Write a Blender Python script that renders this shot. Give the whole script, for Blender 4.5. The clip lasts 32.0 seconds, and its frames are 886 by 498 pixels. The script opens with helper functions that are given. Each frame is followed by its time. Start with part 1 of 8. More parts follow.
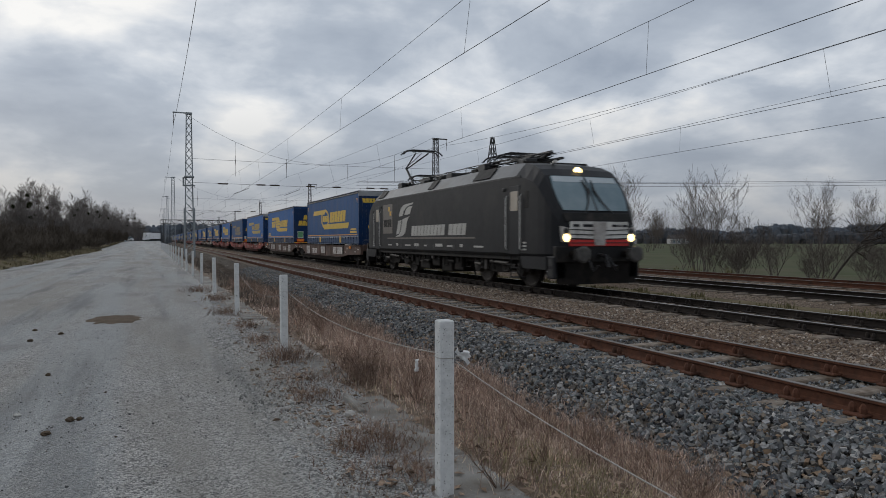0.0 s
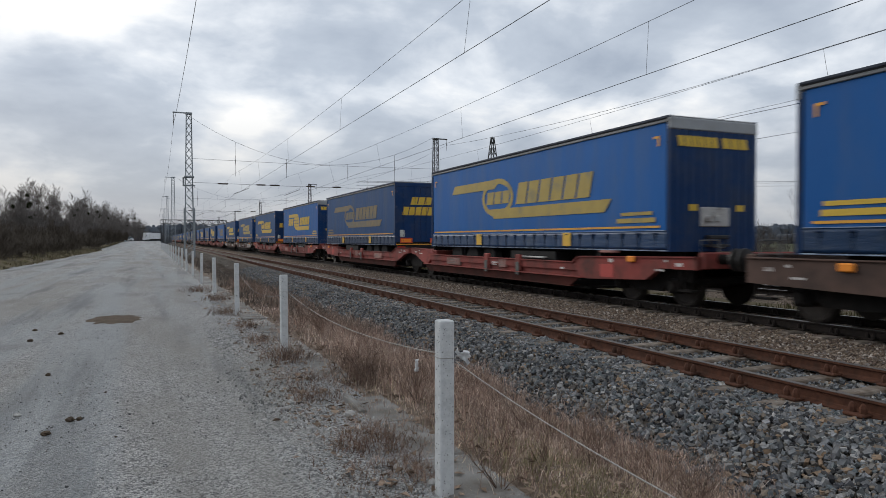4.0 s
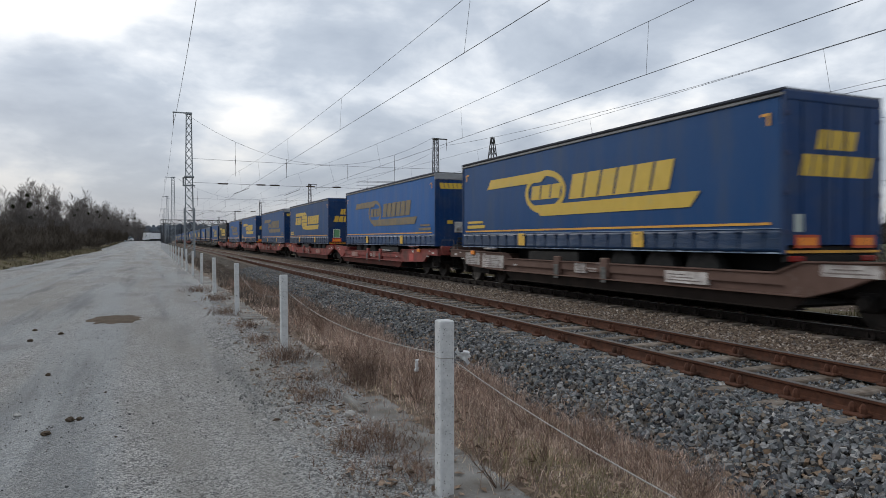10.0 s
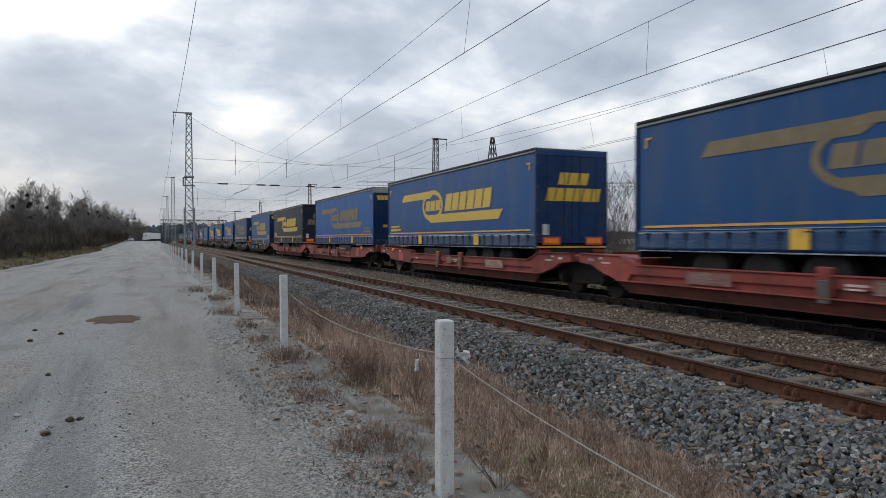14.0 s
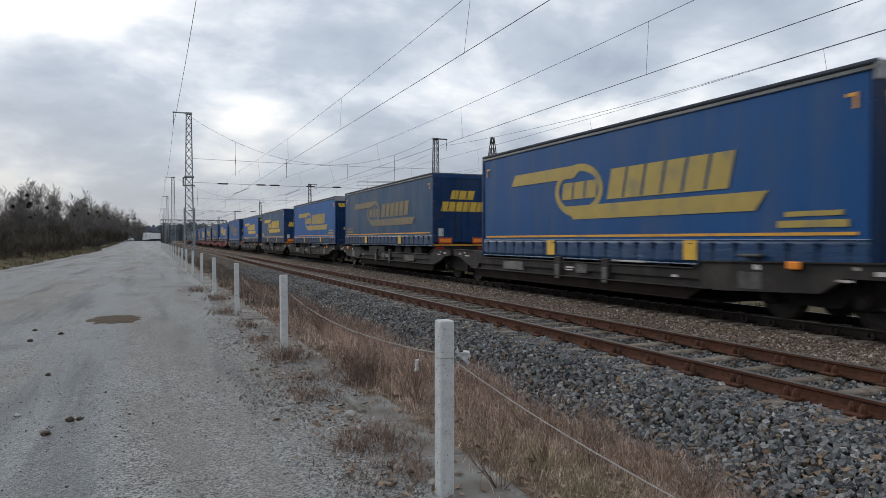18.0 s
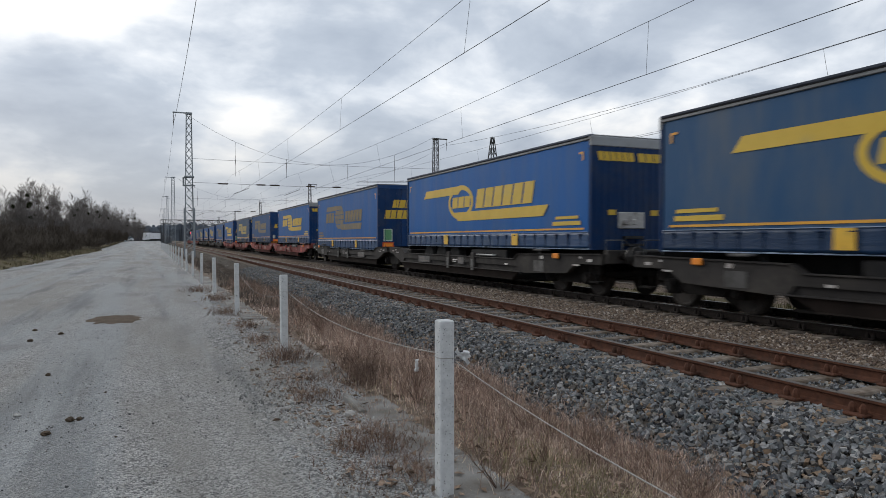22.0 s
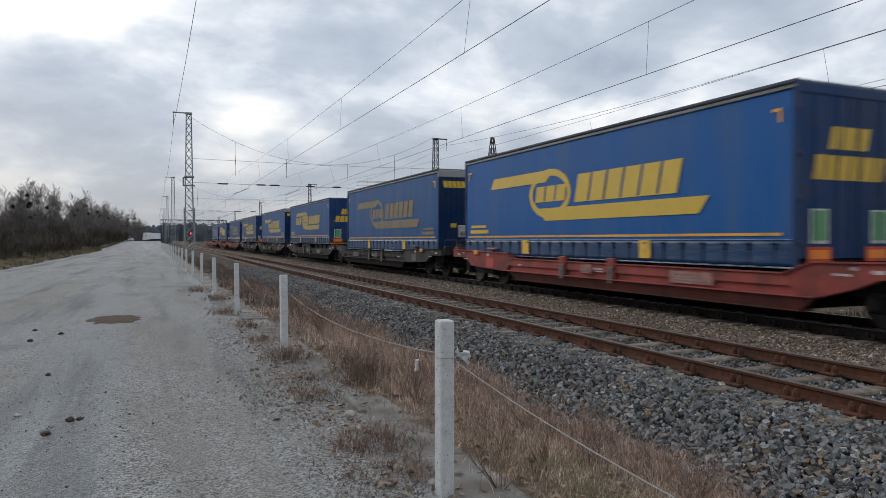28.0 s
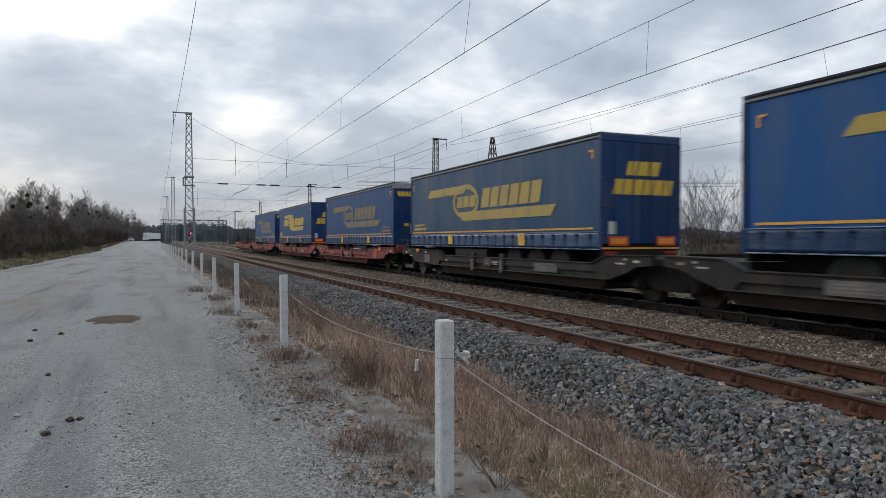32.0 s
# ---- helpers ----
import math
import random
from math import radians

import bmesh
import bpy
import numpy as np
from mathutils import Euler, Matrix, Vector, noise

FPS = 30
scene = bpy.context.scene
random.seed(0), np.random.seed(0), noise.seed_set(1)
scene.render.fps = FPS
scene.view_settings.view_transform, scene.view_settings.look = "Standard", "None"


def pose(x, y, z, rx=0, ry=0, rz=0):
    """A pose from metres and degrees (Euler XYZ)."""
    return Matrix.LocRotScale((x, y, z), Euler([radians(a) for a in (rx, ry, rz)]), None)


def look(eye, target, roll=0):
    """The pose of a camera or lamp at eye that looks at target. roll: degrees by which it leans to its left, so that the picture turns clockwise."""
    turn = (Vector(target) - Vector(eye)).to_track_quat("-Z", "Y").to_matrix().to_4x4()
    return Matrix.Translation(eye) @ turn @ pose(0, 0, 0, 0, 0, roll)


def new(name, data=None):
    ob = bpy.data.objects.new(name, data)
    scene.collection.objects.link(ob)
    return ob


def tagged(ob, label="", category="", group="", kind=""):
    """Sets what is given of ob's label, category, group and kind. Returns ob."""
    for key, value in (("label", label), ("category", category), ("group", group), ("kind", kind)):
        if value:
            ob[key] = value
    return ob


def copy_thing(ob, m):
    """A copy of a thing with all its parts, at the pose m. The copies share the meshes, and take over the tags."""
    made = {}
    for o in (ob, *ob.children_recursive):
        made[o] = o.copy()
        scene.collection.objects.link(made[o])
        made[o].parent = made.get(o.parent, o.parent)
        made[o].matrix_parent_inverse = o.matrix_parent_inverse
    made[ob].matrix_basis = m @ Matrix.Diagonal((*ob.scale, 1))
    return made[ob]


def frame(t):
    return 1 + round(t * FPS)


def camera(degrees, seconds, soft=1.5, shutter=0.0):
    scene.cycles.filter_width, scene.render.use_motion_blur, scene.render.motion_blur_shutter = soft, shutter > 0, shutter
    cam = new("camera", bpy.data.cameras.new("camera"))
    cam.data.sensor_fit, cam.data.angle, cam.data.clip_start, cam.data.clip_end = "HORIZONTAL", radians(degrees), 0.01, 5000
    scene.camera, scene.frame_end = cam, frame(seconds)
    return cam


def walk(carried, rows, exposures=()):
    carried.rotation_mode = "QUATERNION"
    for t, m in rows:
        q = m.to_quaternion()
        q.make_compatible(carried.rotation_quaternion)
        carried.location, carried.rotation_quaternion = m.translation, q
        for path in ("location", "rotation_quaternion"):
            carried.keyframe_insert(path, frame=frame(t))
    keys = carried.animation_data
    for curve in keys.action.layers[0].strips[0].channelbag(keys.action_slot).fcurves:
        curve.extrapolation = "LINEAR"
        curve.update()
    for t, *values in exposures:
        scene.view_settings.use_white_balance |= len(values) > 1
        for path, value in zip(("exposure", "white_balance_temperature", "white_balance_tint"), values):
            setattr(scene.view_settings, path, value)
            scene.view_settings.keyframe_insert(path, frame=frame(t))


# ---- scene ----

cam = camera(66.55, 32.0, soft=0.7, shutter=0.28)
EYE = 1.56          # eye above the gravel yard
RAIL = 0.10         # rail head above the gravel yard
walk(cam, [(0.0, pose(0, 0, EYE, 89.217, 0, -23.03)), (32.0, pose(0, 0, EYE, 89.217, 0, -23.03))],
     [(0.0, 0.06), (1.0, 0.19), (2.0, 0.30), (3.0, 0.36), (5.2, 0.32), (6.0, 0.27), (6.5, 0.33), (7.1, 0.46), (9.0, 0.40), (32.0, 0.40)])

# ---------------------------------------------------------------- light
world = bpy.data.worlds.new("overcast_sky")
scene.world = world
world.use_nodes = True


def sky_nodes():
    nt = world.node_tree
    n, l = nt.nodes, nt.links
    n.clear()
    out, bg = n.new("ShaderNodeOutputWorld"), n.new("ShaderNodeBackground")
    tc = n.new("ShaderNodeTexCoord")
    sep = n.new("ShaderNodeSeparateXYZ")
    l.new(tc.outputs["Generated"], sep.inputs[0])
    up = n.new("ShaderNodeMath")
    up.operation = "MAXIMUM"
    up.inputs[1].default_value = 0.0
    l.new(sep.outputs["Z"], up.inputs[0])
    den = n.new("ShaderNodeMath")
    den.operation = "ADD"
    den.inputs[1].default_value = 0.34
    l.new(up.outputs[0], den.inputs[0])
    flat = n.new("ShaderNodeVectorMath")
    flat.operation = "DIVIDE"
    comb = n.new("ShaderNodeCombineXYZ")
    for k in range(3):
        l.new(den.outputs[0], comb.inputs[k])
    l.new(tc.outputs["Generated"], flat.inputs[0])
    l.new(comb.outputs[0], flat.inputs[1])
    mp = n.new("ShaderNodeMapping")
    mp.inputs["Location"].default_value = (CLOUD_SHIFT[0], CLOUD_SHIFT[1], CLOUD_SHIFT[2])
    mp.inputs["Scale"].default_value = (1.0, 1.0, 1.3)
    l.new(flat.outputs[0], mp.inputs["Vector"])
    big = n.new("ShaderNodeTexNoise")
    big.inputs["Scale"].default_value = 2.7
    big.inputs["Detail"].default_value = 7.0
    big.inputs["Roughness"].default_value = 0.52
    big.inputs["Distortion"].default_value = 0.15
    l.new(mp.outputs[0], big.inputs["Vector"])
    ramp = n.new("ShaderNodeValToRGB")
    e = ramp.color_ramp.elements
    e[0].position, e[0].color = 0.30, (0.33, 0.38, 0.46, 1)
    e[1].position, e[1].color = 0.68, (0.93, 0.925, 0.91, 1)
    m1 = e.new(0.46)
    m1.color = (0.45, 0.502, 0.578, 1)
    m2 = e.new(0.56)
    m2.color = (0.64, 0.68, 0.735, 1)
    l.new(big.outputs["Fac"], ramp.inputs[0])
    # paler, warmer veil low over the horizon
    low = n.new("ShaderNodeMapRange")
    low.inputs["From Min"].default_value = 0.0
    low.inputs["From Max"].default_value = 0.21
    low.inputs["To Min"].default_value = 0.9
    low.inputs["To Max"].default_value = 0.0
    l.new(sep.outputs["Z"], low.inputs["Value"])
    veil = n.new("ShaderNodeMix")
    veil.data_type = "RGBA"
    veil.inputs["B"].default_value = (0.282, 0.302, 0.342, 1)
    l.new(low.outputs[0], veil.inputs["Factor"])
    l.new(ramp.outputs[0], veil.inputs["A"])
    clear = n.new("ShaderNodeTexSky")
    clear.sky_type = "NISHITA"
    clear.sun_disc = False
    clear.sun_elevation = radians(SUN_UP)
    clear.sun_rotation = radians(SUN_TURN)
    dim = n.new("ShaderNodeVectorMath")
    dim.operation = "SCALE"
    dim.inputs["Scale"].default_value = 0.05
    l.new(clear.outputs[0], dim.inputs[0])
    mix = n.new("ShaderNodeMix")
    mix.data_type = "RGBA"
    mix.inputs["Factor"].default_value = 0.92
    l.new(dim.outputs[0], mix.inputs["A"])
    l.new(veil.outputs["Result"], mix.inputs["B"])
    l.new(mix.outputs["Result"], bg.inputs["Color"])
    bg.inputs["Strength"].default_value = 1.0
    l.new(bg.outputs[0], out.inputs[0])


CLOUD_SHIFT = (0.35, 1.9, 0.0)
SUN_UP, SUN_TURN = 24.0, -25.0
sky_nodes()
sun = new("sun", bpy.data.lights.new("sun", "SUN"))
sun.data.energy, sun.data.angle, sun.data.color = 0.8, radians(25), (1.0, 0.96, 0.9)
sun.matrix_basis = look((0, 0, 0), (-math.sin(radians(SUN_TURN)), -math.cos(radians(SUN_TURN)), -math.tan(radians(SUN_UP))))
sun.location = (-20, 30, 40)

# ---------------------------------------------------------------- mesh tools
from mathutils.geometry import tessellate_polygon


class G:
    """Collects vertices and faces of one mesh."""

    def __init__(self):
        self.v, self.f = [], []

    def add(self, verts, faces):
        k = len(self.v)
        self.v += [tuple(p) for p in verts]
        self.f += [tuple(i + k for i in q) for q in faces]
        return self

    def box(self, x0, x1, y0, y1, z0, z1, c=0.0):
        """A box, its edges chamfered by c."""
        if c <= 0:
            return self.add([(x, y, z) for x in (x0, x1) for y in (y0, y1) for z in (z0, z1)],
                            [(0, 1, 3, 2), (4, 6, 7, 5), (0, 4, 5, 1), (2, 3, 7, 6), (0, 2, 6, 4), (1, 5, 7, 3)])
        c = min(c, 0.45 * min(x1 - x0, y1 - y0, z1 - z0))
        lo, hi = (x0, y0, z0), (x1, y1, z1)
        verts, idx = [], {}
        for a in range(8):
            s = [(a >> k) & 1 for k in range(3)]
            for ax in range(3):
                p = []
                for k in range(3):
                    e = hi[k] if s[k] else lo[k]
                    p.append(e if k == ax else e + (-c if s[k] else c))
                idx[(a, ax)] = len(verts)
                verts.append(tuple(p))
        faces = []
        for ax in range(3):
            o = [k for k in range(3) if k != ax]
            for side in (0, 1):
                q = [(side << ax) | (i << o[0]) | (j << o[1]) for i, j in ((0, 0), (1, 0), (1, 1), (0, 1))]
                face = [idx[(a, ax)] for a in q]
                faces.append(face if (side == 1) == (ax != 1) else face[::-1])
        for ax in range(3):
            o = [k for k in range(3) if k != ax]
            for i in (0, 1):
                for j in (0, 1):
                    a = (i << o[0]) | (j << o[1])
                    b = a | (1 << ax)
                    faces.append([idx[(a, o[0])], idx[(b, o[0])], idx[(b, o[1])], idx[(a, o[1])]])
        for a in range(8):
            faces.append([idx[(a, 0)], idx[(a, 1)], idx[(a, 2)]])
        return self.add(verts, faces)

    def prism(self, poly, a, b, axis="x"):
        """A polygon, pulled along an axis from a to b. poly: the two other coordinates, in order."""
        n = len(poly)

        def at(p, w):
            return {"x": (w, p[0], p[1]), "y": (p[0], w, p[1]), "z": (p[0], p[1], w)}[axis]

        faces = [(i, (i + 1) % n, n + (i + 1) % n, n + i) for i in range(n)]
        if n > 8:
            caps = [tuple(t) for t in tessellate_polygon([[Vector((p[0], p[1], 0)) for p in poly]])]
            faces += caps + [tuple(k + n for k in t) for t in caps]
        else:
            faces += [tuple(range(n))[::-1], tuple(range(n, 2 * n))]
        return self.add([at(p, a) for p in poly] + [at(p, b) for p in poly], faces)

    def tube(self, pts, radii, n=5, caps=True):
        """A round bar along points."""
        pts = [Vector(p) for p in pts]
        if isinstance(radii, (int, float)):
            radii = [radii] * len(pts)
        verts, faces = [], []
        for i, p in enumerate(pts):
            d = (pts[min(i + 1, len(pts) - 1)] - pts[max(i - 1, 0)]).normalized()
            ref = Vector((0, 0, 1)) if abs(d.z) < 0.9 else Vector((1, 0, 0))
            a = d.cross(ref).normalized()
            b = d.cross(a)
            for k in range(n):
                w = math.tau * k / n
                verts.append(p + (a * math.cos(w) + b * math.sin(w)) * radii[i])
            if i:
                j = (i - 1) * n
                faces += [(j + k, j + (k + 1) % n, j + n + (k + 1) % n, j + n + k) for k in range(n)]
        if caps:
            faces += [tuple(range(n)), tuple(range(len(verts) - n, len(verts)))[::-1]]
        return self.add(verts, faces)

    def lathe(self, prof, centre, axis="x", n=20):
        """Rings (distance along axis, radius) about an axis."""
        cx, cy, cz = centre
        verts, faces = [], []
        for w, r in prof:
            for k in range(n):
                c, s = r * math.cos(math.tau * k / n), r * math.sin(math.tau * k / n)
                verts.append({"x": (cx + w, cy + c, cz + s), "y": (cx + c, cy + w, cz + s), "z": (cx + c, cy + s, cz + w)}[axis])
        for i in range(len(prof) - 1):
            faces += [(i * n + k, i * n + (k + 1) % n, (i + 1) * n + (k + 1) % n, (i + 1) * n + k) for k in range(n)]
        faces += [tuple(range(n))[::-1], tuple(range((len(prof) - 1) * n, len(prof) * n))]
        return self.add(verts, faces)

    def quad(self, a, b, c, d):
        return self.add([a, b, c, d], [(0, 1, 2, 3)])

    def mesh(self, name, material, smooth=False):
        me = bpy.data.meshes.new(name)
        me.from_pydata(self.v, [], self.f)
        bm = bmesh.new()
        bm.from_mesh(me)
        bmesh.ops.recalc_face_normals(bm, faces=bm.faces)
        bm.to_mesh(me)
        bm.free()
        for m in (material if isinstance(material, (list, tuple)) else [material]):
            me.materials.append(m)
        if smooth:
            me.polygons.foreach_set("use_smooth", [True] * len(me.polygons))
        return me


def raw(name, v, f, material, smooth=False):
    """A mesh from arrays of its own, as they are."""
    me = bpy.data.meshes.new(name)
    me.from_pydata(v, [], f)
    me.materials.append(material)
    if smooth:
        me.polygons.foreach_set("use_smooth", [True] * len(me.polygons))
    return me


def part(name, g, material, parent=None, label="", m=None, smooth=False):
    """One mesh object under a thing or under a part. g: a G or a finished mesh."""
    ob = new(name, g.mesh(name, material, smooth) if isinstance(g, G) else g)
    if parent is not None:
        ob.parent = parent
    if m is not None:
        ob.matrix_basis = m
    if label:
        tagged(ob, label)
    return ob


def thing(name, m, label, category, group="", kind=""):
    ob = new(name)
    ob.matrix_basis = m
    return tagged(ob, label, category, group, kind)


# ---------------------------------------------------------------- materials


def surf(name, c1, c2, scale=4.0, rough=0.6, metal=0.0, bump=0.15, bscale=60.0, dirt=None, dscale=1.2, damount=0.5, random=0.0, stretch=(1, 1, 1), depth=0.01, island=False, spec=0.35):
    """A surface of two colours of grain, with stains of a third, relief, and a tint of its own for each object."""
    mt = bpy.data.materials.new(name)
    mt.use_nodes = True
    n, l = mt.node_tree.nodes, mt.node_tree.links
    b = n["Principled BSDF"]
    tc = n.new("ShaderNodeTexCoord")
    mp = n.new("ShaderNodeMapping")
    mp.inputs["Scale"].default_value = stretch
    l.new(tc.outputs["Object"], mp.inputs[0])

    def noise_tex(sc, detail=6.0, r=0.6):
        t = n.new("ShaderNodeTexNoise")
        t.inputs["Scale"].default_value = sc
        t.inputs["Detail"].default_value = detail
        t.inputs["Roughness"].default_value = r
        l.new(mp.outputs[0], t.inputs["Vector"])
        return t

    def blend(fac, a, bb):
        x = n.new("ShaderNodeMix")
        x.data_type = "RGBA"
        l.new(fac, x.inputs["Factor"])
        for key, w in (("A", a), ("B", bb)):
            if isinstance(w, tuple):
                x.inputs[key].default_value = (*w, 1)
            else:
                l.new(w, x.inputs[key])
        return x.outputs["Result"]

    def spread(src, lo, hi):
        r = n.new("ShaderNodeMapRange")
        r.inputs["From Min"].default_value = lo
        r.inputs["From Max"].default_value = hi
        l.new(src, r.inputs["Value"])
        return r.outputs[0]

    col = blend(spread(noise_tex(scale).outputs["Fac"], 0.3, 0.7), c1, c2)
    if dirt:
        mask = spread(noise_tex(dscale, 8.0, 0.65).outputs["Fac"], 0.62 - 0.25 * damount, 0.78 - 0.1 * damount)
        col = blend(mask, col, dirt)
    if random or island:
        hs = n.new("ShaderNodeHueSaturation")
        if island:
            src = n.new("ShaderNodeNewGeometry").outputs["Random Per Island"]
        else:
            src = n.new("ShaderNodeObjectInfo").outputs["Random"]
        r = n.new("ShaderNodeMapRange")
        r.inputs["To Min"].default_value = 1 - random
        r.inputs["To Max"].default_value = 1 + random
        l.new(src, r.inputs["Value"])
        l.new(r.outputs[0], hs.inputs["Value"])
        l.new(col, hs.inputs["Color"])
        col = hs.outputs[0]
    l.new(col, b.inputs["Base Color"])
    rr = n.new("ShaderNodeMapRange")
    rr.inputs["To Min"].default_value = max(0.02, rough - 0.12)
    rr.inputs["To Max"].default_value = min(1.0, rough + 0.12)
    l.new(noise_tex(scale * 3).outputs["Fac"], rr.inputs["Value"])
    l.new(rr.outputs[0], b.inputs["Roughness"])
    b.inputs["Metallic"].default_value = metal
    b.inputs["Specular IOR Level"].default_value = spec if rough < 0.85 else min(spec, 0.08)
    if bump:
        bp = n.new("ShaderNodeBump")
        bp.inputs["Strength"].default_value = bump
        bp.inputs["Distance"].default_value = depth
        l.new(noise_tex(bscale, 5.0, 0.65).outputs["Fac"], bp.inputs["Height"])
        l.new(bp.outputs[0], b.inputs["Normal"])
    return mt


def stony(name, tones, scale, rough=0.9, patch=None, pscale=0.25, bands=None, bump=0.6, depth=0.02):
    """Loose stones: cells of several tones, with patches of fine soil between and bands worn along the yard."""
    mt = bpy.data.materials.new(name)
    mt.use_nodes = True
    n, l = mt.node_tree.nodes, mt.node_tree.links
    b = n["Principled BSDF"]
    tc = n.new("ShaderNodeTexCoord")
    vo = n.new("ShaderNodeTexVoronoi")
    vo.inputs["Scale"].default_value = scale
    l.new(tc.outputs["Object"], vo.inputs["Vector"])
    sep = n.new("ShaderNodeSeparateColor")
    l.new(vo.outputs["Color"], sep.inputs[0])
    ramp = n.new("ShaderNodeValToRGB")
    ramp.color_ramp.interpolation = "LINEAR"
    e = ramp.color_ramp.elements
    for i, c in enumerate(tones):
        w = i / (len(tones) - 1)
        el = e[0] if i == 0 else (e[1] if i == len(tones) - 1 else e.new(w))
        el.position, el.color = w, (*c, 1)
    l.new(sep.outputs[0], ramp.inputs[0])
    col = ramp.outputs[0]

    def mask(sc, lo, hi, stretch=(1, 1, 1), detail=6.0):
        mp = n.new("ShaderNodeMapping")
        mp.inputs["Scale"].default_value = stretch
        l.new(tc.outputs["Object"], mp.inputs[0])
        t = n.new("ShaderNodeTexNoise")
        t.inputs["Scale"].default_value = sc
        t.inputs["Detail"].default_value = detail
        t.inputs["Roughness"].default_value = 0.62
        l.new(mp.outputs[0], t.inputs["Vector"])
        r = n.new("ShaderNodeMapRange")
        r.inputs["From Min"].default_value = lo
        r.inputs["From Max"].default_value = hi
        l.new(t.outputs["Fac"], r.inputs["Value"])
        return r.outputs[0]

    def blend(fac, a, c, top=1.0):
        x = n.new("ShaderNodeMix")
        x.data_type = "RGBA"
        k = n.new("ShaderNodeMath")
        k.operation = "MULTIPLY"
        k.inputs[1].default_value = top
        l.new(fac, k.inputs[0])
        l.new(k.outputs[0], x.inputs["Factor"])
        l.new(a, x.inputs["A"])
        x.inputs["B"].default_value = (*c, 1)
        return x.outputs["Result"]

    if patch:
        col = blend(mask(pscale, 0.44, 0.60, (1.0, 0.3, 1.0)), col, patch, 0.8)
        col = blend(mask(pscale * 7, 0.5, 0.72), col, patch, 0.5)
    if bands:
        col = blend(mask(0.9, 0.47, 0.58, (1.0, 0.04, 1.0)), col, bands, 0.6)
        col = blend(mask(1.3, 0.52, 0.66, (1.0, 0.07, 1.0)), col, tuple(0.42 * q for q in bands), 0.6)
        col = blend(mask(0.8, 0.55, 0.7, (1.0, 0.4, 1.0)), col, tuple(0.6 * q for q in patch), 0.5)
        col = blend(mask(9.0, 0.56, 0.75), col, tuple(0.5 * q for q in patch), 0.5)
    l.new(col, b.inputs["Base Color"])
    b.inputs["Roughness"].default_value = rough
    b.inputs["Specular IOR Level"].default_value = 0.08
    bp = n.new("ShaderNodeBump")
    bp.inputs["Strength"].default_value = bump
    bp.inputs["Distance"].default_value = depth
    inv = n.new("ShaderNodeMath")
    inv.operation = "SUBTRACT"
    inv.inputs[0].default_value = 1.0
    l.new(vo.outputs["Distance"], inv.inputs[1])
    l.new(inv.outputs[0], bp.inputs["Height"])
    l.new(bp.outputs[0], b.inputs["Normal"])
    return mt


def pieces(name, tones, rough=0.9, grain=40.0, patch=0.25, pscale=0.9):
    """Many loose small pieces in one mesh, each with a tone of its own and a fine grain."""
    mt = bpy.data.materials.new(name)
    mt.use_nodes = True
    n, l = mt.node_tree.nodes, mt.node_tree.links
    b = n["Principled BSDF"]
    geo = n.new("ShaderNodeNewGeometry")
    ramp = n.new("ShaderNodeValToRGB")
    ramp.color_ramp.interpolation = "CONSTANT"
    e = ramp.color_ramp.elements
    for i, c in enumerate(tones):
        el = e[0] if i == 0 else e.new(i / len(tones))
        el.color = (*c, 1)
    l.new(geo.outputs["Random Per Island"], ramp.inputs[0])
    tc = n.new("ShaderNodeTexCoord")
    t = n.new("ShaderNodeTexNoise")
    t.inputs["Scale"].default_value = grain
    t.inputs["Detail"].default_value = 5.0
    l.new(tc.outputs["Object"], t.inputs["Vector"])
    wide = n.new("ShaderNodeTexNoise")
    wide.inputs["Scale"].default_value = pscale
    wide.inputs["Detail"].default_value = 4.0
    l.new(tc.outputs["Object"], wide.inputs["Vector"])
    value = None
    for tex, lo, hi in ((t, 0.75, 1.25), (wide, 1 - patch, 1 + patch)):
        r = n.new("ShaderNodeMapRange")
        r.inputs["From Min"].default_value = 0.25
        r.inputs["From Max"].default_value = 0.75
        r.inputs["To Min"].default_value = lo
        r.inputs["To Max"].default_value = hi
        l.new(tex.outputs["Fac"], r.inputs["Value"])
        if value is None:
            value = r.outputs[0]
        else:
            k = n.new("ShaderNodeMath")
            k.operation = "MULTIPLY"
            l.new(value, k.inputs[0])
            l.new(r.outputs[0], k.inputs[1])
            value = k.outputs[0]
    hs = n.new("ShaderNodeHueSaturation")
    l.new(value, hs.inputs["Value"])
    l.new(ramp.outputs[0], hs.inputs["Color"])
    l.new(hs.outputs[0], b.inputs["Base Color"])
    b.inputs["Roughness"].default_value = rough
    b.inputs["Specular IOR Level"].default_value = 0.08
    return mt


def glow(name, c, power):
    mt = bpy.data.materials.new(name)
    mt.use_nodes = True
    b = mt.node_tree.nodes["Principled BSDF"]
    b.inputs["Base Color"].default_value = (*c, 1)
    b.inputs["Emission Color"].default_value = (*c, 1)
    b.inputs["Emission Strength"].default_value = power
    return mt


def dull(tones, k, gain=1.0):
    """The same tones, drawn towards grey by k."""
    return [tuple(gain * (q + k * (sum(c) / 3 - q)) for q in c) for c in tones]


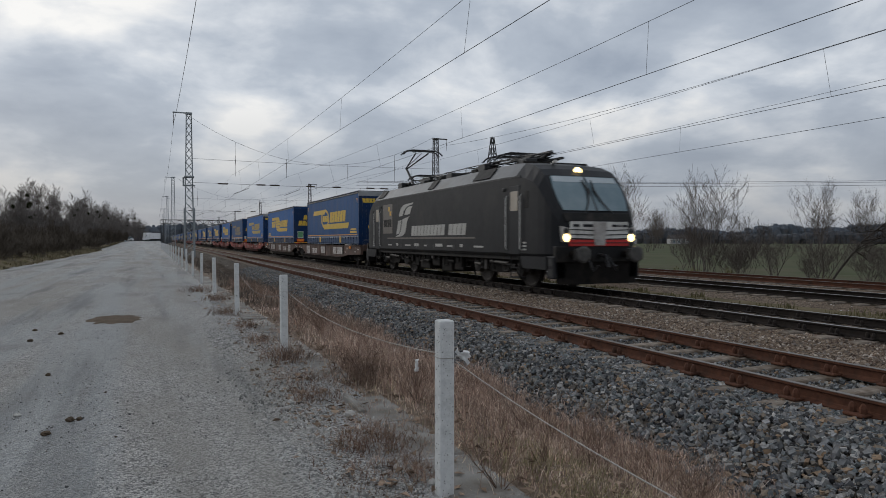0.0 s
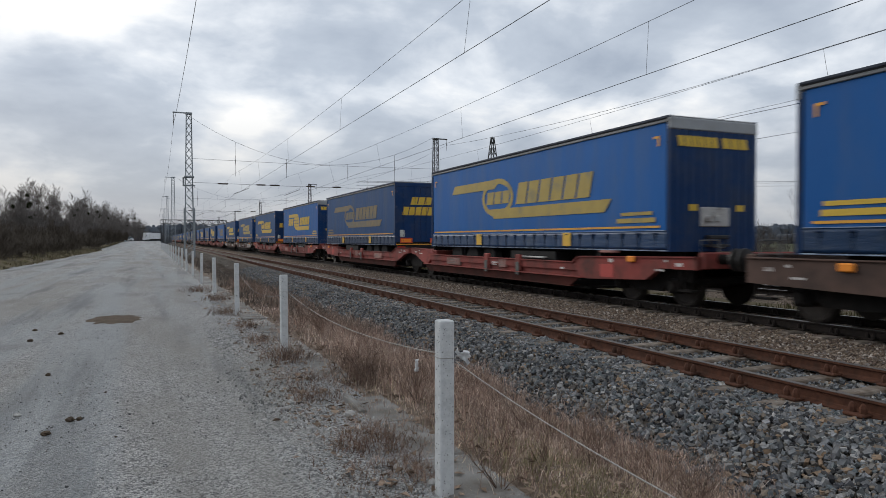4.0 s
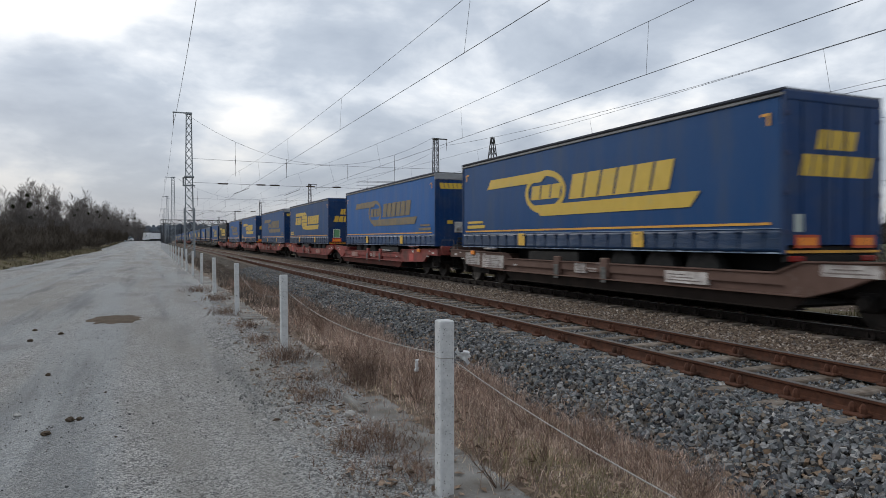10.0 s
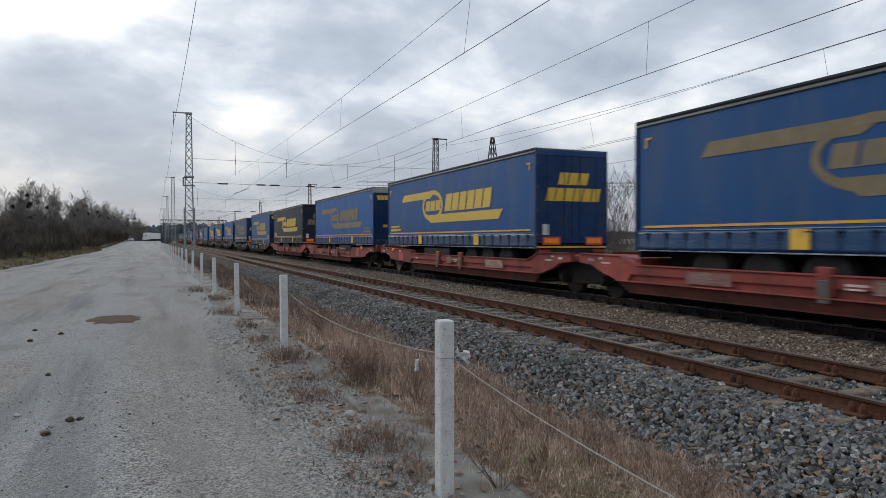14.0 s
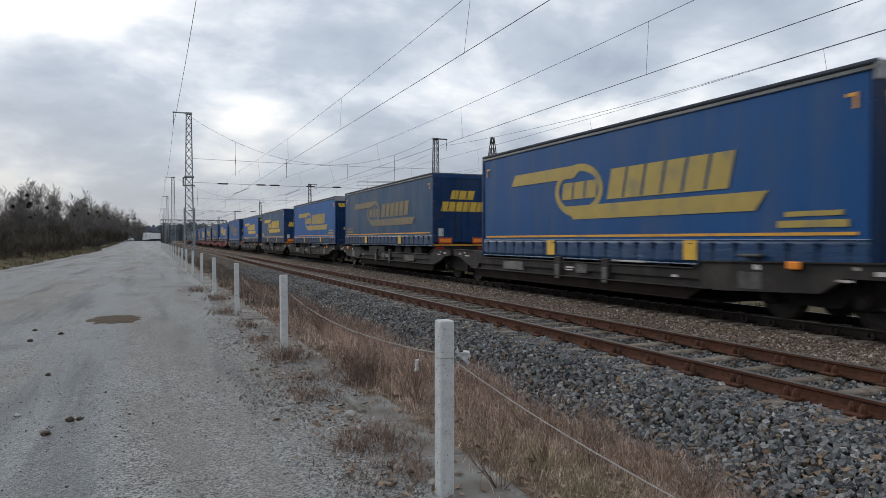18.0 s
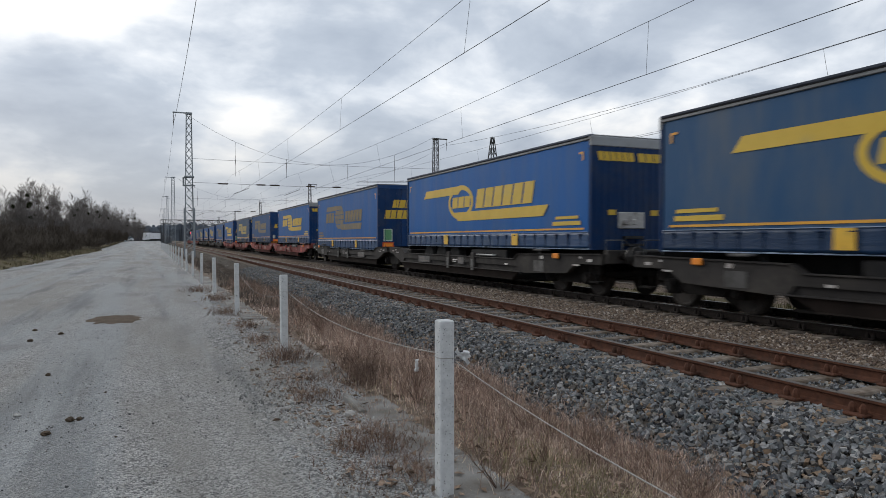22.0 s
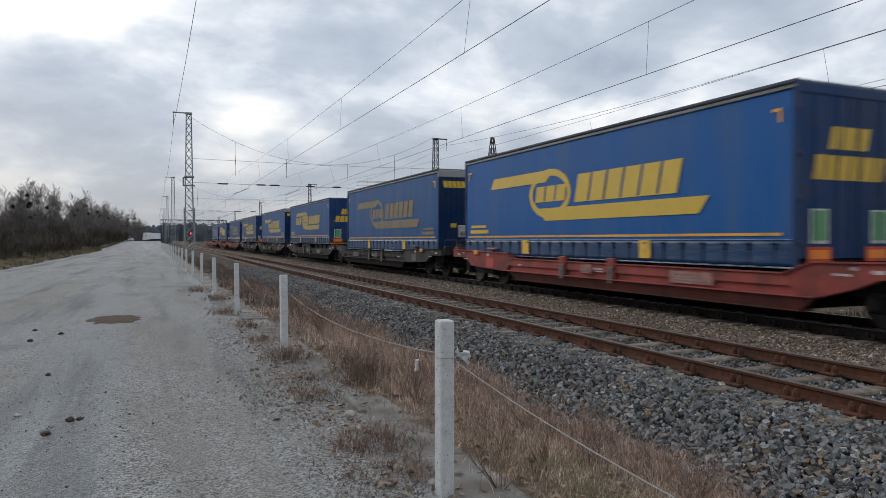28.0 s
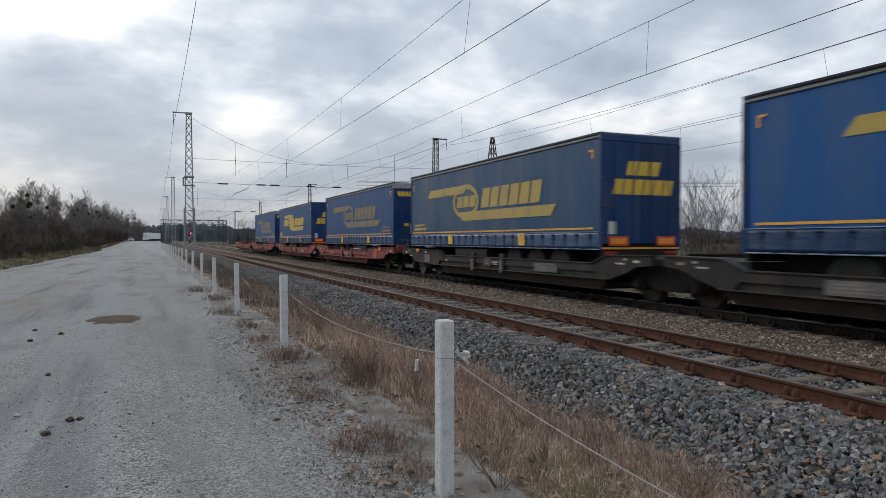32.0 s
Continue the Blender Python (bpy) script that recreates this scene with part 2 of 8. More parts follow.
M = {}
M["yard"] = stony("yard_gravel", [(0.066, 0.069, 0.074), (0.240, 0.250, 0.257), (0.348, 0.353, 0.352), (0.72, 0.705, 0.68)], 86, patch=(0.318, 0.303, 0.276), pscale=0.45, bands=(0.388, 0.408, 0.417), bump=1.0, depth=0.024)
# Bed tones run near black to paint the shade between the loose stones.
M["ballast"] = stony("ballast_bed", [(0.012, 0.012, 0.013), (0.05, 0.05, 0.051), (0.11, 0.106, 0.10), (0.16, 0.135, 0.11)], 22, patch=(0.085, 0.07, 0.056), pscale=0.5, bump=1.0, depth=0.05)
M["brown_bed"] = stony("weathered_bed", [(0.046, 0.035, 0.028), (0.144, 0.109, 0.086), (0.216, 0.165, 0.128), (0.299, 0.233, 0.177)], 26, patch=(0.129, 0.091, 0.065), pscale=0.6, bump=1.0, depth=0.04)
M["soil"] = surf("dry_soil", (0.140, 0.108, 0.084), (0.265, 0.210, 0.165), 6, 0.95, bump=1.0, bscale=30, dirt=(0.09, 0.071, 0.055), dscale=1.4, depth=0.04)
M["meadow"] = surf("winter_meadow", (0.046, 0.058, 0.026), (0.070, 0.080, 0.040), 0.25, 0.95, bump=0.6, bscale=6, dirt=(0.09, 0.080, 0.052), dscale=0.08, damount=0.8)
M["wild"] = surf("rough_ground", (0.10, 0.08, 0.045), (0.16, 0.13, 0.075), 0.6, 0.95, bump=0.8, bscale=10, dirt=(0.05, 0.045, 0.03), dscale=0.2)
M["stone"] = pieces("ballast_stone", [(0.037, 0.037, 0.039), (0.148, 0.153, 0.159), (0.233, 0.235, 0.239), (0.138, 0.155, 0.159), (0.265, 0.263, 0.257), (0.074, 0.070, 0.067), (0.191, 0.156, 0.122), (0.122, 0.123, 0.127), (0.185, 0.189, 0.191), (0.058, 0.060, 0.066), (0.164, 0.164, 0.164), (0.095, 0.099, 0.102), (0.223, 0.207, 0.182), (0.127, 0.114, 0.101), (0.170, 0.175, 0.180), (0.080, 0.085, 0.087), (0.201, 0.196, 0.189), (0.106, 0.106, 0.111), (0.148, 0.138, 0.127), (0.225, 0.160, 0.110), (0.191, 0.191, 0.191), (0.117, 0.127, 0.130), (0.048, 0.047, 0.046), (0.339, 0.329, 0.313)])
M["rail_rust"] = surf("rusty_rail", (0.066, 0.030, 0.020), (0.120, 0.052, 0.032), 14, 0.8, 0.2, bump=0.25, bscale=90, dirt=(0.05, 0.03, 0.022), dscale=2.5, spec=0.15)
M["rail_dark"] = surf("oily_rail", (0.016, 0.013, 0.012), (0.03, 0.023, 0.019), 12, 0.7, 0.25, bump=0.2, bscale=80, spec=0.15)
M["rail_top"] = surf("worn_rail_head", (0.20, 0.19, 0.185), (0.32, 0.31, 0.30), 20, 0.35, 0.8, bump=0.05)
M["rail_dull"] = surf("dull_rail_head", (0.12, 0.105, 0.095), (0.18, 0.16, 0.15), 20, 0.5, 0.6, bump=0.05)
M["sleeper"] = surf("weathered_sleeper", (0.145, 0.123, 0.104), (0.265, 0.226, 0.190), 9, 0.9, bump=0.5, bscale=60, dirt=(0.093, 0.066, 0.045), dscale=3, damount=0.7, random=0.2)
M["post"] = surf("pale_concrete", (0.50, 0.51, 0.51), (0.62, 0.625, 0.62), 30, 0.85, bump=0.6, bscale=70, dirt=(0.36, 0.37, 0.36), dscale=6, damount=0.35)
M["slab"] = surf("old_concrete", (0.19, 0.185, 0.174), (0.31, 0.302, 0.285), 9, 0.92, bump=0.8, bscale=60, dirt=(0.115, 0.098, 0.080), dscale=2.4, damount=0.8, random=0.2)
M["mast"] = surf("galvanised_steel", (0.20, 0.225, 0.24), (0.30, 0.32, 0.33), 5, 0.6, 0.4, bump=0.1)
M["mast_dark"] = surf("weathered_mast_steel", (0.045, 0.045, 0.048), (0.075, 0.072, 0.07), 5, 0.7, 0.3, bump=0.1)
M["wire"] = surf("tarnished_wire", (0.05, 0.05, 0.052), (0.075, 0.075, 0.08), 5, 0.6, 0.5, bump=0)
M["rope"] = surf("grey_rope", (0.27, 0.26, 0.24), (0.36, 0.35, 0.32), 40, 0.9, bump=0.3, bscale=200)
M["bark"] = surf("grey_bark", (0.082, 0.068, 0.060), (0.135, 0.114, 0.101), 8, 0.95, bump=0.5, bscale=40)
# Distance haze is painted into both woodland tones, as pale blue-grey.
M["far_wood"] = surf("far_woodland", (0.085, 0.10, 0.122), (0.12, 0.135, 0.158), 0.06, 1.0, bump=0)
M["mid_wood"] = surf("mid_haze_woodland", (0.06, 0.066, 0.076), (0.10, 0.105, 0.115), 0.2, 1.0, bump=0)
M["mistletoe"] = surf("mistletoe_green", (0.03, 0.035, 0.02), (0.05, 0.055, 0.03), 4, 0.95, bump=0)
M["stone_brown"] = pieces("weathered_stone", [(0.090, 0.068, 0.054), (0.200, 0.152, 0.117), (0.280, 0.223, 0.176), (0.150, 0.125, 0.108), (0.340, 0.275, 0.216), (0.120, 0.085, 0.068), (0.220, 0.190, 0.167), (0.400, 0.347, 0.297), (0.180, 0.133, 0.099)])
M["pebble"] = surf("pale_pebble", (0.24, 0.24, 0.235), (0.40, 0.39, 0.37), 30, 0.9, bump=0, random=0.5, island=True)
M["straw"] = pieces("dry_straw", dull([(0.160, 0.101, 0.076), (0.380, 0.264, 0.196), (0.211, 0.132, 0.101), (0.527, 0.396, 0.309), (0.285, 0.177, 0.139), (0.402, 0.298, 0.196), (0.180, 0.111, 0.085), (0.613, 0.476, 0.383)], 0.34, 1.8), grain=12, patch=0.55, pscale=3.5)
M["straw_dark"] = pieces("dead_weeds", dull([(0.151, 0.089, 0.062), (0.339, 0.216, 0.149), (0.214, 0.130, 0.090), (0.477, 0.345, 0.243)], 0.36, 1.65), grain=12, patch=0.55, pscale=3.5)
M["straw_yellow"] = pieces("yellowed_grass", dull([(0.17, 0.135, 0.075), (0.30, 0.245, 0.14), (0.20, 0.18, 0.08), (0.38, 0.31, 0.20), (0.14, 0.115, 0.06)], 0.2, 1.0), grain=8, patch=0.5, pscale=0.7)
M["stalk"] = pieces("reddish_stalk", dull([(0.180, 0.095, 0.064), (0.338, 0.195, 0.126), (0.226, 0.125, 0.084), (0.406, 0.268, 0.177)], 0.36, 1.5), grain=12, patch=0.55, pscale=3.5)
M["weed_brown"] = pieces("dark_dead_weeds", dull([(0.11, 0.070, 0.052), (0.24, 0.155, 0.112), (0.16, 0.098, 0.074), (0.33, 0.235, 0.17)], 0.15), grain=12, patch=0.5, pscale=3.5)
M["green"] = pieces("fresh_grass", [(0.22, 0.20, 0.10), (0.38, 0.345, 0.19), (0.24, 0.225, 0.11), (0.48, 0.42, 0.27)], grain=12)
M["olive"] = surf("olive_grass", (0.12, 0.105, 0.05), (0.17, 0.15, 0.08), 3, 0.95, bump=0, random=0.35, island=True)
M["insulator"] = surf("brown_porcelain", (0.03, 0.02, 0.016), (0.05, 0.032, 0.025), 8, 0.3, bump=0)
M["black"] = surf("black_enamel", (0.012, 0.012, 0.013), (0.025, 0.025, 0.026), 8, 0.5, bump=0.05)
M["red_glow"] = glow("red_signal_light", (1.0, 0.03, 0.04), 14.0)
# train
M["tarp_bright"] = surf("bright_blue_tarpaulin", (0.008, 0.096, 0.318), (0.013, 0.113, 0.358), 0.6, 0.6, bump=0.5, bscale=2.2, dirt=(0.05, 0.118, 0.27), dscale=0.9, damount=0.7, random=0.08, stretch=(1, 1.5, 0.35), depth=0.03, spec=0.16)
M["tarp_mid"] = surf("blue_tarpaulin", (0.009, 0.064, 0.196), (0.014, 0.077, 0.222), 0.6, 0.6, bump=0.5, bscale=2.2, dirt=(0.048, 0.088, 0.175), dscale=0.9, damount=0.65, random=0.15, stretch=(1, 1.5, 0.35), depth=0.03, spec=0.16)
M["tarp_faded"] = surf("faded_blue_tarpaulin", (0.020, 0.068, 0.150), (0.028, 0.082, 0.172), 0.6, 0.58, bump=0.5, bscale=2.2, dirt=(0.085, 0.108, 0.14), dscale=0.6, damount=0.75, random=0.15, stretch=(1, 1.5, 0.35), depth=0.03, spec=0.16)
M["tarp_night"] = surf("sooty_tarpaulin", (0.014, 0.022, 0.032), (0.021, 0.032, 0.044), 0.6, 0.6, bump=0.5, bscale=2.2, dirt=(0.035, 0.042, 0.045), dscale=0.6, stretch=(1, 1.5, 0.35), depth=0.03, spec=0.15)
M["yellow"] = surf("yellow_paint", (0.56, 0.37, 0.042), (0.64, 0.43, 0.055), 3, 0.5, bump=0.03, dirt=(0.45, 0.33, 0.08), dscale=1.5, damount=0.3)
M["yellow_worn"] = surf("worn_yellow_paint", (0.36, 0.265, 0.07), (0.45, 0.325, 0.075), 3, 0.6, bump=0.03, dirt=(0.16, 0.16, 0.12), dscale=1.5, damount=0.4)
M["ochre"] = surf("faded_ochre_paint", (0.16, 0.128, 0.078), (0.225, 0.168, 0.085), 3, 0.65, bump=0.03, dirt=(0.10, 0.12, 0.13), dscale=1.2, damount=0.5)
M["orange_line"] = surf("orange_tape", (0.66, 0.31, 0.035), (0.74, 0.38, 0.05), 3, 0.5, bump=0.02, dirt=(0.36, 0.2, 0.06), dscale=1.5)
M["navy"] = surf("deep_blue_panel", (0.007, 0.032, 0.105), (0.010, 0.042, 0.13), 1.0, 0.4, bump=0.06, bscale=20, dirt=(0.035, 0.052, 0.095), dscale=1.1, damount=0.7, random=0.3, spec=0.15)
M["navy_dark"] = surf("sooty_panel", (0.012, 0.016, 0.03), (0.018, 0.024, 0.042), 1.0, 0.5, bump=0.06, bscale=20, dirt=(0.03, 0.03, 0.035), dscale=1.1, spec=0.15)
M["navy_rod"] = surf("blue_painted_rod", (0.02, 0.035, 0.10), (0.04, 0.055, 0.12), 4, 0.5, 0.2, bump=0)
M["strap"] = surf("dark_strap", (0.008, 0.020, 0.05), (0.014, 0.030, 0.07), 6, 0.7, bump=0, spec=0.15)
M["hem"] = surf("dull_metal_edge", (0.10, 0.12, 0.16), (0.16, 0.18, 0.22), 4, 0.5, 0.5, bump=0)
M["roof_rail"] = surf("grey_aluminium", (0.12, 0.124, 0.13), (0.18, 0.184, 0.19), 2, 0.55, 0.3, bump=0.05, dirt=(0.05, 0.05, 0.048), dscale=1.0)
M["head_metal"] = surf("pale_aluminium", (0.24, 0.25, 0.26), (0.32, 0.33, 0.34), 2, 0.5, 0.3, bump=0.05, dirt=(0.16, 0.16, 0.15), dscale=1.0)
# Belly plates of the non-red wagons: shade under the sill put into the colour.
M["belly"] = surf("shaded_brown_steel", (0.014, 0.011, 0.010), (0.028, 0.021, 0.018), 2, 0.8, bump=0.1, spec=0.1)
M["roof_dark"] = surf("blue_grey_roof_edge", (0.045, 0.052, 0.072), (0.075, 0.084, 0.108), 3, 0.7, bump=0.1, dirt=(0.030, 0.033, 0.042), dscale=0.9, damount=0.6, random=0.4, spec=0.15)
M["roof_sheet"] = surf("roof_tarpaulin", (0.045, 0.046, 0.047), (0.075, 0.076, 0.077), 1, 0.7, bump=0.1)
M["under"] = surf("dark_chassis", (0.010, 0.010, 0.011), (0.02, 0.019, 0.018), 4, 0.7, bump=0.1, spec=0.15)
M["pale_metal"] = surf("pale_worn_metal", (0.38, 0.38, 0.37), (0.52, 0.51, 0.49), 6, 0.5, 0.2, bump=0.1, dirt=(0.18, 0.16, 0.14), dscale=4)
M["sign_pale"] = surf("pale_sign", (0.45, 0.52, 0.47), (0.55, 0.6, 0.55), 6, 0.5, bump=0)
M["sign_green"] = surf("green_sign", (0.10, 0.28, 0.13), (0.15, 0.35, 0.17), 6, 0.5, bump=0)
M["warn_red"] = surf("red_reflector", (0.48, 0.07, 0.025), (0.56, 0.09, 0.03), 6, 0.4, bump=0)
M["warn_orange"] = surf("orange_reflector", (0.80, 0.24, 0.025), (0.88, 0.30, 0.035), 6, 0.4, bump=0)
M["lamp_red"] = surf("red_lamp_lens", (0.20, 0.015, 0.012), (0.26, 0.02, 0.016), 6, 0.2, bump=0)
M["tyre"] = surf("worn_tyre", (0.022, 0.022, 0.022), (0.035, 0.034, 0.033), 6, 0.85, bump=0.2)
M["rim"] = surf("grey_rim", (0.14, 0.14, 0.145), (0.22, 0.22, 0.22), 6, 0.5, 0.4, bump=0.1, dirt=(0.08, 0.06, 0.05), dscale=4)
M["bogie"] = surf("sooty_bogie", (0.006, 0.0055, 0.005), (0.014, 0.012, 0.011), 6, 0.8, 0.1, bump=0.2, dirt=(0.022, 0.017, 0.014), dscale=3, spec=0.15)
M["wheel"] = surf("brown_wheel_steel", (0.018, 0.015, 0.013), (0.034, 0.027, 0.023), 6, 0.6, 0.4, bump=0.1)
M["buffer_face"] = surf("greasy_buffer", (0.05, 0.048, 0.046), (0.10, 0.095, 0.09), 8, 0.4, 0.6, bump=0.05)
M["wagon_red"] = surf("dull_red_paint", (0.235, 0.050, 0.042), (0.30, 0.070, 0.058), 1.5, 0.6, bump=0.1, dirt=(0.085, 0.04, 0.034), dscale=1.3, damount=0.7, random=0.15, spec=0.15)
M["wagon_brown"] = surf("rust_brown_paint", (0.085, 0.055, 0.044), (0.135, 0.086, 0.070), 1.5, 0.7, bump=0.15, dirt=(0.05, 0.038, 0.033), dscale=1.3, damount=0.7, random=0.15, spec=0.15)
M["wagon_white"] = surf("brown_and_white_paint", (0.095, 0.056, 0.043), (0.145, 0.090, 0.072), 1.5, 0.7, bump=0.15, dirt=(0.40, 0.36, 0.33), dscale=0.5, damount=0.12, random=0.1, spec=0.15)
M["wagon_black"] = surf("sooty_black_paint", (0.022, 0.020, 0.019), (0.040, 0.036, 0.034), 1.5, 0.7, bump=0.15, dirt=(0.065, 0.058, 0.050), dscale=1.3, damount=0.5, random=0.15, spec=0.15)
M["plate_pale"] = surf("worn_notice_panel", (0.36, 0.33, 0.31), (0.58, 0.55, 0.52), 3, 0.7, bump=0.05, dirt=(0.14, 0.09, 0.075), dscale=3.5, damount=0.6, random=0.3)
M["loco_grey"] = surf("matt_dark_grey", (0.0145, 0.015, 0.0168), (0.020, 0.0205, 0.0225), 1.2, 0.5, bump=0.03, bscale=20, dirt=(0.03, 0.028, 0.027), dscale=0.8, damount=0.4, spec=0.15)
M["loco_roof"] = surf("grey_roof_paint", (0.10, 0.104, 0.108), (0.145, 0.15, 0.155), 1.2, 0.5, bump=0.05, dirt=(0.11, 0.105, 0.10), dscale=0.9)
M["loco_door"] = surf("cab_door_grey", (0.02, 0.0205, 0.022), (0.028, 0.0285, 0.03), 1.2, 0.4, bump=0.02, spec=0.15)
M["loco_dark"] = surf("sooty_underframe", (0.009, 0.009, 0.0095), (0.02, 0.019, 0.018), 4, 0.65, bump=0.1, dirt=(0.035, 0.03, 0.026), dscale=2, spec=0.15)
M["loco_metal"] = surf("grimy_metal", (0.035, 0.033, 0.031), (0.075, 0.07, 0.066), 5, 0.6, 0.3, bump=0.1, dirt=(0.06, 0.055, 0.05), dscale=3, spec=0.15)
M["loco_mark"] = surf("pale_grey_marking", (0.36, 0.35, 0.32), (0.44, 0.43, 0.40), 4, 0.5, bump=0, dirt=(0.25, 0.24, 0.22), dscale=2)
M["loco_stripe"] = surf("brownish_grey_marking", (0.115, 0.10, 0.085), (0.14, 0.122, 0.105), 3, 0.5, bump=0)
M["front_pale"] = surf("front_off_white", (0.50, 0.495, 0.47), (0.58, 0.575, 0.55), 4, 0.45, bump=0, dirt=(0.28, 0.26, 0.235), dscale=3)
M["front_red"] = surf("front_red_paint", (0.42, 0.02, 0.02), (0.5, 0.03, 0.025), 4, 0.4, bump=0)
M["front_grey"] = surf("front_silver_grey", (0.30, 0.285, 0.27), (0.42, 0.40, 0.38), 6, 0.45, 0.1, bump=0, dirt=(0.17, 0.15, 0.14), dscale=5)
# Blue-grey base colour stands in for the sky mirrored in the glass.
M["loco_glass"] = surf("sky_reflection_glass", (0.12, 0.175, 0.205), (0.17, 0.225, 0.25), 2, 0.1, 0.0, bump=0)
# Warm pale base colour paints the bright reflection on the door pane.
M["door_glass"] = surf("dusty_door_glass", (0.36, 0.31, 0.25), (0.45, 0.40, 0.33), 2, 0.2, bump=0)
M["head_glow"] = glow("warm_headlamp", (1.0, 0.72, 0.30), 3.4)
M["lamp_off"] = surf("unlit_lamp_glass", (0.2, 0.2, 0.2), (0.3, 0.3, 0.3), 4, 0.15, bump=0)
M["mud"] = surf("dried_mud", (0.058, 0.042, 0.030), (0.115, 0.087, 0.062), 5, 0.95, bump=0.6, bscale=25, dirt=(0.07, 0.055, 0.042), dscale=3)
M["pale_stone"] = surf("pale_broken_stone", (0.34, 0.33, 0.31), (0.46, 0.45, 0.42), 12, 0.9, bump=0.3, bscale=60)
M["leaf"] = surf("brown_leaf", (0.13, 0.088, 0.064), (0.30, 0.225, 0.165), 5, 0.85, bump=0, random=0.4, island=True)
M["rag"] = surf("white_cloth", (0.62, 0.62, 0.62), (0.72, 0.72, 0.71), 20, 0.9, bump=0.3, bscale=60)
M["van_white"] = surf("white_vehicle_paint", (0.62, 0.64, 0.66), (0.72, 0.73, 0.74), 2, 0.35, bump=0, dirt=(0.45, 0.45, 0.44), dscale=2)
M["render_wall"] = surf("pale_render", (0.36, 0.36, 0.36), (0.44, 0.44, 0.43), 1, 0.9, bump=0)
M["roof_tile"] = surf("dark_roof_tile", (0.06, 0.055, 0.055), (0.085, 0.075, 0.072), 1, 0.9, bump=0)
M["thicket"] = surf("grey_brown_stems", (0.078, 0.066, 0.054), (0.118, 0.100, 0.082), 8, 0.95, bump=0)
M["panel_red"] = surf("bright_red_panel", (0.40, 0.055, 0.045), (0.48, 0.075, 0.06), 3, 0.6, bump=0.03, dirt=(0.24, 0.06, 0.05), dscale=3, damount=0.4)
M["note"] = surf("faded_lettering", (0.13, 0.11, 0.10), (0.24, 0.20, 0.18), 5, 0.7, bump=0)
M["plate_red"] = surf("worn_red_panel", (0.26, 0.11, 0.09), (0.38, 0.22, 0.19), 3, 0.7, bump=0.05, dirt=(0.17, 0.06, 0.05), dscale=3.5, damount=0.6, random=0.3)
M["plate_grey"] = surf("worn_grey_panel", (0.077, 0.073, 0.070), (0.154, 0.147, 0.140), 3, 0.7, bump=0.05, dirt=(0.042, 0.038, 0.035), dscale=3.5, damount=0.6, random=0.4)
# Grey bark, paled so that its colour carries the haze of distance.
M["far_bark"] = surf("haze_paled_bark", (0.126, 0.113, 0.106), (0.178, 0.161, 0.152), 8, 0.95, bump=0)
M["short_grass"] = pieces("tan_short_grass", dull([(0.268, 0.193, 0.112), (0.513, 0.384, 0.241), (0.301, 0.249, 0.112), (0.614, 0.467, 0.329), (0.224, 0.155, 0.103), (0.424, 0.333, 0.175), (0.357, 0.244, 0.165)], 0.30, 1.65), grain=12, patch=0.55, pscale=3.5)
M["pit"] = surf("dark_blow_hole", (0.05, 0.05, 0.05), (0.10, 0.10, 0.10), 40, 0.95, bump=0)
M["marker"] = surf("amber_plate", (0.66, 0.38, 0.04), (0.74, 0.45, 0.055), 4, 0.5, bump=0.02, dirt=(0.42, 0.27, 0.06), dscale=3)
# Pale edging, its tone raised to paint in the highlights along it.
M["hem_line"] = surf("pale_curtain_edge", (0.20, 0.28, 0.40), (0.34, 0.41, 0.52), 3, 0.45, bump=0, dirt=(0.05, 0.09, 0.17), dscale=2)
M["skirt"] = surf("glossy_blue_skirt", (0.006, 0.032, 0.090), (0.012, 0.048, 0.12), 1.2, 0.42, bump=0.5, bscale=5, dirt=(0.03, 0.055, 0.095), dscale=1.6, damount=0.4, random=0.3, stretch=(1, 0.5, 2.5), depth=0.02, spec=0.28)
M["skirt_night"] = surf("sooty_skirt", (0.010, 0.018, 0.028), (0.016, 0.026, 0.036), 1.2, 0.5, bump=0.5, bscale=5, dirt=(0.03, 0.036, 0.042), dscale=1.6, damount=0.4, stretch=(1, 0.5, 2.5), depth=0.02, spec=0.2)
M["pad_grey"] = surf("worn_grey_pad", (0.075, 0.075, 0.072), (0.12, 0.118, 0.11), 6.0, 0.6, bump=0.3, dirt=(0.04, 0.035, 0.03), dscale=9.0)
M["blind"] = surf("pale_sun_blind", (0.33, 0.375, 0.40), (0.40, 0.44, 0.46), 3, 0.3, bump=0)
M["chip"] = pieces("dark_stone_chip", [(0.09, 0.09, 0.092), (0.14, 0.14, 0.14), (0.19, 0.18, 0.17), (0.11, 0.112, 0.115)])
# Darker copy of the wagon red; shade below the sill is in its colour.
M["wagon_grime"] = surf("shaded_dull_red", (0.085, 0.030, 0.025), (0.13, 0.042, 0.034), 1.2, 0.75, bump=0.1, dirt=(0.04, 0.026, 0.023), dscale=0.9, damount=0.7, random=0.2, spec=0.1)
M["dark_bark"] = surf("wet_dark_bark", (0.045, 0.038, 0.034), (0.085, 0.072, 0.064), 8, 0.9, bump=0.4, bscale=40)
M["verge_far"] = pieces("grey_brown_grass", dull([(0.11, 0.085, 0.068), (0.19, 0.15, 0.118), (0.14, 0.108, 0.085), (0.25, 0.20, 0.155), (0.09, 0.072, 0.058)], 0.2, 1.1), grain=6, patch=0.45, pscale=0.8)

# ---------------------------------------------------------------- ground
TRACKS = (6.78, 11.46, 17.43, 22.3)     # centre lines, running along y
FAR = 640.0


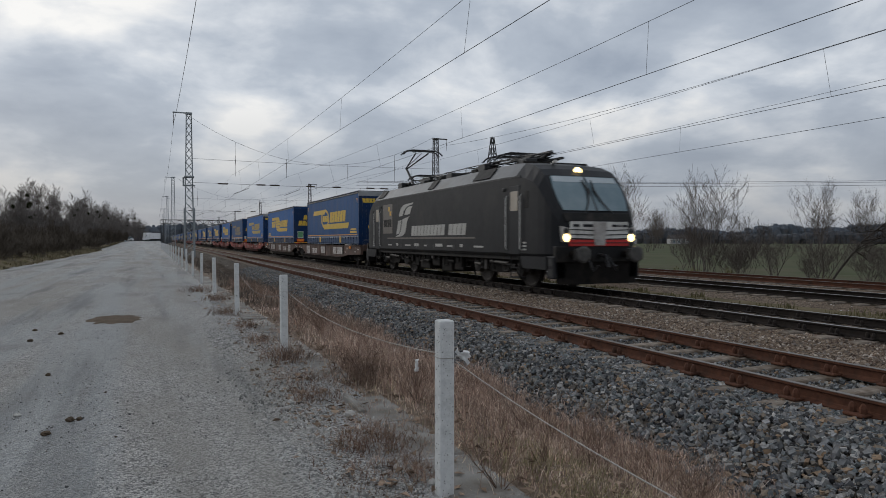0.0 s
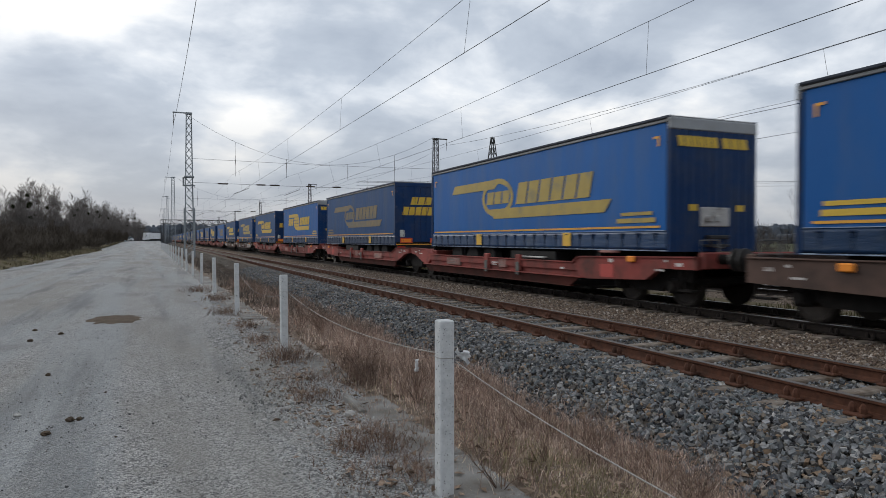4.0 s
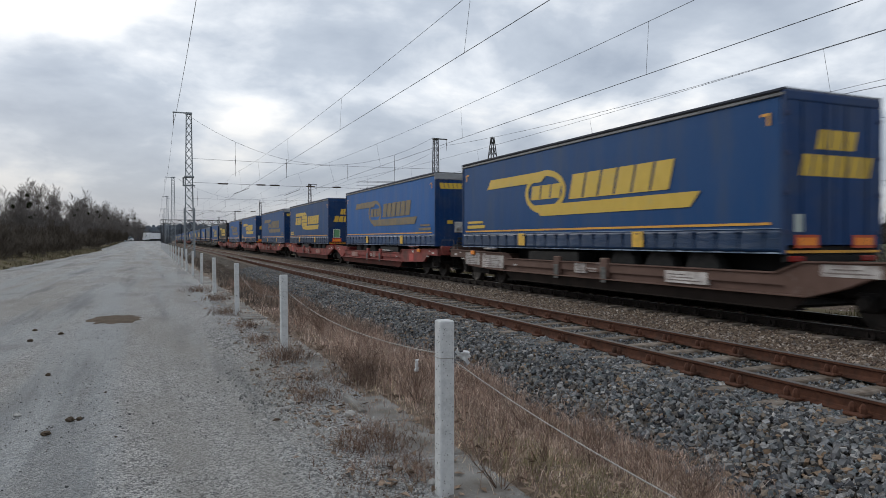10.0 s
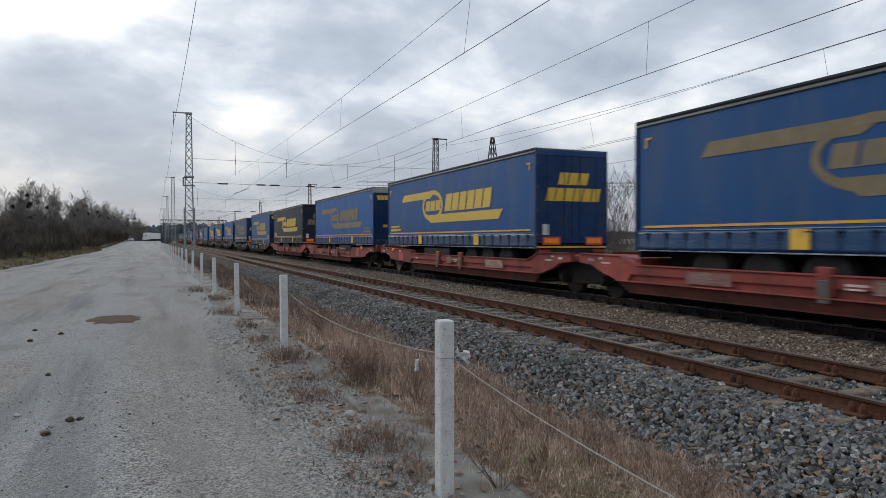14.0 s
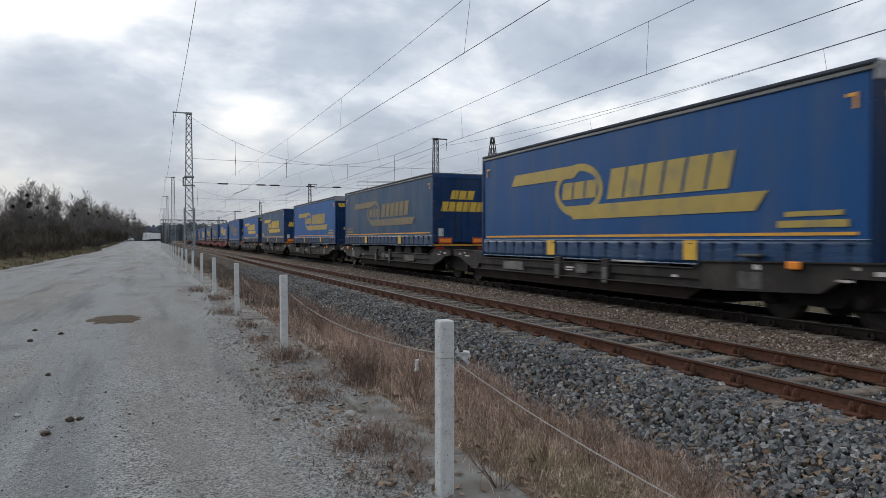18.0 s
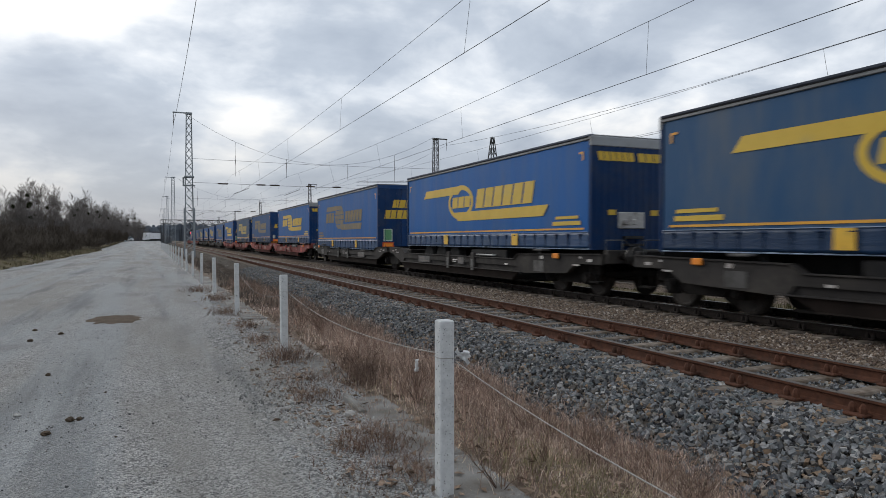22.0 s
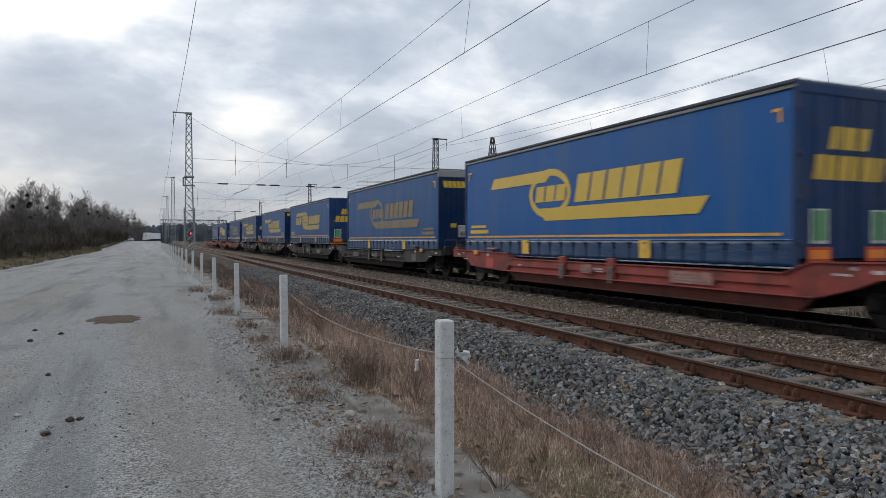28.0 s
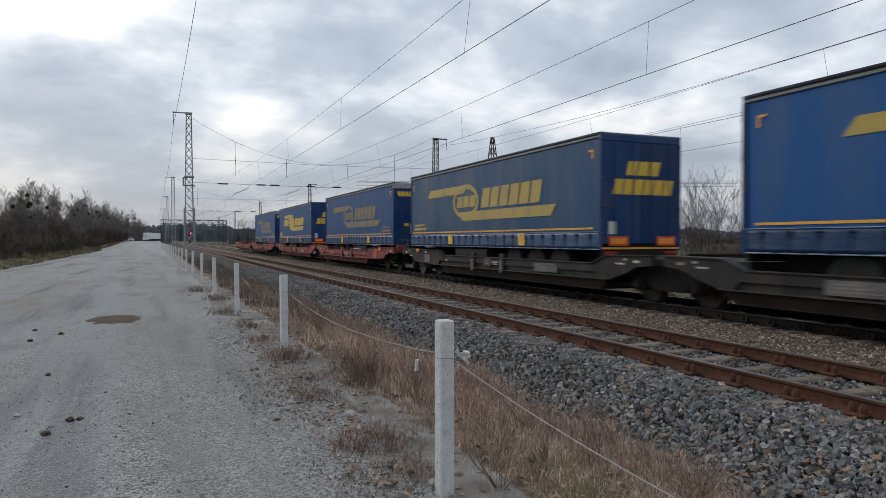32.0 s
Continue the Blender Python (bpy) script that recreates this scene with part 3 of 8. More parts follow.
def profile(x):
    xs = (-4000, -600, -120, -40, -12, -7.6, 1.4, 2.35, 2.8, 3.4, 4.15, 5.1, 8.1, 8.6, 9.6, 10.1, 12.8, 13.3, 14.5, 15.6, 16.1, 18.8, 19.4, 20.3, 20.9, 23.7, 24.4, 25.6, 27.5, 40, 150, 4000)
    zs = (-1, -1, 0.0, 0.5, 0.35, 0, 0, -0.03, -0.11, -0.30, -0.45, -0.10, -0.10, -0.12, -0.14, -0.10, -0.10, -0.15, -0.22, -0.2, -0.1, -0.1, -0.2, -0.2, -0.1, -0.1, -0.3, -0.6, -0.75, -0.9, -1, -1)
    return float(np.interp(x, xs, zs))


def rise(x, y):
    """The yard's far end climbs by a metre."""
    w = min(max((y - 140) / 105, 0.0), 1.0)
    return 1.05 * w * w * (3 - 2 * w) if -9.5 < x < 1.4 else 0.0


def ground():
    xs = [-4000, -600, -120, -60, -40, -25, -18, -14, -12, -10.5, -9, -8.2, -7.6, -7.0, -6, -5, -4, -3, -2, -1, 0, 0.7, 1.3, 1.5, 1.9, 2.35, 2.8, 3.1, 3.4, 3.8, 4.15, 4.6, 5.1, 5.5, 8.1, 8.6, 9.6, 10.1, 12.8,
          13.3, 14.5, 15.6, 16.1, 18.8, 19.4, 20.3, 20.9, 23.7, 24.4, 25.6, 27.5, 33, 40, 70, 150, 700, 4000]
    ys = [-80, -40, -20, -10, -5] + [0.5 * i for i in range(0, 61)] + [31 + i for i in range(0, 40)] + [75 + 5 * i for i in range(0, 26)] + [220 + 30 * i for i in range(0, 16)] + [900, 1500, 4000]
    v, f, mi = [], [], []
    for y in ys:
        for x in xs:
            z = profile(x)
            n1 = noise.noise(Vector((x * 0.7, y * 0.5, 3.0)))
            z += rise(x, y)
            if -7.7 < x < 2:
                z += 0.012 * n1 + 0.008 * noise.noise(Vector((x * 2, y * 2, 9)))
            elif -40 < x <= -7.7:
                z += 0.45 * max(0, noise.noise(Vector((x * 0.15, y * 0.06, 1.0)))) + 0.1 * n1
            elif 2 <= x < 4.2:
                z += 0.03 * n1
            elif 24.4 < x < 60:
                z += 0.12 * n1
            wob = 0.0
            if -8.3 < x < -6.9:
                wob = 0.7 * noise.noise(Vector((0, y * 0.2, 5.0))) + (-0.02 * max(0, y - 70))
            if 1.2 < x < 1.95:
                wob = 0.34 * noise.noise(Vector((x, y * 0.75, 8.0))) + 0.16 * noise.noise(Vector((x, y * 2.3, 2.0))) + 0.3 * math.exp(-((y - 3.2) / 0.9) ** 2)
            v.append((x + wob, y, z))
    kinds = ["yard", "soil", "ballast", "brown_bed", "meadow", "wild"]

    def kind(x):
        for lim, k in ((-40, "meadow"), (-7.6, "wild"), (2.0, "yard"), (4.1, "soil"), (8.55, "ballast"), (13.2, "brown_bed"), (15.5, "wild"), (24.3, "brown_bed"), (27.4, "wild")):
            if x < lim:
                return kinds.index(k)
        return kinds.index("meadow")

    w = len(xs)
    for j in range(len(ys) - 1):
        for i in range(w - 1):
            f.append((j * w + i, j * w + i + 1, (j + 1) * w + i + 1, (j + 1) * w + i))
            mi.append(kind((xs[i] + xs[i + 1]) / 2))
    me = bpy.data.meshes.new("ground")
    me.from_pydata(v, [], f)
    for k in kinds:
        me.materials.append(M[k])
    me.polygons.foreach_set("material_index", mi)
    me.polygons.foreach_set("use_smooth", [True] * len(mi))
    ob = new("ground", me)
    tagged(ob, "grey gravel yard, weedy verge, stone ballast and winter meadow", "ground", kind="structure")


ground()


# ---------------------------------------------------------------- tracks
def rail_outline(cx, side):
    """Foot, web and head of a flat-bottomed rail, 0.16 m high."""
    b = RAIL - 0.16
    half = [(0.07, b), (0.07, b + 0.012), (0.016, b + 0.03), (0.009, b + 0.045), (0.009, b + 0.118), (0.036, b + 0.13), (0.036, b + 0.152)]
    return [(cx + x, z) for x, z in half] + [(cx - x, z) for x, z in reversed(half)]


CLIP = G().box(-0.06, 0.06, -0.075, 0.075, 0, 0.026, 0.008)
for d in (-0.04, 0.04):
    CLIP.lathe([(0.02, 0.028), (0.06, 0.026), (0.085, 0.016), (0.095, 0.008)], (0, d, 0), "z", 6)
SLEEPER = G().box(-1.3, 1.3, -0.11, 0.11, -0.2, 0.0, 0.02)


def railway(cx, side_mat, top_mat, pitch, y0, y1, near, clips, shade):
    """One track: two rails with worn heads, sleepers with their rail clips."""
    tr = thing("railway_track", pose(0, 0, 0), shade, "railway track", "parallel tracks", "structure")
    for sx in (-0.7525, 0.7525):
        r = part("rail", G().prism(rail_outline(cx + sx, 0), -25, FAR, "y"), side_mat, tr)
        part("rail_head", G().box(cx + sx - 0.033, cx + sx + 0.033, -25, FAR, RAIL - 0.008, RAIL, 0.003), top_mat, r, "worn running surface")
    me = SLEEPER.mesh("sleeper", M["sleeper"])
    rest = G()
    cg = G()
    k = 0
    rr = random.Random(int(cx * 10))
    y = y0
    while y < y1:
        if k < near:
            part("sleeper", me, None, tr, m=pose(cx + rr.uniform(-0.02, 0.02), y, RAIL - 0.158 + rr.uniform(-0.006, 0.006), 0, 0, rr.uniform(-0.6, 0.6)))
        else:
            rest.box(cx - 1.3, cx + 1.3, y - 0.12, y + 0.12, RAIL - 0.3, RAIL - 0.158)
        if k < clips:
            for sx in (-0.7525, 0.7525):
                for d in (-0.105, 0.105):
                    cg.add([(1.25 * p[0] + cx + sx + 1.1 * d, 1.35 * p[1] + y, 1.3 * p[2] + RAIL - 0.156) for p in CLIP.v], CLIP.f)
        k += 1
        y += pitch
    tagged(part("sleepers", raw("sleepers", rest.v, rest.f, M["sleeper"]), None, tr, "far row of weathered sleepers"), kind="stuff")
    if cg.v:
        tagged(part("rail_clips", raw("rail_clips", cg.v, cg.f, side_mat), None, tr, "rusty bolted rail clips"), kind="stuff")


railway(TRACKS[0], M["rail_rust"], M["rail_dull"], 0.703, 0.675, 260, 120, 90, "rust-brown rails on weathered sleepers in grey ballast")
railway(TRACKS[1], M["rail_dark"], M["rail_top"], 0.63, 1.0, 200, 90, 60, "dark oily rails with shiny heads on sunken sleepers")
railway(TRACKS[2], M["rail_dark"], M["rail_top"], 0.63, 4.0, 200, 70, 0, "dark oily rails beside a strip of grass")
railway(TRACKS[3], M["rail_rust"], M["rail_dull"], 0.66, 6.0, 160, 60, 0, "rusty rails along the meadow's edge")


# ---------------------------------------------------------------- loose stones
def stones(name, count, xr, yr, size, lift, seed, label, mat, clear=(), ties=None):
    """Many broken stones on the ground, as one mesh."""
    rg = np.random.RandomState(seed)
    n = int(count)
    u = rg.rand(n)
    x = xr[0] + (xr[1] - xr[0]) * rg.rand(n)
    y = yr[0] + (yr[1] - yr[0]) * u ** 1.6
    keep = np.ones(n, bool)
    spill = rg.rand(n) < 0.24
    for a, b in clear:
        keep &= ~((x > a) & (x < b))
    if ties:
        y0, pitch, cx = ties
        w = np.abs((y - y0 + pitch / 2) % pitch - pitch / 2)
        keep &= ~((w < 0.10) & (np.abs(x - cx) < 1.27)) | spill
    x, y = x[keep], y[keep]
    n = len(x)
    z = np.interp(x, np.linspace(-12, 30, 2000), [profile(q) for q in np.linspace(-12, 30, 2000)]) + lift
    cube = np.array([(-1, -1, -1), (1, -1, -1), (1, 1, -1), (-1, 1, -1), (-1, -1, 1), (1, -1, 1), (1, 1, 1), (-1, 1, 1)]) * 0.72
    p = cube[None] * (0.55 + 0.65 * rg.rand(n, 8, 3))
    p *= (size[0] + (size[1] - size[0]) * rg.rand(n, 1, 1) ** 1.7) * (0.55 + 0.75 * rg.rand(n, 1, 3))
    q = rg.randn(n, 4)
    q /= np.linalg.norm(q, axis=1)[:, None]
    w, a, b, c = q.T
    R = np.stack([1 - 2 * (b * b + c * c), 2 * (a * b - c * w), 2 * (a * c + b * w), 2 * (a * b + c * w), 1 - 2 * (a * a + c * c), 2 * (b * c - a * w), 2 * (a * c - b * w), 2 * (b * c + a * w), 1 - 2 * (a * a + b * b)], 1).reshape(n, 3, 3)
    p = np.einsum("nij,nkj->nki", R, p) + np.stack([x, y, z], 1)[:, None]
    base = np.array([(0, 3, 2), (0, 2, 1), (4, 5, 6), (4, 6, 7), (0, 1, 5), (0, 5, 4), (2, 3, 7), (2, 7, 6), (1, 2, 6), (1, 6, 5), (3, 0, 4), (3, 4, 7)])
    f = (base[None] + 8 * np.arange(n)[:, None, None]).reshape(-1, 3)
    me = raw(name, p.reshape(-1, 3).tolist(), f.tolist(), mat)
    tagged(new(name, me), label, "ballast stones", kind="stuff")


stones("ballast_stones", 50000, (4.12, 5.95), (1.0, 42), (0.017, 0.042), 0.022, 3, "broken grey ballast stones on the track shoulder", M["stone"], ties=(0.675, 0.703, TRACKS[0]))
stones("ballast_stones", 26000, (6.06, 8.6), (2.0, 40), (0.015, 0.034), 0.006, 5, "grey ballast stones between the rusty rails", M["stone"], clear=((7.45, 7.6),), ties=(0.675, 0.703, TRACKS[0]))
stones("track_gravel", 34000, (8.4, 13.4), (4.0, 46), (0.014, 0.034), 0.0, 7, "brownish weathered stones between the tracks", M["stone_brown"], clear=((10.64, 10.78), (12.14, 12.28)), ties=(1.0, 0.63, TRACKS[1]))
stones("ballast_stones", 26000, (4.1, 8.6), (1.6, -9), (0.018, 0.042), 0.012, 13, "ballast stones along the near end of the track", M["stone"], clear=((5.95, 6.06), (7.45, 7.6)))
stones("verge_pebbles", 7000, (0.75, 2.0), (1.8, 14), (0.004, 0.016), 0.004, 10, "small stones in the bare soil by the fence", M["pebble"])
stones("verge_pebbles", 900, (1.36, 1.70), (3.85, 4.5), (0.004, 0.012), 0.006, 19, "patch of pale pebbles at the foot of the post", M["pebble"])
stones("weed_litter", 3000, (1.0, 2.05), (3.6, 10), (0.004, 0.012), 0.002, 17, "brown crumbs of soil and dead stems by the slabs", M["stone_brown"])
stones("yard_chips", 4500, (-6.0, 1.9), (1.4, 16), (0.003, 0.010), 0.001, 12, "dark stone chips in the gravel yard", M["chip"])
stones("yard_pebbles", 15000, (-6.0, 1.9), (1.4, 16), (0.003, 0.009), 0.002, 9, "small pale pebbles scattered on the gravel yard", M["pebble"])


# ---------------------------------------------------------------- verge plants
def blades(name, count, xr, yr, height, mat, label, seed, lean=0.35, width=0.003, clump=0.5, power=1.4):
    """Dry stalks, each bent once, in uneven clumps, as one mesh."""
    rg = np.random.RandomState(seed)
    nc = max(8, count // 34)
    cx = xr[0] + (xr[1] - xr[0]) * rg.rand(nc)
    cy = yr[0] + (yr[1] - yr[0]) * rg.rand(nc) ** power
    tall = 0.35 + 1.1 * rg.rand(nc) ** 1.8
    own = rg.randint(0, nc, count)
    x = cx[own] + rg.randn(count) * 0.10 * clump * 2
    y = cy[own] + rg.randn(count) * 0.14 * clump * 2
    z = np.interp(x, np.linspace(-12, 30, 2000), [profile(q) for q in np.linspace(-12, 30, 2000)]) - 0.02
    h = (height[0] + (height[1] - height[0]) * rg.rand(count)) * tall[own]
    az = math.tau * rg.rand(count)
    ln = lean * rg.rand(count) * h
    side = np.stack([-np.sin(az + 1.3), np.cos(az + 1.3), np.zeros(count)], 1) * (width * (0.7 + 0.8 * rg.rand(count)) * (1 + 0.04 * y))[:, None]
    b = np.stack([x, y, z], 1)
    m = b + np.stack([np.cos(az) * ln * 0.35, np.sin(az) * ln * 0.35, h * 0.55], 1)
    t = b + np.stack([np.cos(az) * ln, np.sin(az) * ln, h], 1)
    v = np.stack([b - side, b + side, m - side * 0.8, m + side * 0.8, t], 1).reshape(-1, 3)
    k = 5 * np.arange(count)
    f = [(a, a + 1, a + 3, a + 2) for a in k.tolist()] + [(a + 2, a + 3, a + 4) for a in k.tolist()]
    tagged(new(name, raw(name, v.tolist(), f, mat)), label, "dry grass", kind="stuff")


blades("dry_grass", 36000, (2.15, 4.3), (1.2, 22), (0.03, 0.14), M["straw"], "brown dry grass and weeds on the verge slope", 21, lean=0.7, clump=0.8, width=0.002)
blades("dry_grass", 14000, (2.1, 4.3), (16, 90), (0.07, 0.24), M["verge_far"], "brown dry grass along the fence farther off", 22, width=0.005)
blades("red_stalks", 6000, (2.2, 4.25), (4.2, 26), (0.10, 0.34), M["stalk"], "thin reddish-brown dead weed stalks", 23, lean=0.4, width=0.0013)
blades("fence_weeds", 9000, (1.35, 2.2), (3.4, 24), (0.02, 0.09), M["straw_dark"], "low dry reddish weeds at the foot of the fence", 24, lean=1.5, clump=0.7, width=0.0012)
blades("short_grass", 30000, (2.1, 3.95), (1.0, 8), (0.02, 0.09), M["short_grass"], "short tan grass on the verge", 29, lean=0.9, clump=0.7, width=0.0019)
blades("fence_weeds", 2600, (1.38, 1.86), (4.05, 5.3), (0.02, 0.07), M["weed_brown"], "dry weeds grown over the end of a slab", 33, lean=2.6, clump=0.4, width=0.0013, power=1.0)
blades("fence_weeds", 3500, (1.3, 2.1), (4.3, 12.0), (0.03, 0.12), M["stalk"], "reddish weeds at the edge of the gravel", 34, lean=1.2, clump=0.5, width=0.0013, power=1.0)
blades("dry_grass", 12000, (2.0, 4.0), (-8, 1.6), (0.04, 0.15), M["straw"], "dry grass on the nearest verge", 36, lean=0.8, clump=0.9, width=0.0025, power=0.7)
blades("green_tufts", 3400, (2.15, 2.95), (3.0, 4.6), (0.04, 0.13), M["green"], "small green grass tufts among the dry weeds", 25, lean=0.9, clump=0.35, width=0.002)
blades("green_tufts", 2600, (2.3, 3.6), (2.3, 7.5), (0.03, 0.10), M["green"], "thin olive grass among the dry weeds", 31, lean=0.7, clump=0.5, width=0.0016)
blades("track_grass", 7000, (13.4, 15.5), (6, 60), (0.06, 0.2), M["olive"], "low olive grass between the tracks", 26, width=0.008)
blades("bank_grass", 9000, (24.6, 28), (6, 80), (0.2, 0.6), M["olive"], "rough grass on the bank beyond the tracks", 27, width=0.012)
blades("yard_edge_grass", 26000, (-10.5, -7.3), (14, 110), (0.06, 0.22), M["straw_yellow"], "yellowed grass along the yard's edge", 28, width=0.014, power=1.1)


def herbs(name, x, y, h, mat, label, seed, twigs=7, lean=0.45, width=0.0014):
    """Dead plants, each a bent stem that carries thin side twigs, as one mesh."""
    rg = np.random.RandomState(seed)
    n = len(x)
    grid = np.linspace(-12, 30, 2000)
    base = np.stack([x, y, np.interp(x, grid, [profile(q) for q in grid]) - 0.01], 1)
    az = math.tau * rg.rand(n)
    ln = lean * rg.rand(n) * h
    w = width * (1 + 0.07 * y) * (0.7 + 0.6 * rg.rand(n))
    mid = base + np.stack([np.cos(az) * ln * 0.3, np.sin(az) * ln * 0.3, h * 0.55], 1)
    tip = base + np.stack([np.cos(az) * ln, np.sin(az) * ln, h], 1)
    turn = math.pi * rg.rand(n)
    side = np.stack([np.cos(turn), np.sin(turn), np.zeros(n)], 1) * 1.5 * w[:, None]
    verts = [np.stack([base - side, base + side, mid - side * 0.8, mid + side * 0.8, tip], 1).reshape(-1, 3)]
    faces = [(a, a + 1, a + 3, a + 2) for a in range(0, 5 * n, 5)] + [(a + 2, a + 3, a + 4) for a in range(0, 5 * n, 5)]
    k = 5 * n
    for i in range(twigs):
        u = 0.2 + 0.75 * rg.rand(n)
        at = np.where((u < 0.55)[:, None], base + (mid - base) * (u / 0.55)[:, None], mid + (tip - mid) * ((u - 0.55) / 0.45)[:, None])
        b = math.tau * rg.rand(n)
        r = h * (0.16 + 0.28 * rg.rand(n))
        end = at + np.stack([np.cos(b) * r * 0.8, np.sin(b) * r * 0.8, r * (0.25 + 0.9 * rg.rand(n))], 1)
        verts.append(np.stack([at - side * 0.6, at + side * 0.6, end], 1).reshape(-1, 3))
        faces += [(a, a + 1, a + 2) for a in range(k, k + 3 * n, 3)]
        k += 3 * n
    tagged(new(name, raw(name, np.concatenate(verts).tolist(), faces, mat)), label, "dead weeds", kind="stuff")


def verge_herbs():
    """The standing growth of the slope, in drifts that thin out over the ballast; then low tangles left of the slabs."""
    rg = np.random.RandomState(61)
    for name, count, yr, tall, mat, label in (("dead_herbs", 15000, (2.6, 15), 0.25, "straw_dark", "dense grey-brown dead herbs on the verge slope"),
                                              ("dead_herbs", 9000, (13, 60), 0.30, "verge_far", "dead herbs farther along the verge"),
                                              ("red_herbs", 6000, (3.2, 26), 0.30, "stalk", "thin reddish dead herbs with fine twigs")):
        y = yr[0] + (yr[1] - yr[0]) * rg.rand(count) ** 1.5
        edge = 4.28 + 0.30 * np.sin(y * 1.9) + 0.18 * np.sin(y * 4.7 + 1)
        x = 2.16 + (edge - 2.16) * rg.rand(count) ** 0.9
        drift = np.array([noise.noise(Vector((a * 1.3, b * 0.7, 5.0))) for a, b in zip(x, y)])
        keep = rg.rand(count) < 0.62 + 0.75 * drift
        x, y, drift = x[keep], y[keep], drift[keep]
        low = np.clip((x - 2.1) / 0.5, 0.45, 1) * np.clip((4.75 - x) / 0.7, 0.35, 1) * np.clip((y - 1.0) / 5.0, 0.42, 1)
        h = tall * (0.45 + 0.75 * rg.rand(len(x))) * (0.85 + 0.6 * drift) * low
        herbs(name, x, y, np.maximum(h, 0.04), M[mat], label, rg.randint(9999))
    # x, y, reach, height, number
    for k, (a, b, r, h, n) in enumerate(((1.40, 6.62, 0.20, 0.12, 160), (1.60, 4.96, 0.26, 0.13, 300), (1.25, 4.30, 0.22, 0.07, 170), (1.58, 4.20, 0.16, 0.12, 150), (1.33, 4.87, 0.12, 0.12, 70), (1.55, 8.75, 0.24, 0.24, 230),
                                         (2.22, 7.6, 0.26, 0.34, 300), (2.05, 7.1, 0.18, 0.14, 120), (1.62, 7.5, 0.14, 0.10, 70), (1.45, 10.6, 0.20, 0.12, 110), (1.5, 12.4, 0.2, 0.15, 110), (1.35, 14.8, 0.25, 0.16, 130), (1.45, 18.3, 0.3, 0.2, 130), (1.1, 21.5, 0.35, 0.2, 130))):
        q = np.random.RandomState(300 + k)
        herbs("weed_tangle", a + r * q.randn(n) * 0.6, b + r * 1.5 * q.randn(n) * 0.6, h * (0.4 + 0.7 * q.rand(n)), M["weed_brown"], "tangle of dry brown weeds on the gravel by the slabs", 400 + k, twigs=9, lean=1.6, width=0.0013)


verge_herbs()


# ---------------------------------------------------------------- fence
def fence_x(y):
    return 1.645 - 0.0064 * y


def fence():
    fe = thing("rope_fence", pose(0, 0, 0), "row of pale concrete posts joined by a sagging grey rope", "fence")
    pg = G().box(-0.047, 0.047, -0.047, 0.047, -0.2, 1.07, 0.008)
    me = pg.mesh("post", M["post"])
    # blow-holes in the cast faces
    rp = random.Random(14)
    pits = G()
    for i in range(150):
        u, z, r = rp.uniform(-0.036, 0.036), rp.uniform(0.0, 1.04), rp.choice((0.0012, 0.0016, 0.002, 0.0028))
        ring = [(u + r * math.cos(a * 1.05), z + 1.3 * r * math.sin(a * 1.05)) for a in range(6)]
        if i % 2:
            pits.prism(ring, -0.0485, -0.046, "y")
        else:
            pits.prism(ring, -0.0485, -0.046, "x")
    pit_mesh = pits.mesh("pits", M["pit"])
    collar = G()
    collar.tube([(-0.052, -0.052, 0.845), (0.052, -0.052, 0.84), (0.052, 0.052, 0.84), (-0.052, 0.052, 0.845), (-0.052, -0.052, 0.845)], 0.0026, 5)
    loop = collar.mesh("rope_loop", M["rope"])
    rr = random.Random(4)
    ys = [3.79 + 5.42 * k for k in range(-1, 24)]
    for k, y in enumerate(ys):
        tilt = (0, 0) if k == 1 else (rr.uniform(-1.2, 1.2), rr.uniform(-1.2, 1.2))
        po = part("post", me, None, fe, m=pose(fence_x(y), y, rr.uniform(-0.02, 0.02) if k != 1 else 0, tilt[0], tilt[1], rr.uniform(-4, 4) if k != 1 else 2))
        part("rope_loop", loop, None, po)
        if k < 6:
            tagged(part("pits", pit_mesh, None, po, "small dark blow-holes"), kind="stuff")
    for a, b in zip(ys[:12], ys[1:13]):
        pts = []
        sag = rr.uniform(0.10, 0.24)
        low = 0.025 if a < 3 else 0.0
        if a < 3:
            sag = 0.19
        for i in range(17):
            w = i / 16
            y = a + 0.05 + (b - a - 0.1) * w
            pts.append((fence_x(y) + 0.05, y, 0.845 - low - sag * 4 * w * (1 - w)))
        part("rope", G().tube(pts, 0.0032, 5), M["rope"], fe, "thin sagging rope")


fence()


def slabs():
    st = thing("slab_path", pose(0, 0, 0), "row of worn concrete slabs sunk along the fence", "paving", kind="structure")
    me = G().box(-0.23, 0.23, -0.49, 0.49, -0.08, 0.010, 0.014).mesh("slab", M["slab"])
    rr = random.Random(8)
    y = -8.29
    while y < 95:
        if not 6.85 < y < 7.7:
            part("slab", me, None, st, m=pose(fence_x(y) + 0.24 + rr.uniform(-0.02, 0.02), y, rr.uniform(-0.016, 0.002), rr.uniform(-1.0, 1.0), rr.uniform(-1, 2), rr.uniform(-2, 2)))
        y += 1.02


slabs()


# ---------------------------------------------------------------- masts and overhead wires
SUPPORTS = (-5.0, 65.0, 127.0, 192.0, 258.0, 325.0, 395.0, 470.0)
LEFT_MAST, RIGHT_MAST = 2.77, 26.6
CONTACT, CARRIER = 5.62, 6.83


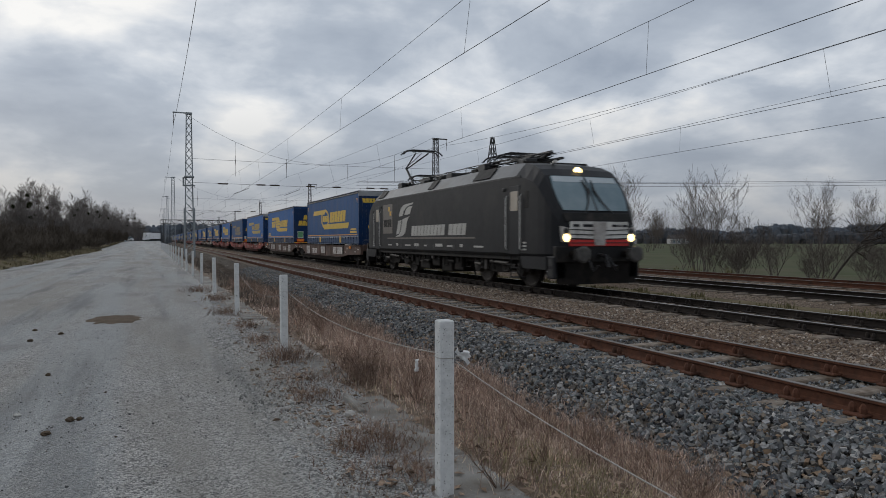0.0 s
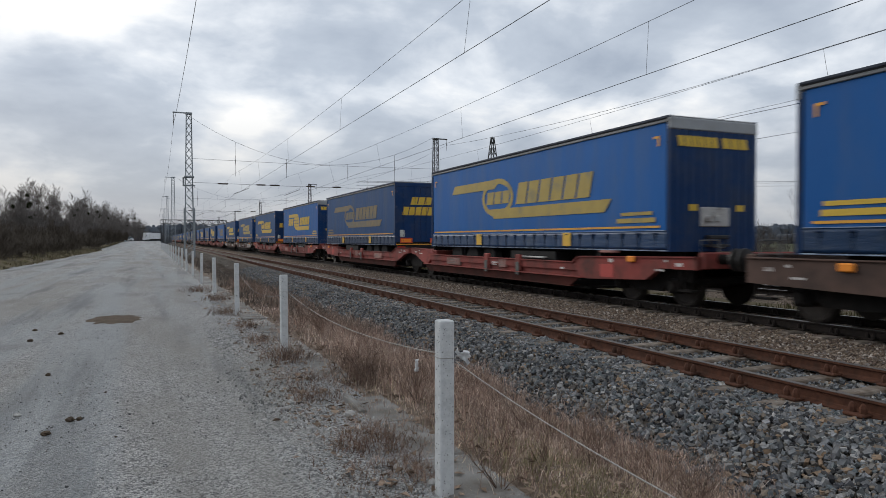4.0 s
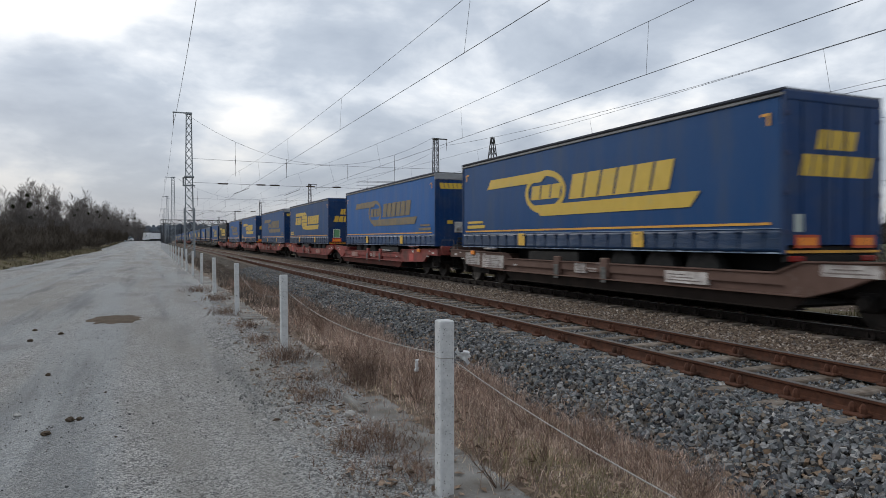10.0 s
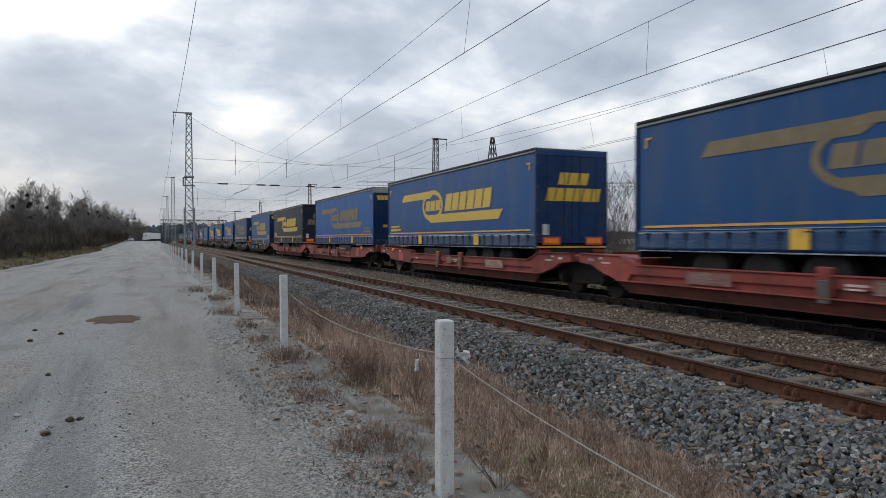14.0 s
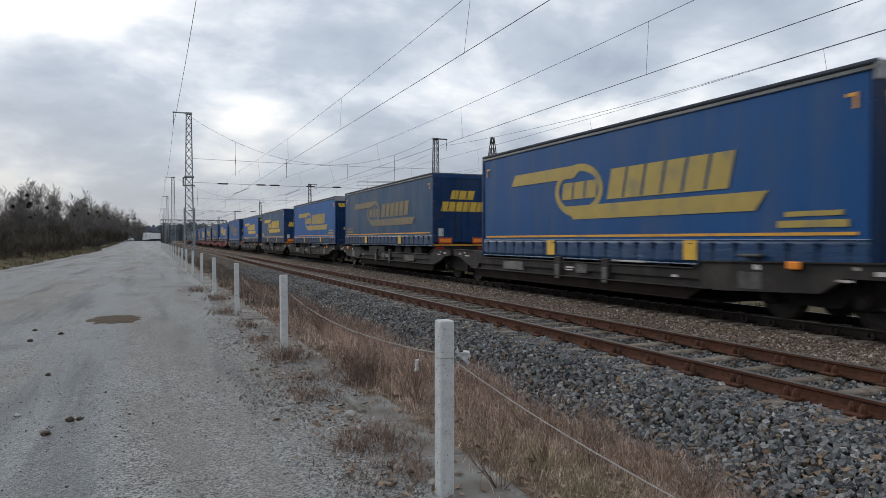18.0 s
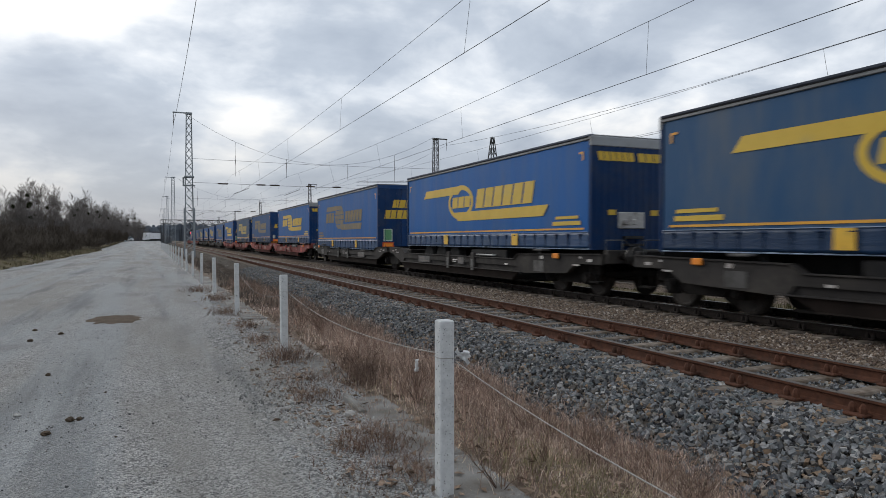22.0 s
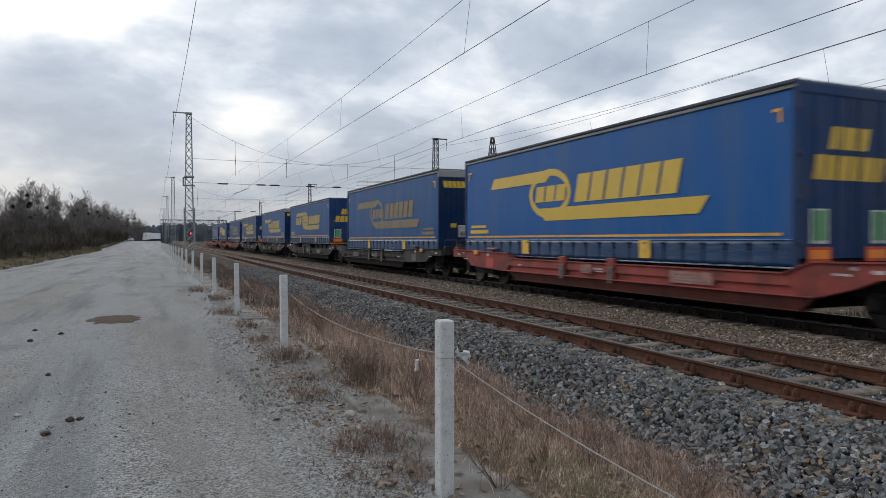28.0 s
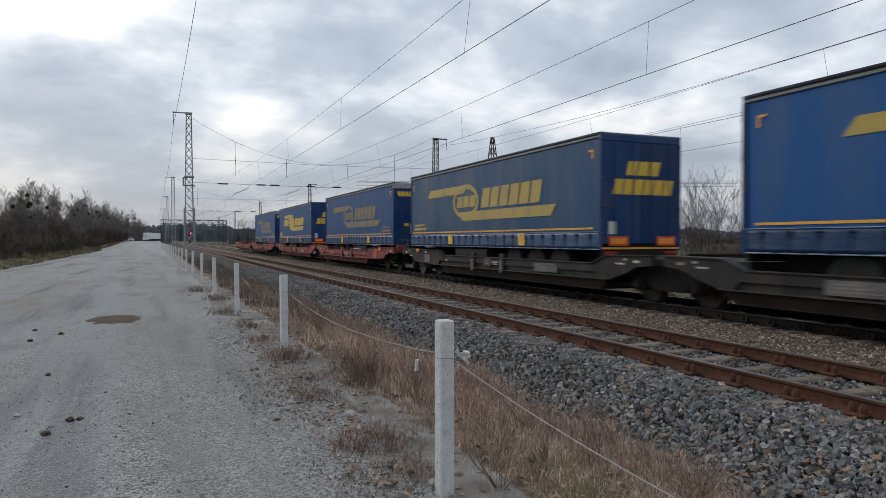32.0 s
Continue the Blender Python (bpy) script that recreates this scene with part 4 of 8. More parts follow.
def lattice(h, w0, w1, bays, r):
    """Four legs and their diagonal bracing."""
    legs, brace = [], G()

    def corner(k, z):
        w = (w0 + (w1 - w0) * z / h) / 2
        sx, sy = ((-1, -1), (1, -1), (1, 1), (-1, 1))[k]
        return (sx * w, sy * w, z)

    for k in range(4):
        legs.append(G().tube([corner(k, -0.3), corner(k, h)], r, 4))
    for b in range(bays):
        za, zb = h * b / bays, h * (b + 1) / bays
        for k in range(4):
            j = (k + 1) % 4
            brace.tube([corner(k, za), corner(j, zb)], r * 0.55, 3)
            brace.tube([corner(j, za), corner(k, zb)], r * 0.55, 3)
    return legs, brace


def insulator(g, p, length=0.7):
    x, y, z = p
    g.tube([(x, y, z), (x, y, z - length)], 0.02, 5)
    for i in range(6):
        zz = z - length * (0.2 + 0.11 * i)
        g.lathe([(-0.012, 0.03), (0, 0.07), (0.02, 0.03)], (x, y, zz), "z", 8)


def mast(x, y, h, mat, arm, label, collar):
    ma = thing("catenary_mast", pose(x, y, profile(x)), label, "mast", "overhead line masts")
    legs, brace = lattice(h, 0.78, 0.42, 18, 0.038)
    for g in legs:
        part("leg", g, mat, ma)
    part("bracing", brace, mat, ma)
    part("footing", G().box(-0.6, 0.6, -0.6, 0.6, -0.6, 0.12, 0.03), M["slab"], ma, "square concrete footing")
    top = G().box(-0.28, 0.28, -0.24, 0.24, h - 0.05, h + 0.1, 0.01)
    top.box(min(0, arm), max(0, arm), -0.05, 0.05, h, h + 0.11, 0.01)
    part("crossarm", top, mat, ma)
    ins = G()
    insulator(ins, (arm * 0.95, 0, h), 1.1)
    part("insulator", ins, M["insulator"], ma, "dark ribbed insulator")
    if collar:
        part("collar", G().box(-0.42, 0.42, -0.42, 0.42, 7.25, 7.4, 0.01).box(-0.5, 0.5, -0.3, 0.3, 6.5, 6.6, 0.01).box(-0.55, -0.4, -0.1, 0.1, 6.5, 7.3, 0.02), mat, ma)
        for sx in (-0.42, 0.42):
            part("guard_channel", G().box(sx - 0.07, sx + 0.07, -0.5, -0.38, 0.0, 4.5, 0.01), mat, ma, "flat steel channel on the mast foot")
    return ma


for k, y in enumerate(SUPPORTS[1:6]):
    mast(LEFT_MAST, y, 13.0 - 0.5 * (k % 2), M["mast"], -1.35, "galvanised lattice mast with a short top arm beside the fence", k == 0)
    mast(RIGHT_MAST, y - 0.5, 12.6, M["mast_dark"], 1.3, "dark lattice mast beyond the tracks", False)


def cross_span(y):
    """Wires slung across all the tracks between two masts, with hangers and steady arms."""
    cs = thing("cross_span", pose(0, 0, 0), "thin cables slung across the tracks between two masts", "cable span", "cross spans")
    a, b, za, zb = LEFT_MAST, RIGHT_MAST, 12.7, 12.2

    def cross(x):
        w = (x - a) / (b - a)
        return za + (zb - za) * w - 4 * 3.6 * w * (1 - w)

    pts = [(a + (b - a) * i / 20, y, cross(a + (b - a) * i / 20)) for i in range(21)]
    part("carrying_cable", G().tube(pts, 0.011, 4), M["wire"], cs)
    for z in (8.9, 6.75):
        part("cross_wire", G().tube([(a, y, z), ((a + b) / 2, y, z - 0.12), (b, y, z)], 0.012, 4), M["wire"], cs)
    for x in TRACKS:
        zt = cross(x)
        ht = part("hanger", G().tube([(x, y, zt), (x, y, RAIL + 7.35)], 0.014, 4), M["wire"], cs)
        g = G()
        insulator(g, (x, y, min(zt - 0.3, 9.3)), 0.9)
        part("insulator", g, M["insulator"], ht, "dark ribbed insulator")
        part("steady_arm", G().tube([(x + 1.3, y, 6.7), (x + 1.2, y, 6.35), (x - 0.2, y, RAIL + CONTACT + 0.05)], 0.022, 5), M["mast_dark"], cs, "slanted tube arm")
        for d in (-1.1, 2.3):
            part("cross_insulator", G().lathe([(-0.45, 0.02), (-0.4, 0.07), (0.4, 0.07), (0.45, 0.02)], (x + d, y, 6.7), "x", 6), M["insulator"], cs)


for y in SUPPORTS[1:5]:
    cross_span(y)


def overhead_line(cx, drift, cable, label):
    """The contact wire and its carrying cable over one track."""
    ol = thing("overhead_line", pose(0, 0, 0), label, "overhead line", "overhead lines")

    def carrier(y):
        for a, b in zip(SUPPORTS, SUPPORTS[1:]):
            if y <= b:
                w = min(max((y - a) / (b - a), 0), 1)
                return RAIL + CARRIER + 0.62 * (2 * w - 1) ** 2
        return RAIL + CARRIER + 0.6

    def off(y):
        """The zigzag of the contact wire between its supports."""
        w = (y / 65) % 2
        return drift * 65 * (w if w < 1 else 2 - w)

    ys = [-30 + 2.5 * i for i in range(40)] + [70 + 8 * i for i in range(48)]
    part("contact_wire", G().tube([(cx + off(y), y, RAIL + CONTACT) for y in ys], 0.0085, 4), M["wire"], ol)
    part("carrying_cable", G().tube([(cable, y, carrier(y)) for y in ys], 0.0072, 4), M["wire"], ol)
    y = 2.3
    while y < 200:
        part("dropper", G().tube([(cable, y, carrier(y)), (cx + off(y), y, RAIL + CONTACT)], 0.005, 3), M["wire"], ol)
        y += 11.4
    return ol


for cx, drift, cable in ((6.22, 0.0085, 6.5), (11.2, 0.0135, 11.46), (18.2, -0.008, 17.75), (22.7, 0.006, 22.9)):
    overhead_line(cx, drift, cable, "overhead contact wire hung by droppers from a sagging cable")


def feeder():
    for x, ends, sag in ((LEFT_MAST - 1.28, [(-5, 11.9), (65, 11.9), (127, 11.4), (192, 11.9), (258, 11.4)], 1.0), (RIGHT_MAST + 1.24, [(-5.5, 11.35), (64.5, 11.35), (126.5, 11.35), (191.5, 11.35), (257.5, 11.35)], 1.2)):
        fl = thing("feeder_line", pose(0, 0, 0), "single bare cable strung along the mast tops", "cable")
        pts = []
        for (a, za), (b, zb) in zip(ends, ends[1:]):
            for i in range(12):
                w = i / 12
                pts.append((x, a + (b - a) * w, za + (zb - za) * w - 4 * sag * w * (1 - w)))
        part("cable", G().tube(pts, 0.012, 4), M["wire"], fl)


feeder()


def signal_gantry(y):
    """A truss across the tracks on lattice legs, carrying a red signal."""
    sg = thing("signal_gantry", pose(0, y, 0), "dark steel truss bridge over the tracks with a signal lit red", "signal gantry")
    x0, x1, z0, z1 = 1.5, 22.6, 6.9, 8.3
    for yy in (-0.6, 0.6):
        for z in (z0, z1):
            part("chord", G().box(x0, x1, yy - 0.08, yy + 0.08, z - 0.08, z + 0.08), M["mast_dark"], sg)
        g = G()
        n = 14
        for i in range(n):
            xa, xb = x0 + (x1 - x0) * i / n, x0 + (x1 - x0) * (i + 1) / n
            g.tube([(xa, yy, z0 if i % 2 else z1), (xb, yy, z1 if i % 2 else z0)], 0.06, 4)
            g.tube([(xb, yy, z0), (xb, yy, z1)], 0.045, 4)
        part("truss_web", g, M["mast_dark"], sg)
    part("walkway", G().box(x0, x1, -0.55, 0.55, z0 + 0.1, z0 + 0.16), M["mast_dark"], sg)
    for x in (x0 + 0.3, x1 - 0.6):
        for dx in (-0.5, 0.5):
            for yy in (-0.55, 0.55):
                part("leg", G().box(x + dx - 0.09, x + dx + 0.09, yy - 0.09, yy + 0.09, -0.4, z1), M["mast_dark"], sg)
        g = G()
        for i in range(7):
            za, zb = 0.3 + i * 1.0, 1.3 + i * 1.0
            for yy in (-0.55, 0.55):
                g.tube([(x - 0.5, yy, za), (x + 0.5, yy, zb)], 0.04, 4)
        part("leg_bracing", g, M["mast_dark"], sg)
    si = part("signal_head", G().box(10.3, 11.3, -0.75, -0.6, 3.2, 4.9, 0.05), M["black"], sg, "black signal board")
    part("signal_post", G().box(10.7, 10.9, -0.6, -0.5, 0, 7.0), M["mast_dark"], sg)
    part("red_light", G().lathe([(-0.1, 0.16), (0, 0.16)], (10.8, -0.75, 3.7), "y", 12), M["red_glow"], si, "lit red signal light")


signal_gantry(246.0)


def pylon(x, y, h, label):
    py = thing("power_pylon", pose(x, y, -1), label, "power pylon", "pylons")
    legs, brace = lattice(h, h * 0.22, h * 0.02, 11, 0.16)
    for g in legs:
        part("leg", g, M["mast_dark"], py)
    part("bracing", brace, M["mast_dark"], py)
    return py


pylon(100.8, 196.0, 36.0, "tapering dark lattice pylon far beyond the tracks")


def power_lines():
    pl = thing("power_line", pose(0, 0, 0), "pair of thin power cables across the meadow", "power cable")
    for z0, z1 in ((17.0, 18.0), (17.9, 18.9), (18.2, 19.4)):
        pts = [(115 + 200 * (w - 0.3), 170 - 84 * (w - 0.3), z0 + (z1 - z0) * w + 0.8 * (2 * w - 1) ** 2) for w in [i / 14 for i in range(15)]]
        part("cable", G().tube(pts, 0.05, 3), M["wire"], pl)


power_lines()


# ---------------------------------------------------------------- trees
def branch(g, rr, p, d, length, r, level, kids, droop, minr=0.006):
    """A limb that bends as it goes, with smaller limbs along it."""
    n = 4 if level < 2 else (2 if level == 2 else 1)
    pts, rad = [p.copy()], [r]
    q = p.copy()
    dd = d.copy()
    for i in range(n):
        dd = (dd + Vector((rr.uniform(-1, 1), rr.uniform(-1, 1), rr.uniform(-0.6, 1) + droop)) * (0.16 + 0.05 * level)).normalized()
        q = q + dd * (length / n)
        pts.append(q.copy())
        rad.append(max(minr, r * (1 - 0.75 * (i + 1) / n)))
    g.tube(pts, rad, 5 if level == 0 else (4 if level == 1 else 3), caps=False)
    if level >= len(kids):
        return
    for k in range(kids[level]):
        w = rr.uniform(0.25, 1.0) if level else rr.uniform(0.3, 1.0)
        i = min(int(w * n), n - 1)
        at = pts[i].lerp(pts[i + 1], w * n - i)
        az = rr.uniform(0, math.tau)
        out = Vector((math.cos(az), math.sin(az), rr.uniform(0.1, 0.9)))
        nd = (dd * 0.9 + out * 0.95).normalized()
        branch(g, rr, at, nd, length * rr.uniform(0.38, 0.66), max(minr, r * (1 - 0.7 * w) * 0.62), level + 1, kids, droop, minr)


def bare_tree(seed, h, kids, label, stems=1, group="bare trees", minr=0.006, r0=None, mat="bark", balls=0, splay=0.32):
    rr = random.Random(seed)
    tr = thing("tree", pose(0, -500, -60), label, "tree", group)
    g, g2 = G(), G()
    for s in range(stems):
        tilt = 0.0 if stems == 1 else splay
        d = Vector((rr.uniform(-tilt, tilt), rr.uniform(-tilt, tilt), 1)).normalized()
        r = r0 or h * 0.018
        base = Vector((rr.uniform(-0.3, 0.3), rr.uniform(-0.3, 0.3), -0.3)) * (0 if stems == 1 else 1)
        # trunk first, then its crown of limbs
        pts, rad = [base], [r * 1.25]
        q, dd = base.copy(), d.copy()
        for i in range(5):
            dd = (dd + Vector((rr.uniform(-1, 1), rr.uniform(-1, 1), 0.6)) * 0.09).normalized()
            q = q + dd * h * 0.17
            pts.append(q.copy())
            rad.append(r * (1 - 0.16 * (i + 1)))
        g.tube(pts, rad, 6, caps=False)
        for k in range(kids[0]):
            w = rr.uniform(0.18, 1.0) * 5
            i = min(int(w), 4)
            at = pts[i].lerp(pts[i + 1], w - i)
            az = rr.uniform(0, math.tau)
            nd = (dd * 0.9 + Vector((math.cos(az), math.sin(az), rr.uniform(0.2, 1.0)))).normalized()
            branch(g2, rr, at, nd, h * rr.uniform(0.28, 0.5) * (1.1 - 0.1 * w), rad[i] * 0.5, 1, kids, 0.1, minr)
        branch(g2, rr, pts[-1], dd, h * 0.3, rad[-1], 1, kids, 0.2, minr)
    part("trunk", raw("trunk", g.v, g.f, M[mat]), None, tr)
    part("crown", raw("crown", g2.v, g2.f, M[mat]), None, tr, "bare twiggy crown")
    if balls:
        # dense round bushes of mistletoe in the crown
        for k in range(balls):
            c = Vector((rr.uniform(-0.2, 0.2) * h, rr.uniform(-0.2, 0.2) * h, h * rr.uniform(0.62, 1.02)))
            g = G()
            rad = rr.uniform(0.03, 0.055) * h
            for i in range(120):
                o = Vector((rr.gauss(0, 1), rr.gauss(0, 1), rr.gauss(0, 1))).normalized()
                g.tube([c + o * rad * 0.2, c + o * rad * rr.uniform(0.6, 1)], 0.03, 3, caps=False)
            part("mistletoe", raw("mistletoe", g.v, g.f, M["mistletoe"]), None, tr, "dark ball of mistletoe")
    return tr


def plant_out(kinds, spots, seed):
    """Copies of the tree kinds at the spots (x, y, scale); the first copies are the kinds themselves."""
    rr = random.Random(seed)
    used = set()
    for i, (k, x, y, s) in enumerate(spots):
        m = pose(x, y, profile(x) - 0.05, 0, 0, rr.uniform(0, 360)) @ Matrix.Diagonal((s, s, s * rr.uniform(0.92, 1.08), 1))
        if k not in used:
            kinds[k].matrix_basis = m
            used.add(k)
        else:
            copy_thing(kinds[k], m)


def brushwood(name, seed, h, kids, stems, minr, r0, mat, spots, label):
    """Many low bare bushes, too many to tell apart, as one mesh."""
    rr = random.Random(seed)
    g = G()
    for k in range(stems):
        d = Vector((rr.uniform(-0.5, 0.5), rr.uniform(-0.5, 0.5), 1)).normalized()
        base = Vector((rr.uniform(-0.4, 0.4), rr.uniform(-0.4, 0.4), -0.1))
        branch(g, rr, base, d, h * rr.uniform(0.6, 1.0), r0, 0, kids, 0.12, minr)
    v = np.array(g.v)
    vs, fs = [], []
    for i, (x, y, s) in enumerate(spots):
        a = rr.uniform(0, math.tau)
        c, q = math.cos(a) * s, math.sin(a) * s
        vs.append(np.stack([v[:, 0] * c - v[:, 1] * q + x, v[:, 0] * q + v[:, 1] * c + y, v[:, 2] * s + profile(x)], 1))
        k = i * len(v)
        fs += [tuple(j + k for j in f) for f in g.f]
    tagged(new(name, raw(name, np.concatenate(vs).tolist(), fs, M[mat])), label, "brushwood", kind="stuff")


def left_wood():
    rr = random.Random(12)
    tall, low = "trees along the yard", "thickets along the yard"
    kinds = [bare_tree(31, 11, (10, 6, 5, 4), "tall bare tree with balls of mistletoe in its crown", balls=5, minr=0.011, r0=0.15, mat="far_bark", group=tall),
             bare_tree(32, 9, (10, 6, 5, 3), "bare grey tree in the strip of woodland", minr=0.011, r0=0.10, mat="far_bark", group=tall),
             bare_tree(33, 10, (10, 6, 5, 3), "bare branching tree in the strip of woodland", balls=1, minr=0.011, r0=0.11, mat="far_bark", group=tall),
             bare_tree(34, 4.2, (9, 5, 4), "dense bare thicket of thin dark stems", stems=5, minr=0.018, mat="thicket", r0=0.035, group=low),
             bare_tree(35, 3.4, (9, 5, 4), "low tangled bare shrub of dark stems", stems=6, minr=0.018, mat="thicket", r0=0.03, group=low)]

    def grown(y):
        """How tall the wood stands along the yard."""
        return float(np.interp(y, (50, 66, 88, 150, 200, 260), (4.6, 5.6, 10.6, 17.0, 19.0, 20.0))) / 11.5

    spots = [(0, -10.8, 78, 0.52), (2, -13.2, 78, 0.50), (1, -15.5, 74, 0.46), (1, -12.6, 84, 0.55), (2, -12.4, 82, 1.15), (1, -11.8, 80, 1.1), (2, -13.0, 84, 1.2), (1, -14.0, 82, 1.2), (1, -13.2, 80, 1.15), (2, -12.0, 86, 1.15), (1, -14, 78, 1.08), (2, -15, 95, 1.2), (1, -13, 92, 1.25), (2, -12, 95, 1.15), (1, -16.5, 86, 1.15), (2, -12.5, 104, 1.25), (1, -11.6, 100, 1.25), (1, -15.5, 70, 0.9), (2, -14.5, 88, 1.15), (1, -13.6, 98, 1.3), (2, -12.0, 62, 0.42), (1, -13.5, 60, 0.42), (2, -11.5, 68, 0.46)]
    for i in range(92):
        y = 84 + 190 * (i + rr.random()) / 92
        x = float(np.interp(y, (58, 150, 235, 275), (-10.8, -11.4, -9.4, -5.5)))
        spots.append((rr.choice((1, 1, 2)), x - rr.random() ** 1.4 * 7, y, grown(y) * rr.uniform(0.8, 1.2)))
    for i in range(40):
        spots.append((rr.choice((1, 2)), rr.uniform(-13, -4), rr.uniform(272, 300), rr.uniform(1.2, 1.6)))
    for i in range(44):
        y = 46 + 58 * (i + rr.random()) / 44
        spots.append((rr.choice((3, 4)), -9.4 - rr.random() ** 1.4 * 6, y, rr.uniform(0.62, 0.9)))
    brush = []
    for i in range(80):
        brush.append((-8.5 - rr.random() * 2.4, 44 + 80 * rr.random(), rr.uniform(0.5, 1.1)))
    brushwood("edge_brush", 36, 1.6, (5, 4, 3), 6, 0.014, 0.02, "thicket", brush, "knee-high bare brush at the grass edge")
    for i in range(60):
        y = 92 + 158 * rr.random() ** 1.4
        x = float(np.interp(y, (95, 150, 230, 250), (-10.4, -10.4, -8.8, -7)))
        spots.append((rr.choice((3, 4)), x - rr.uniform(0, 6), y, rr.uniform(0.9, 1.4)))
    plant_out(kinds, spots, 3)


def right_wood():
    rr = random.Random(17)
    kinds = [bare_tree(41, 5.6, (8, 5, 4), "slender bare young trees beyond the tracks", stems=7, splay=0.42, minr=0.0048, r0=0.03, group="bare trees beyond the tracks"),
             bare_tree(42, 4.2, (8, 5, 4), "spreading bare tree on the bank", stems=4, splay=0.5, minr=0.0048, r0=0.04, group="bare trees beyond the tracks")]
    spots = [(0, 29.0, 29.8, 0.92), (0, 30.0, 31.5, 0.75), (0, 29.2, 27.4, 0.5), (1, 29.0, 22.6, 0.78), (1, 30.2, 26.2, 0.9), (1, 30.5, 24.0, 0.72), (1, 28.8, 19.8, 0.62), (0, 30, 39.5, 1.15), (0, 31, 44, 0.95), (1, 30.5, 50, 1.1),
             (1, 29, 36.5, 0.9), (1, 29.5, 57, 1.2), (0, 30, 66, 1.2), (1, 31, 76, 1.2), (0, 30, 88, 1.2)]
    brush = [(28.4 + rr.uniform(0, 5), rr.uniform(13, 70), rr.uniform(0.35, 0.8)) for i in range(34)]
    for i in range(26):
        spots.append((rr.choice((0, 1)), rr.uniform(60, 150), rr.uniform(90, 230), rr.uniform(1.3, 2.2)))
    for i in range(34):
        spots.append((rr.choice((0, 1)), 31 + rr.uniform(0, 30), rr.uniform(120, 330), rr.uniform(1.3, 2.0)))
    brush += [(rr.uniform(32, 58), rr.uniform(24, 110), rr.uniform(0.6, 1.05)) for i in range(34)]
    brushwood("bank_brush", 43, 2.6, (5, 5, 4), 5, 0.007, 0.02, "bark", brush, "low bare brushwood on the bank beyond the tracks")
    plant_out(kinds, spots, 5)


left_wood()
right_wood()


def fallen_tree():
    """A broken tree, leaning to the ground, with its bare limbs hanging over."""
    rr = random.Random(77)
    ft = thing("fallen_tree", pose(30.2, 20.2, -0.7), "broken leaning tree with bare hanging limbs", "tree")
    g, g2 = G(), G()
    pts = [Vector((-1.9, 1.5, -0.1)), Vector((-1.3, 1.1, 1.0)), Vector((-0.6, 0.6, 2.2)), Vector((0.2, 0, 3.1)), Vector((1.8, -1.2, 3.4)), Vector((3.4, -2.6, 3.3))]
    g.tube(pts, [0.05, 0.05, 0.045, 0.035, 0.025, 0.012], 6)
    part("trunk", raw("trunk", g.v, g.f, M["dark_bark"]), None, ft)
    for k in range(44):
        i = rr.randrange(1, 5)
        at = pts[i].lerp(pts[i + 1], rr.random())
        d = Vector((rr.uniform(-0.6, 1), rr.uniform(-1, 0.4), rr.uniform(-0.5, 0.7))).normalized()
        branch(g2, rr, at, d, rr.uniform(0.9, 2.2), 0.035, 1, (0, 6, 4), -0.35, 0.006)
    part("crown", raw("crown", g2.v, g2.f, M["dark_bark"]), None, ft, "bare hanging limbs")


fallen_tree()


def far_woods():
    """Wooded rises at the horizon: layered strips with an uneven tree-top line."""
    rr = random.Random(6)
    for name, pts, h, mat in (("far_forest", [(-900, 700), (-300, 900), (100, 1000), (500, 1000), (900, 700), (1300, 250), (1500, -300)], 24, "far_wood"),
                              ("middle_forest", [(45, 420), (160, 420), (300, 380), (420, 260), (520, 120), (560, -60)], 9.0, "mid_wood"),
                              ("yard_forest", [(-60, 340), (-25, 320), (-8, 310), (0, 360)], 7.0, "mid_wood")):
        g = G()
        for (xa, ya), (xb, yb) in zip(pts, pts[1:]):
            n = int(math.hypot(xb - xa, yb - ya) / 1.3)
            for i in range(n):
                w = (i + rr.random()) / n
                x, y = xa + (xb - xa) * w, ya + (yb - ya) * w
                hh = h * rr.uniform(0.92, 1.02) * (0.85 + 0.45 * noise.noise(Vector((x * 0.012, y * 0.012, 0))) + 0.2 * noise.noise(Vector((x * 0.07, y * 0.07, 4))))
                r = min(h * rr.uniform(0.14, 0.3), 5.0)
                x += rr.uniform(-9, 9)
                y += rr.uniform(-9, 9)
                ring = [(zz * hh, r * q * rr.uniform(0.7, 1.3)) for zz, q in ((0, 0.9), (0.45, 1.1), (0.75, 1.0), (0.93, 0.75), (1.0, 0.45))]
                g.lathe(ring, (x, y, -1.3), "z", 5)
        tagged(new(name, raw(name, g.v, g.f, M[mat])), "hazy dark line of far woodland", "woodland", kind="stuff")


far_woods()


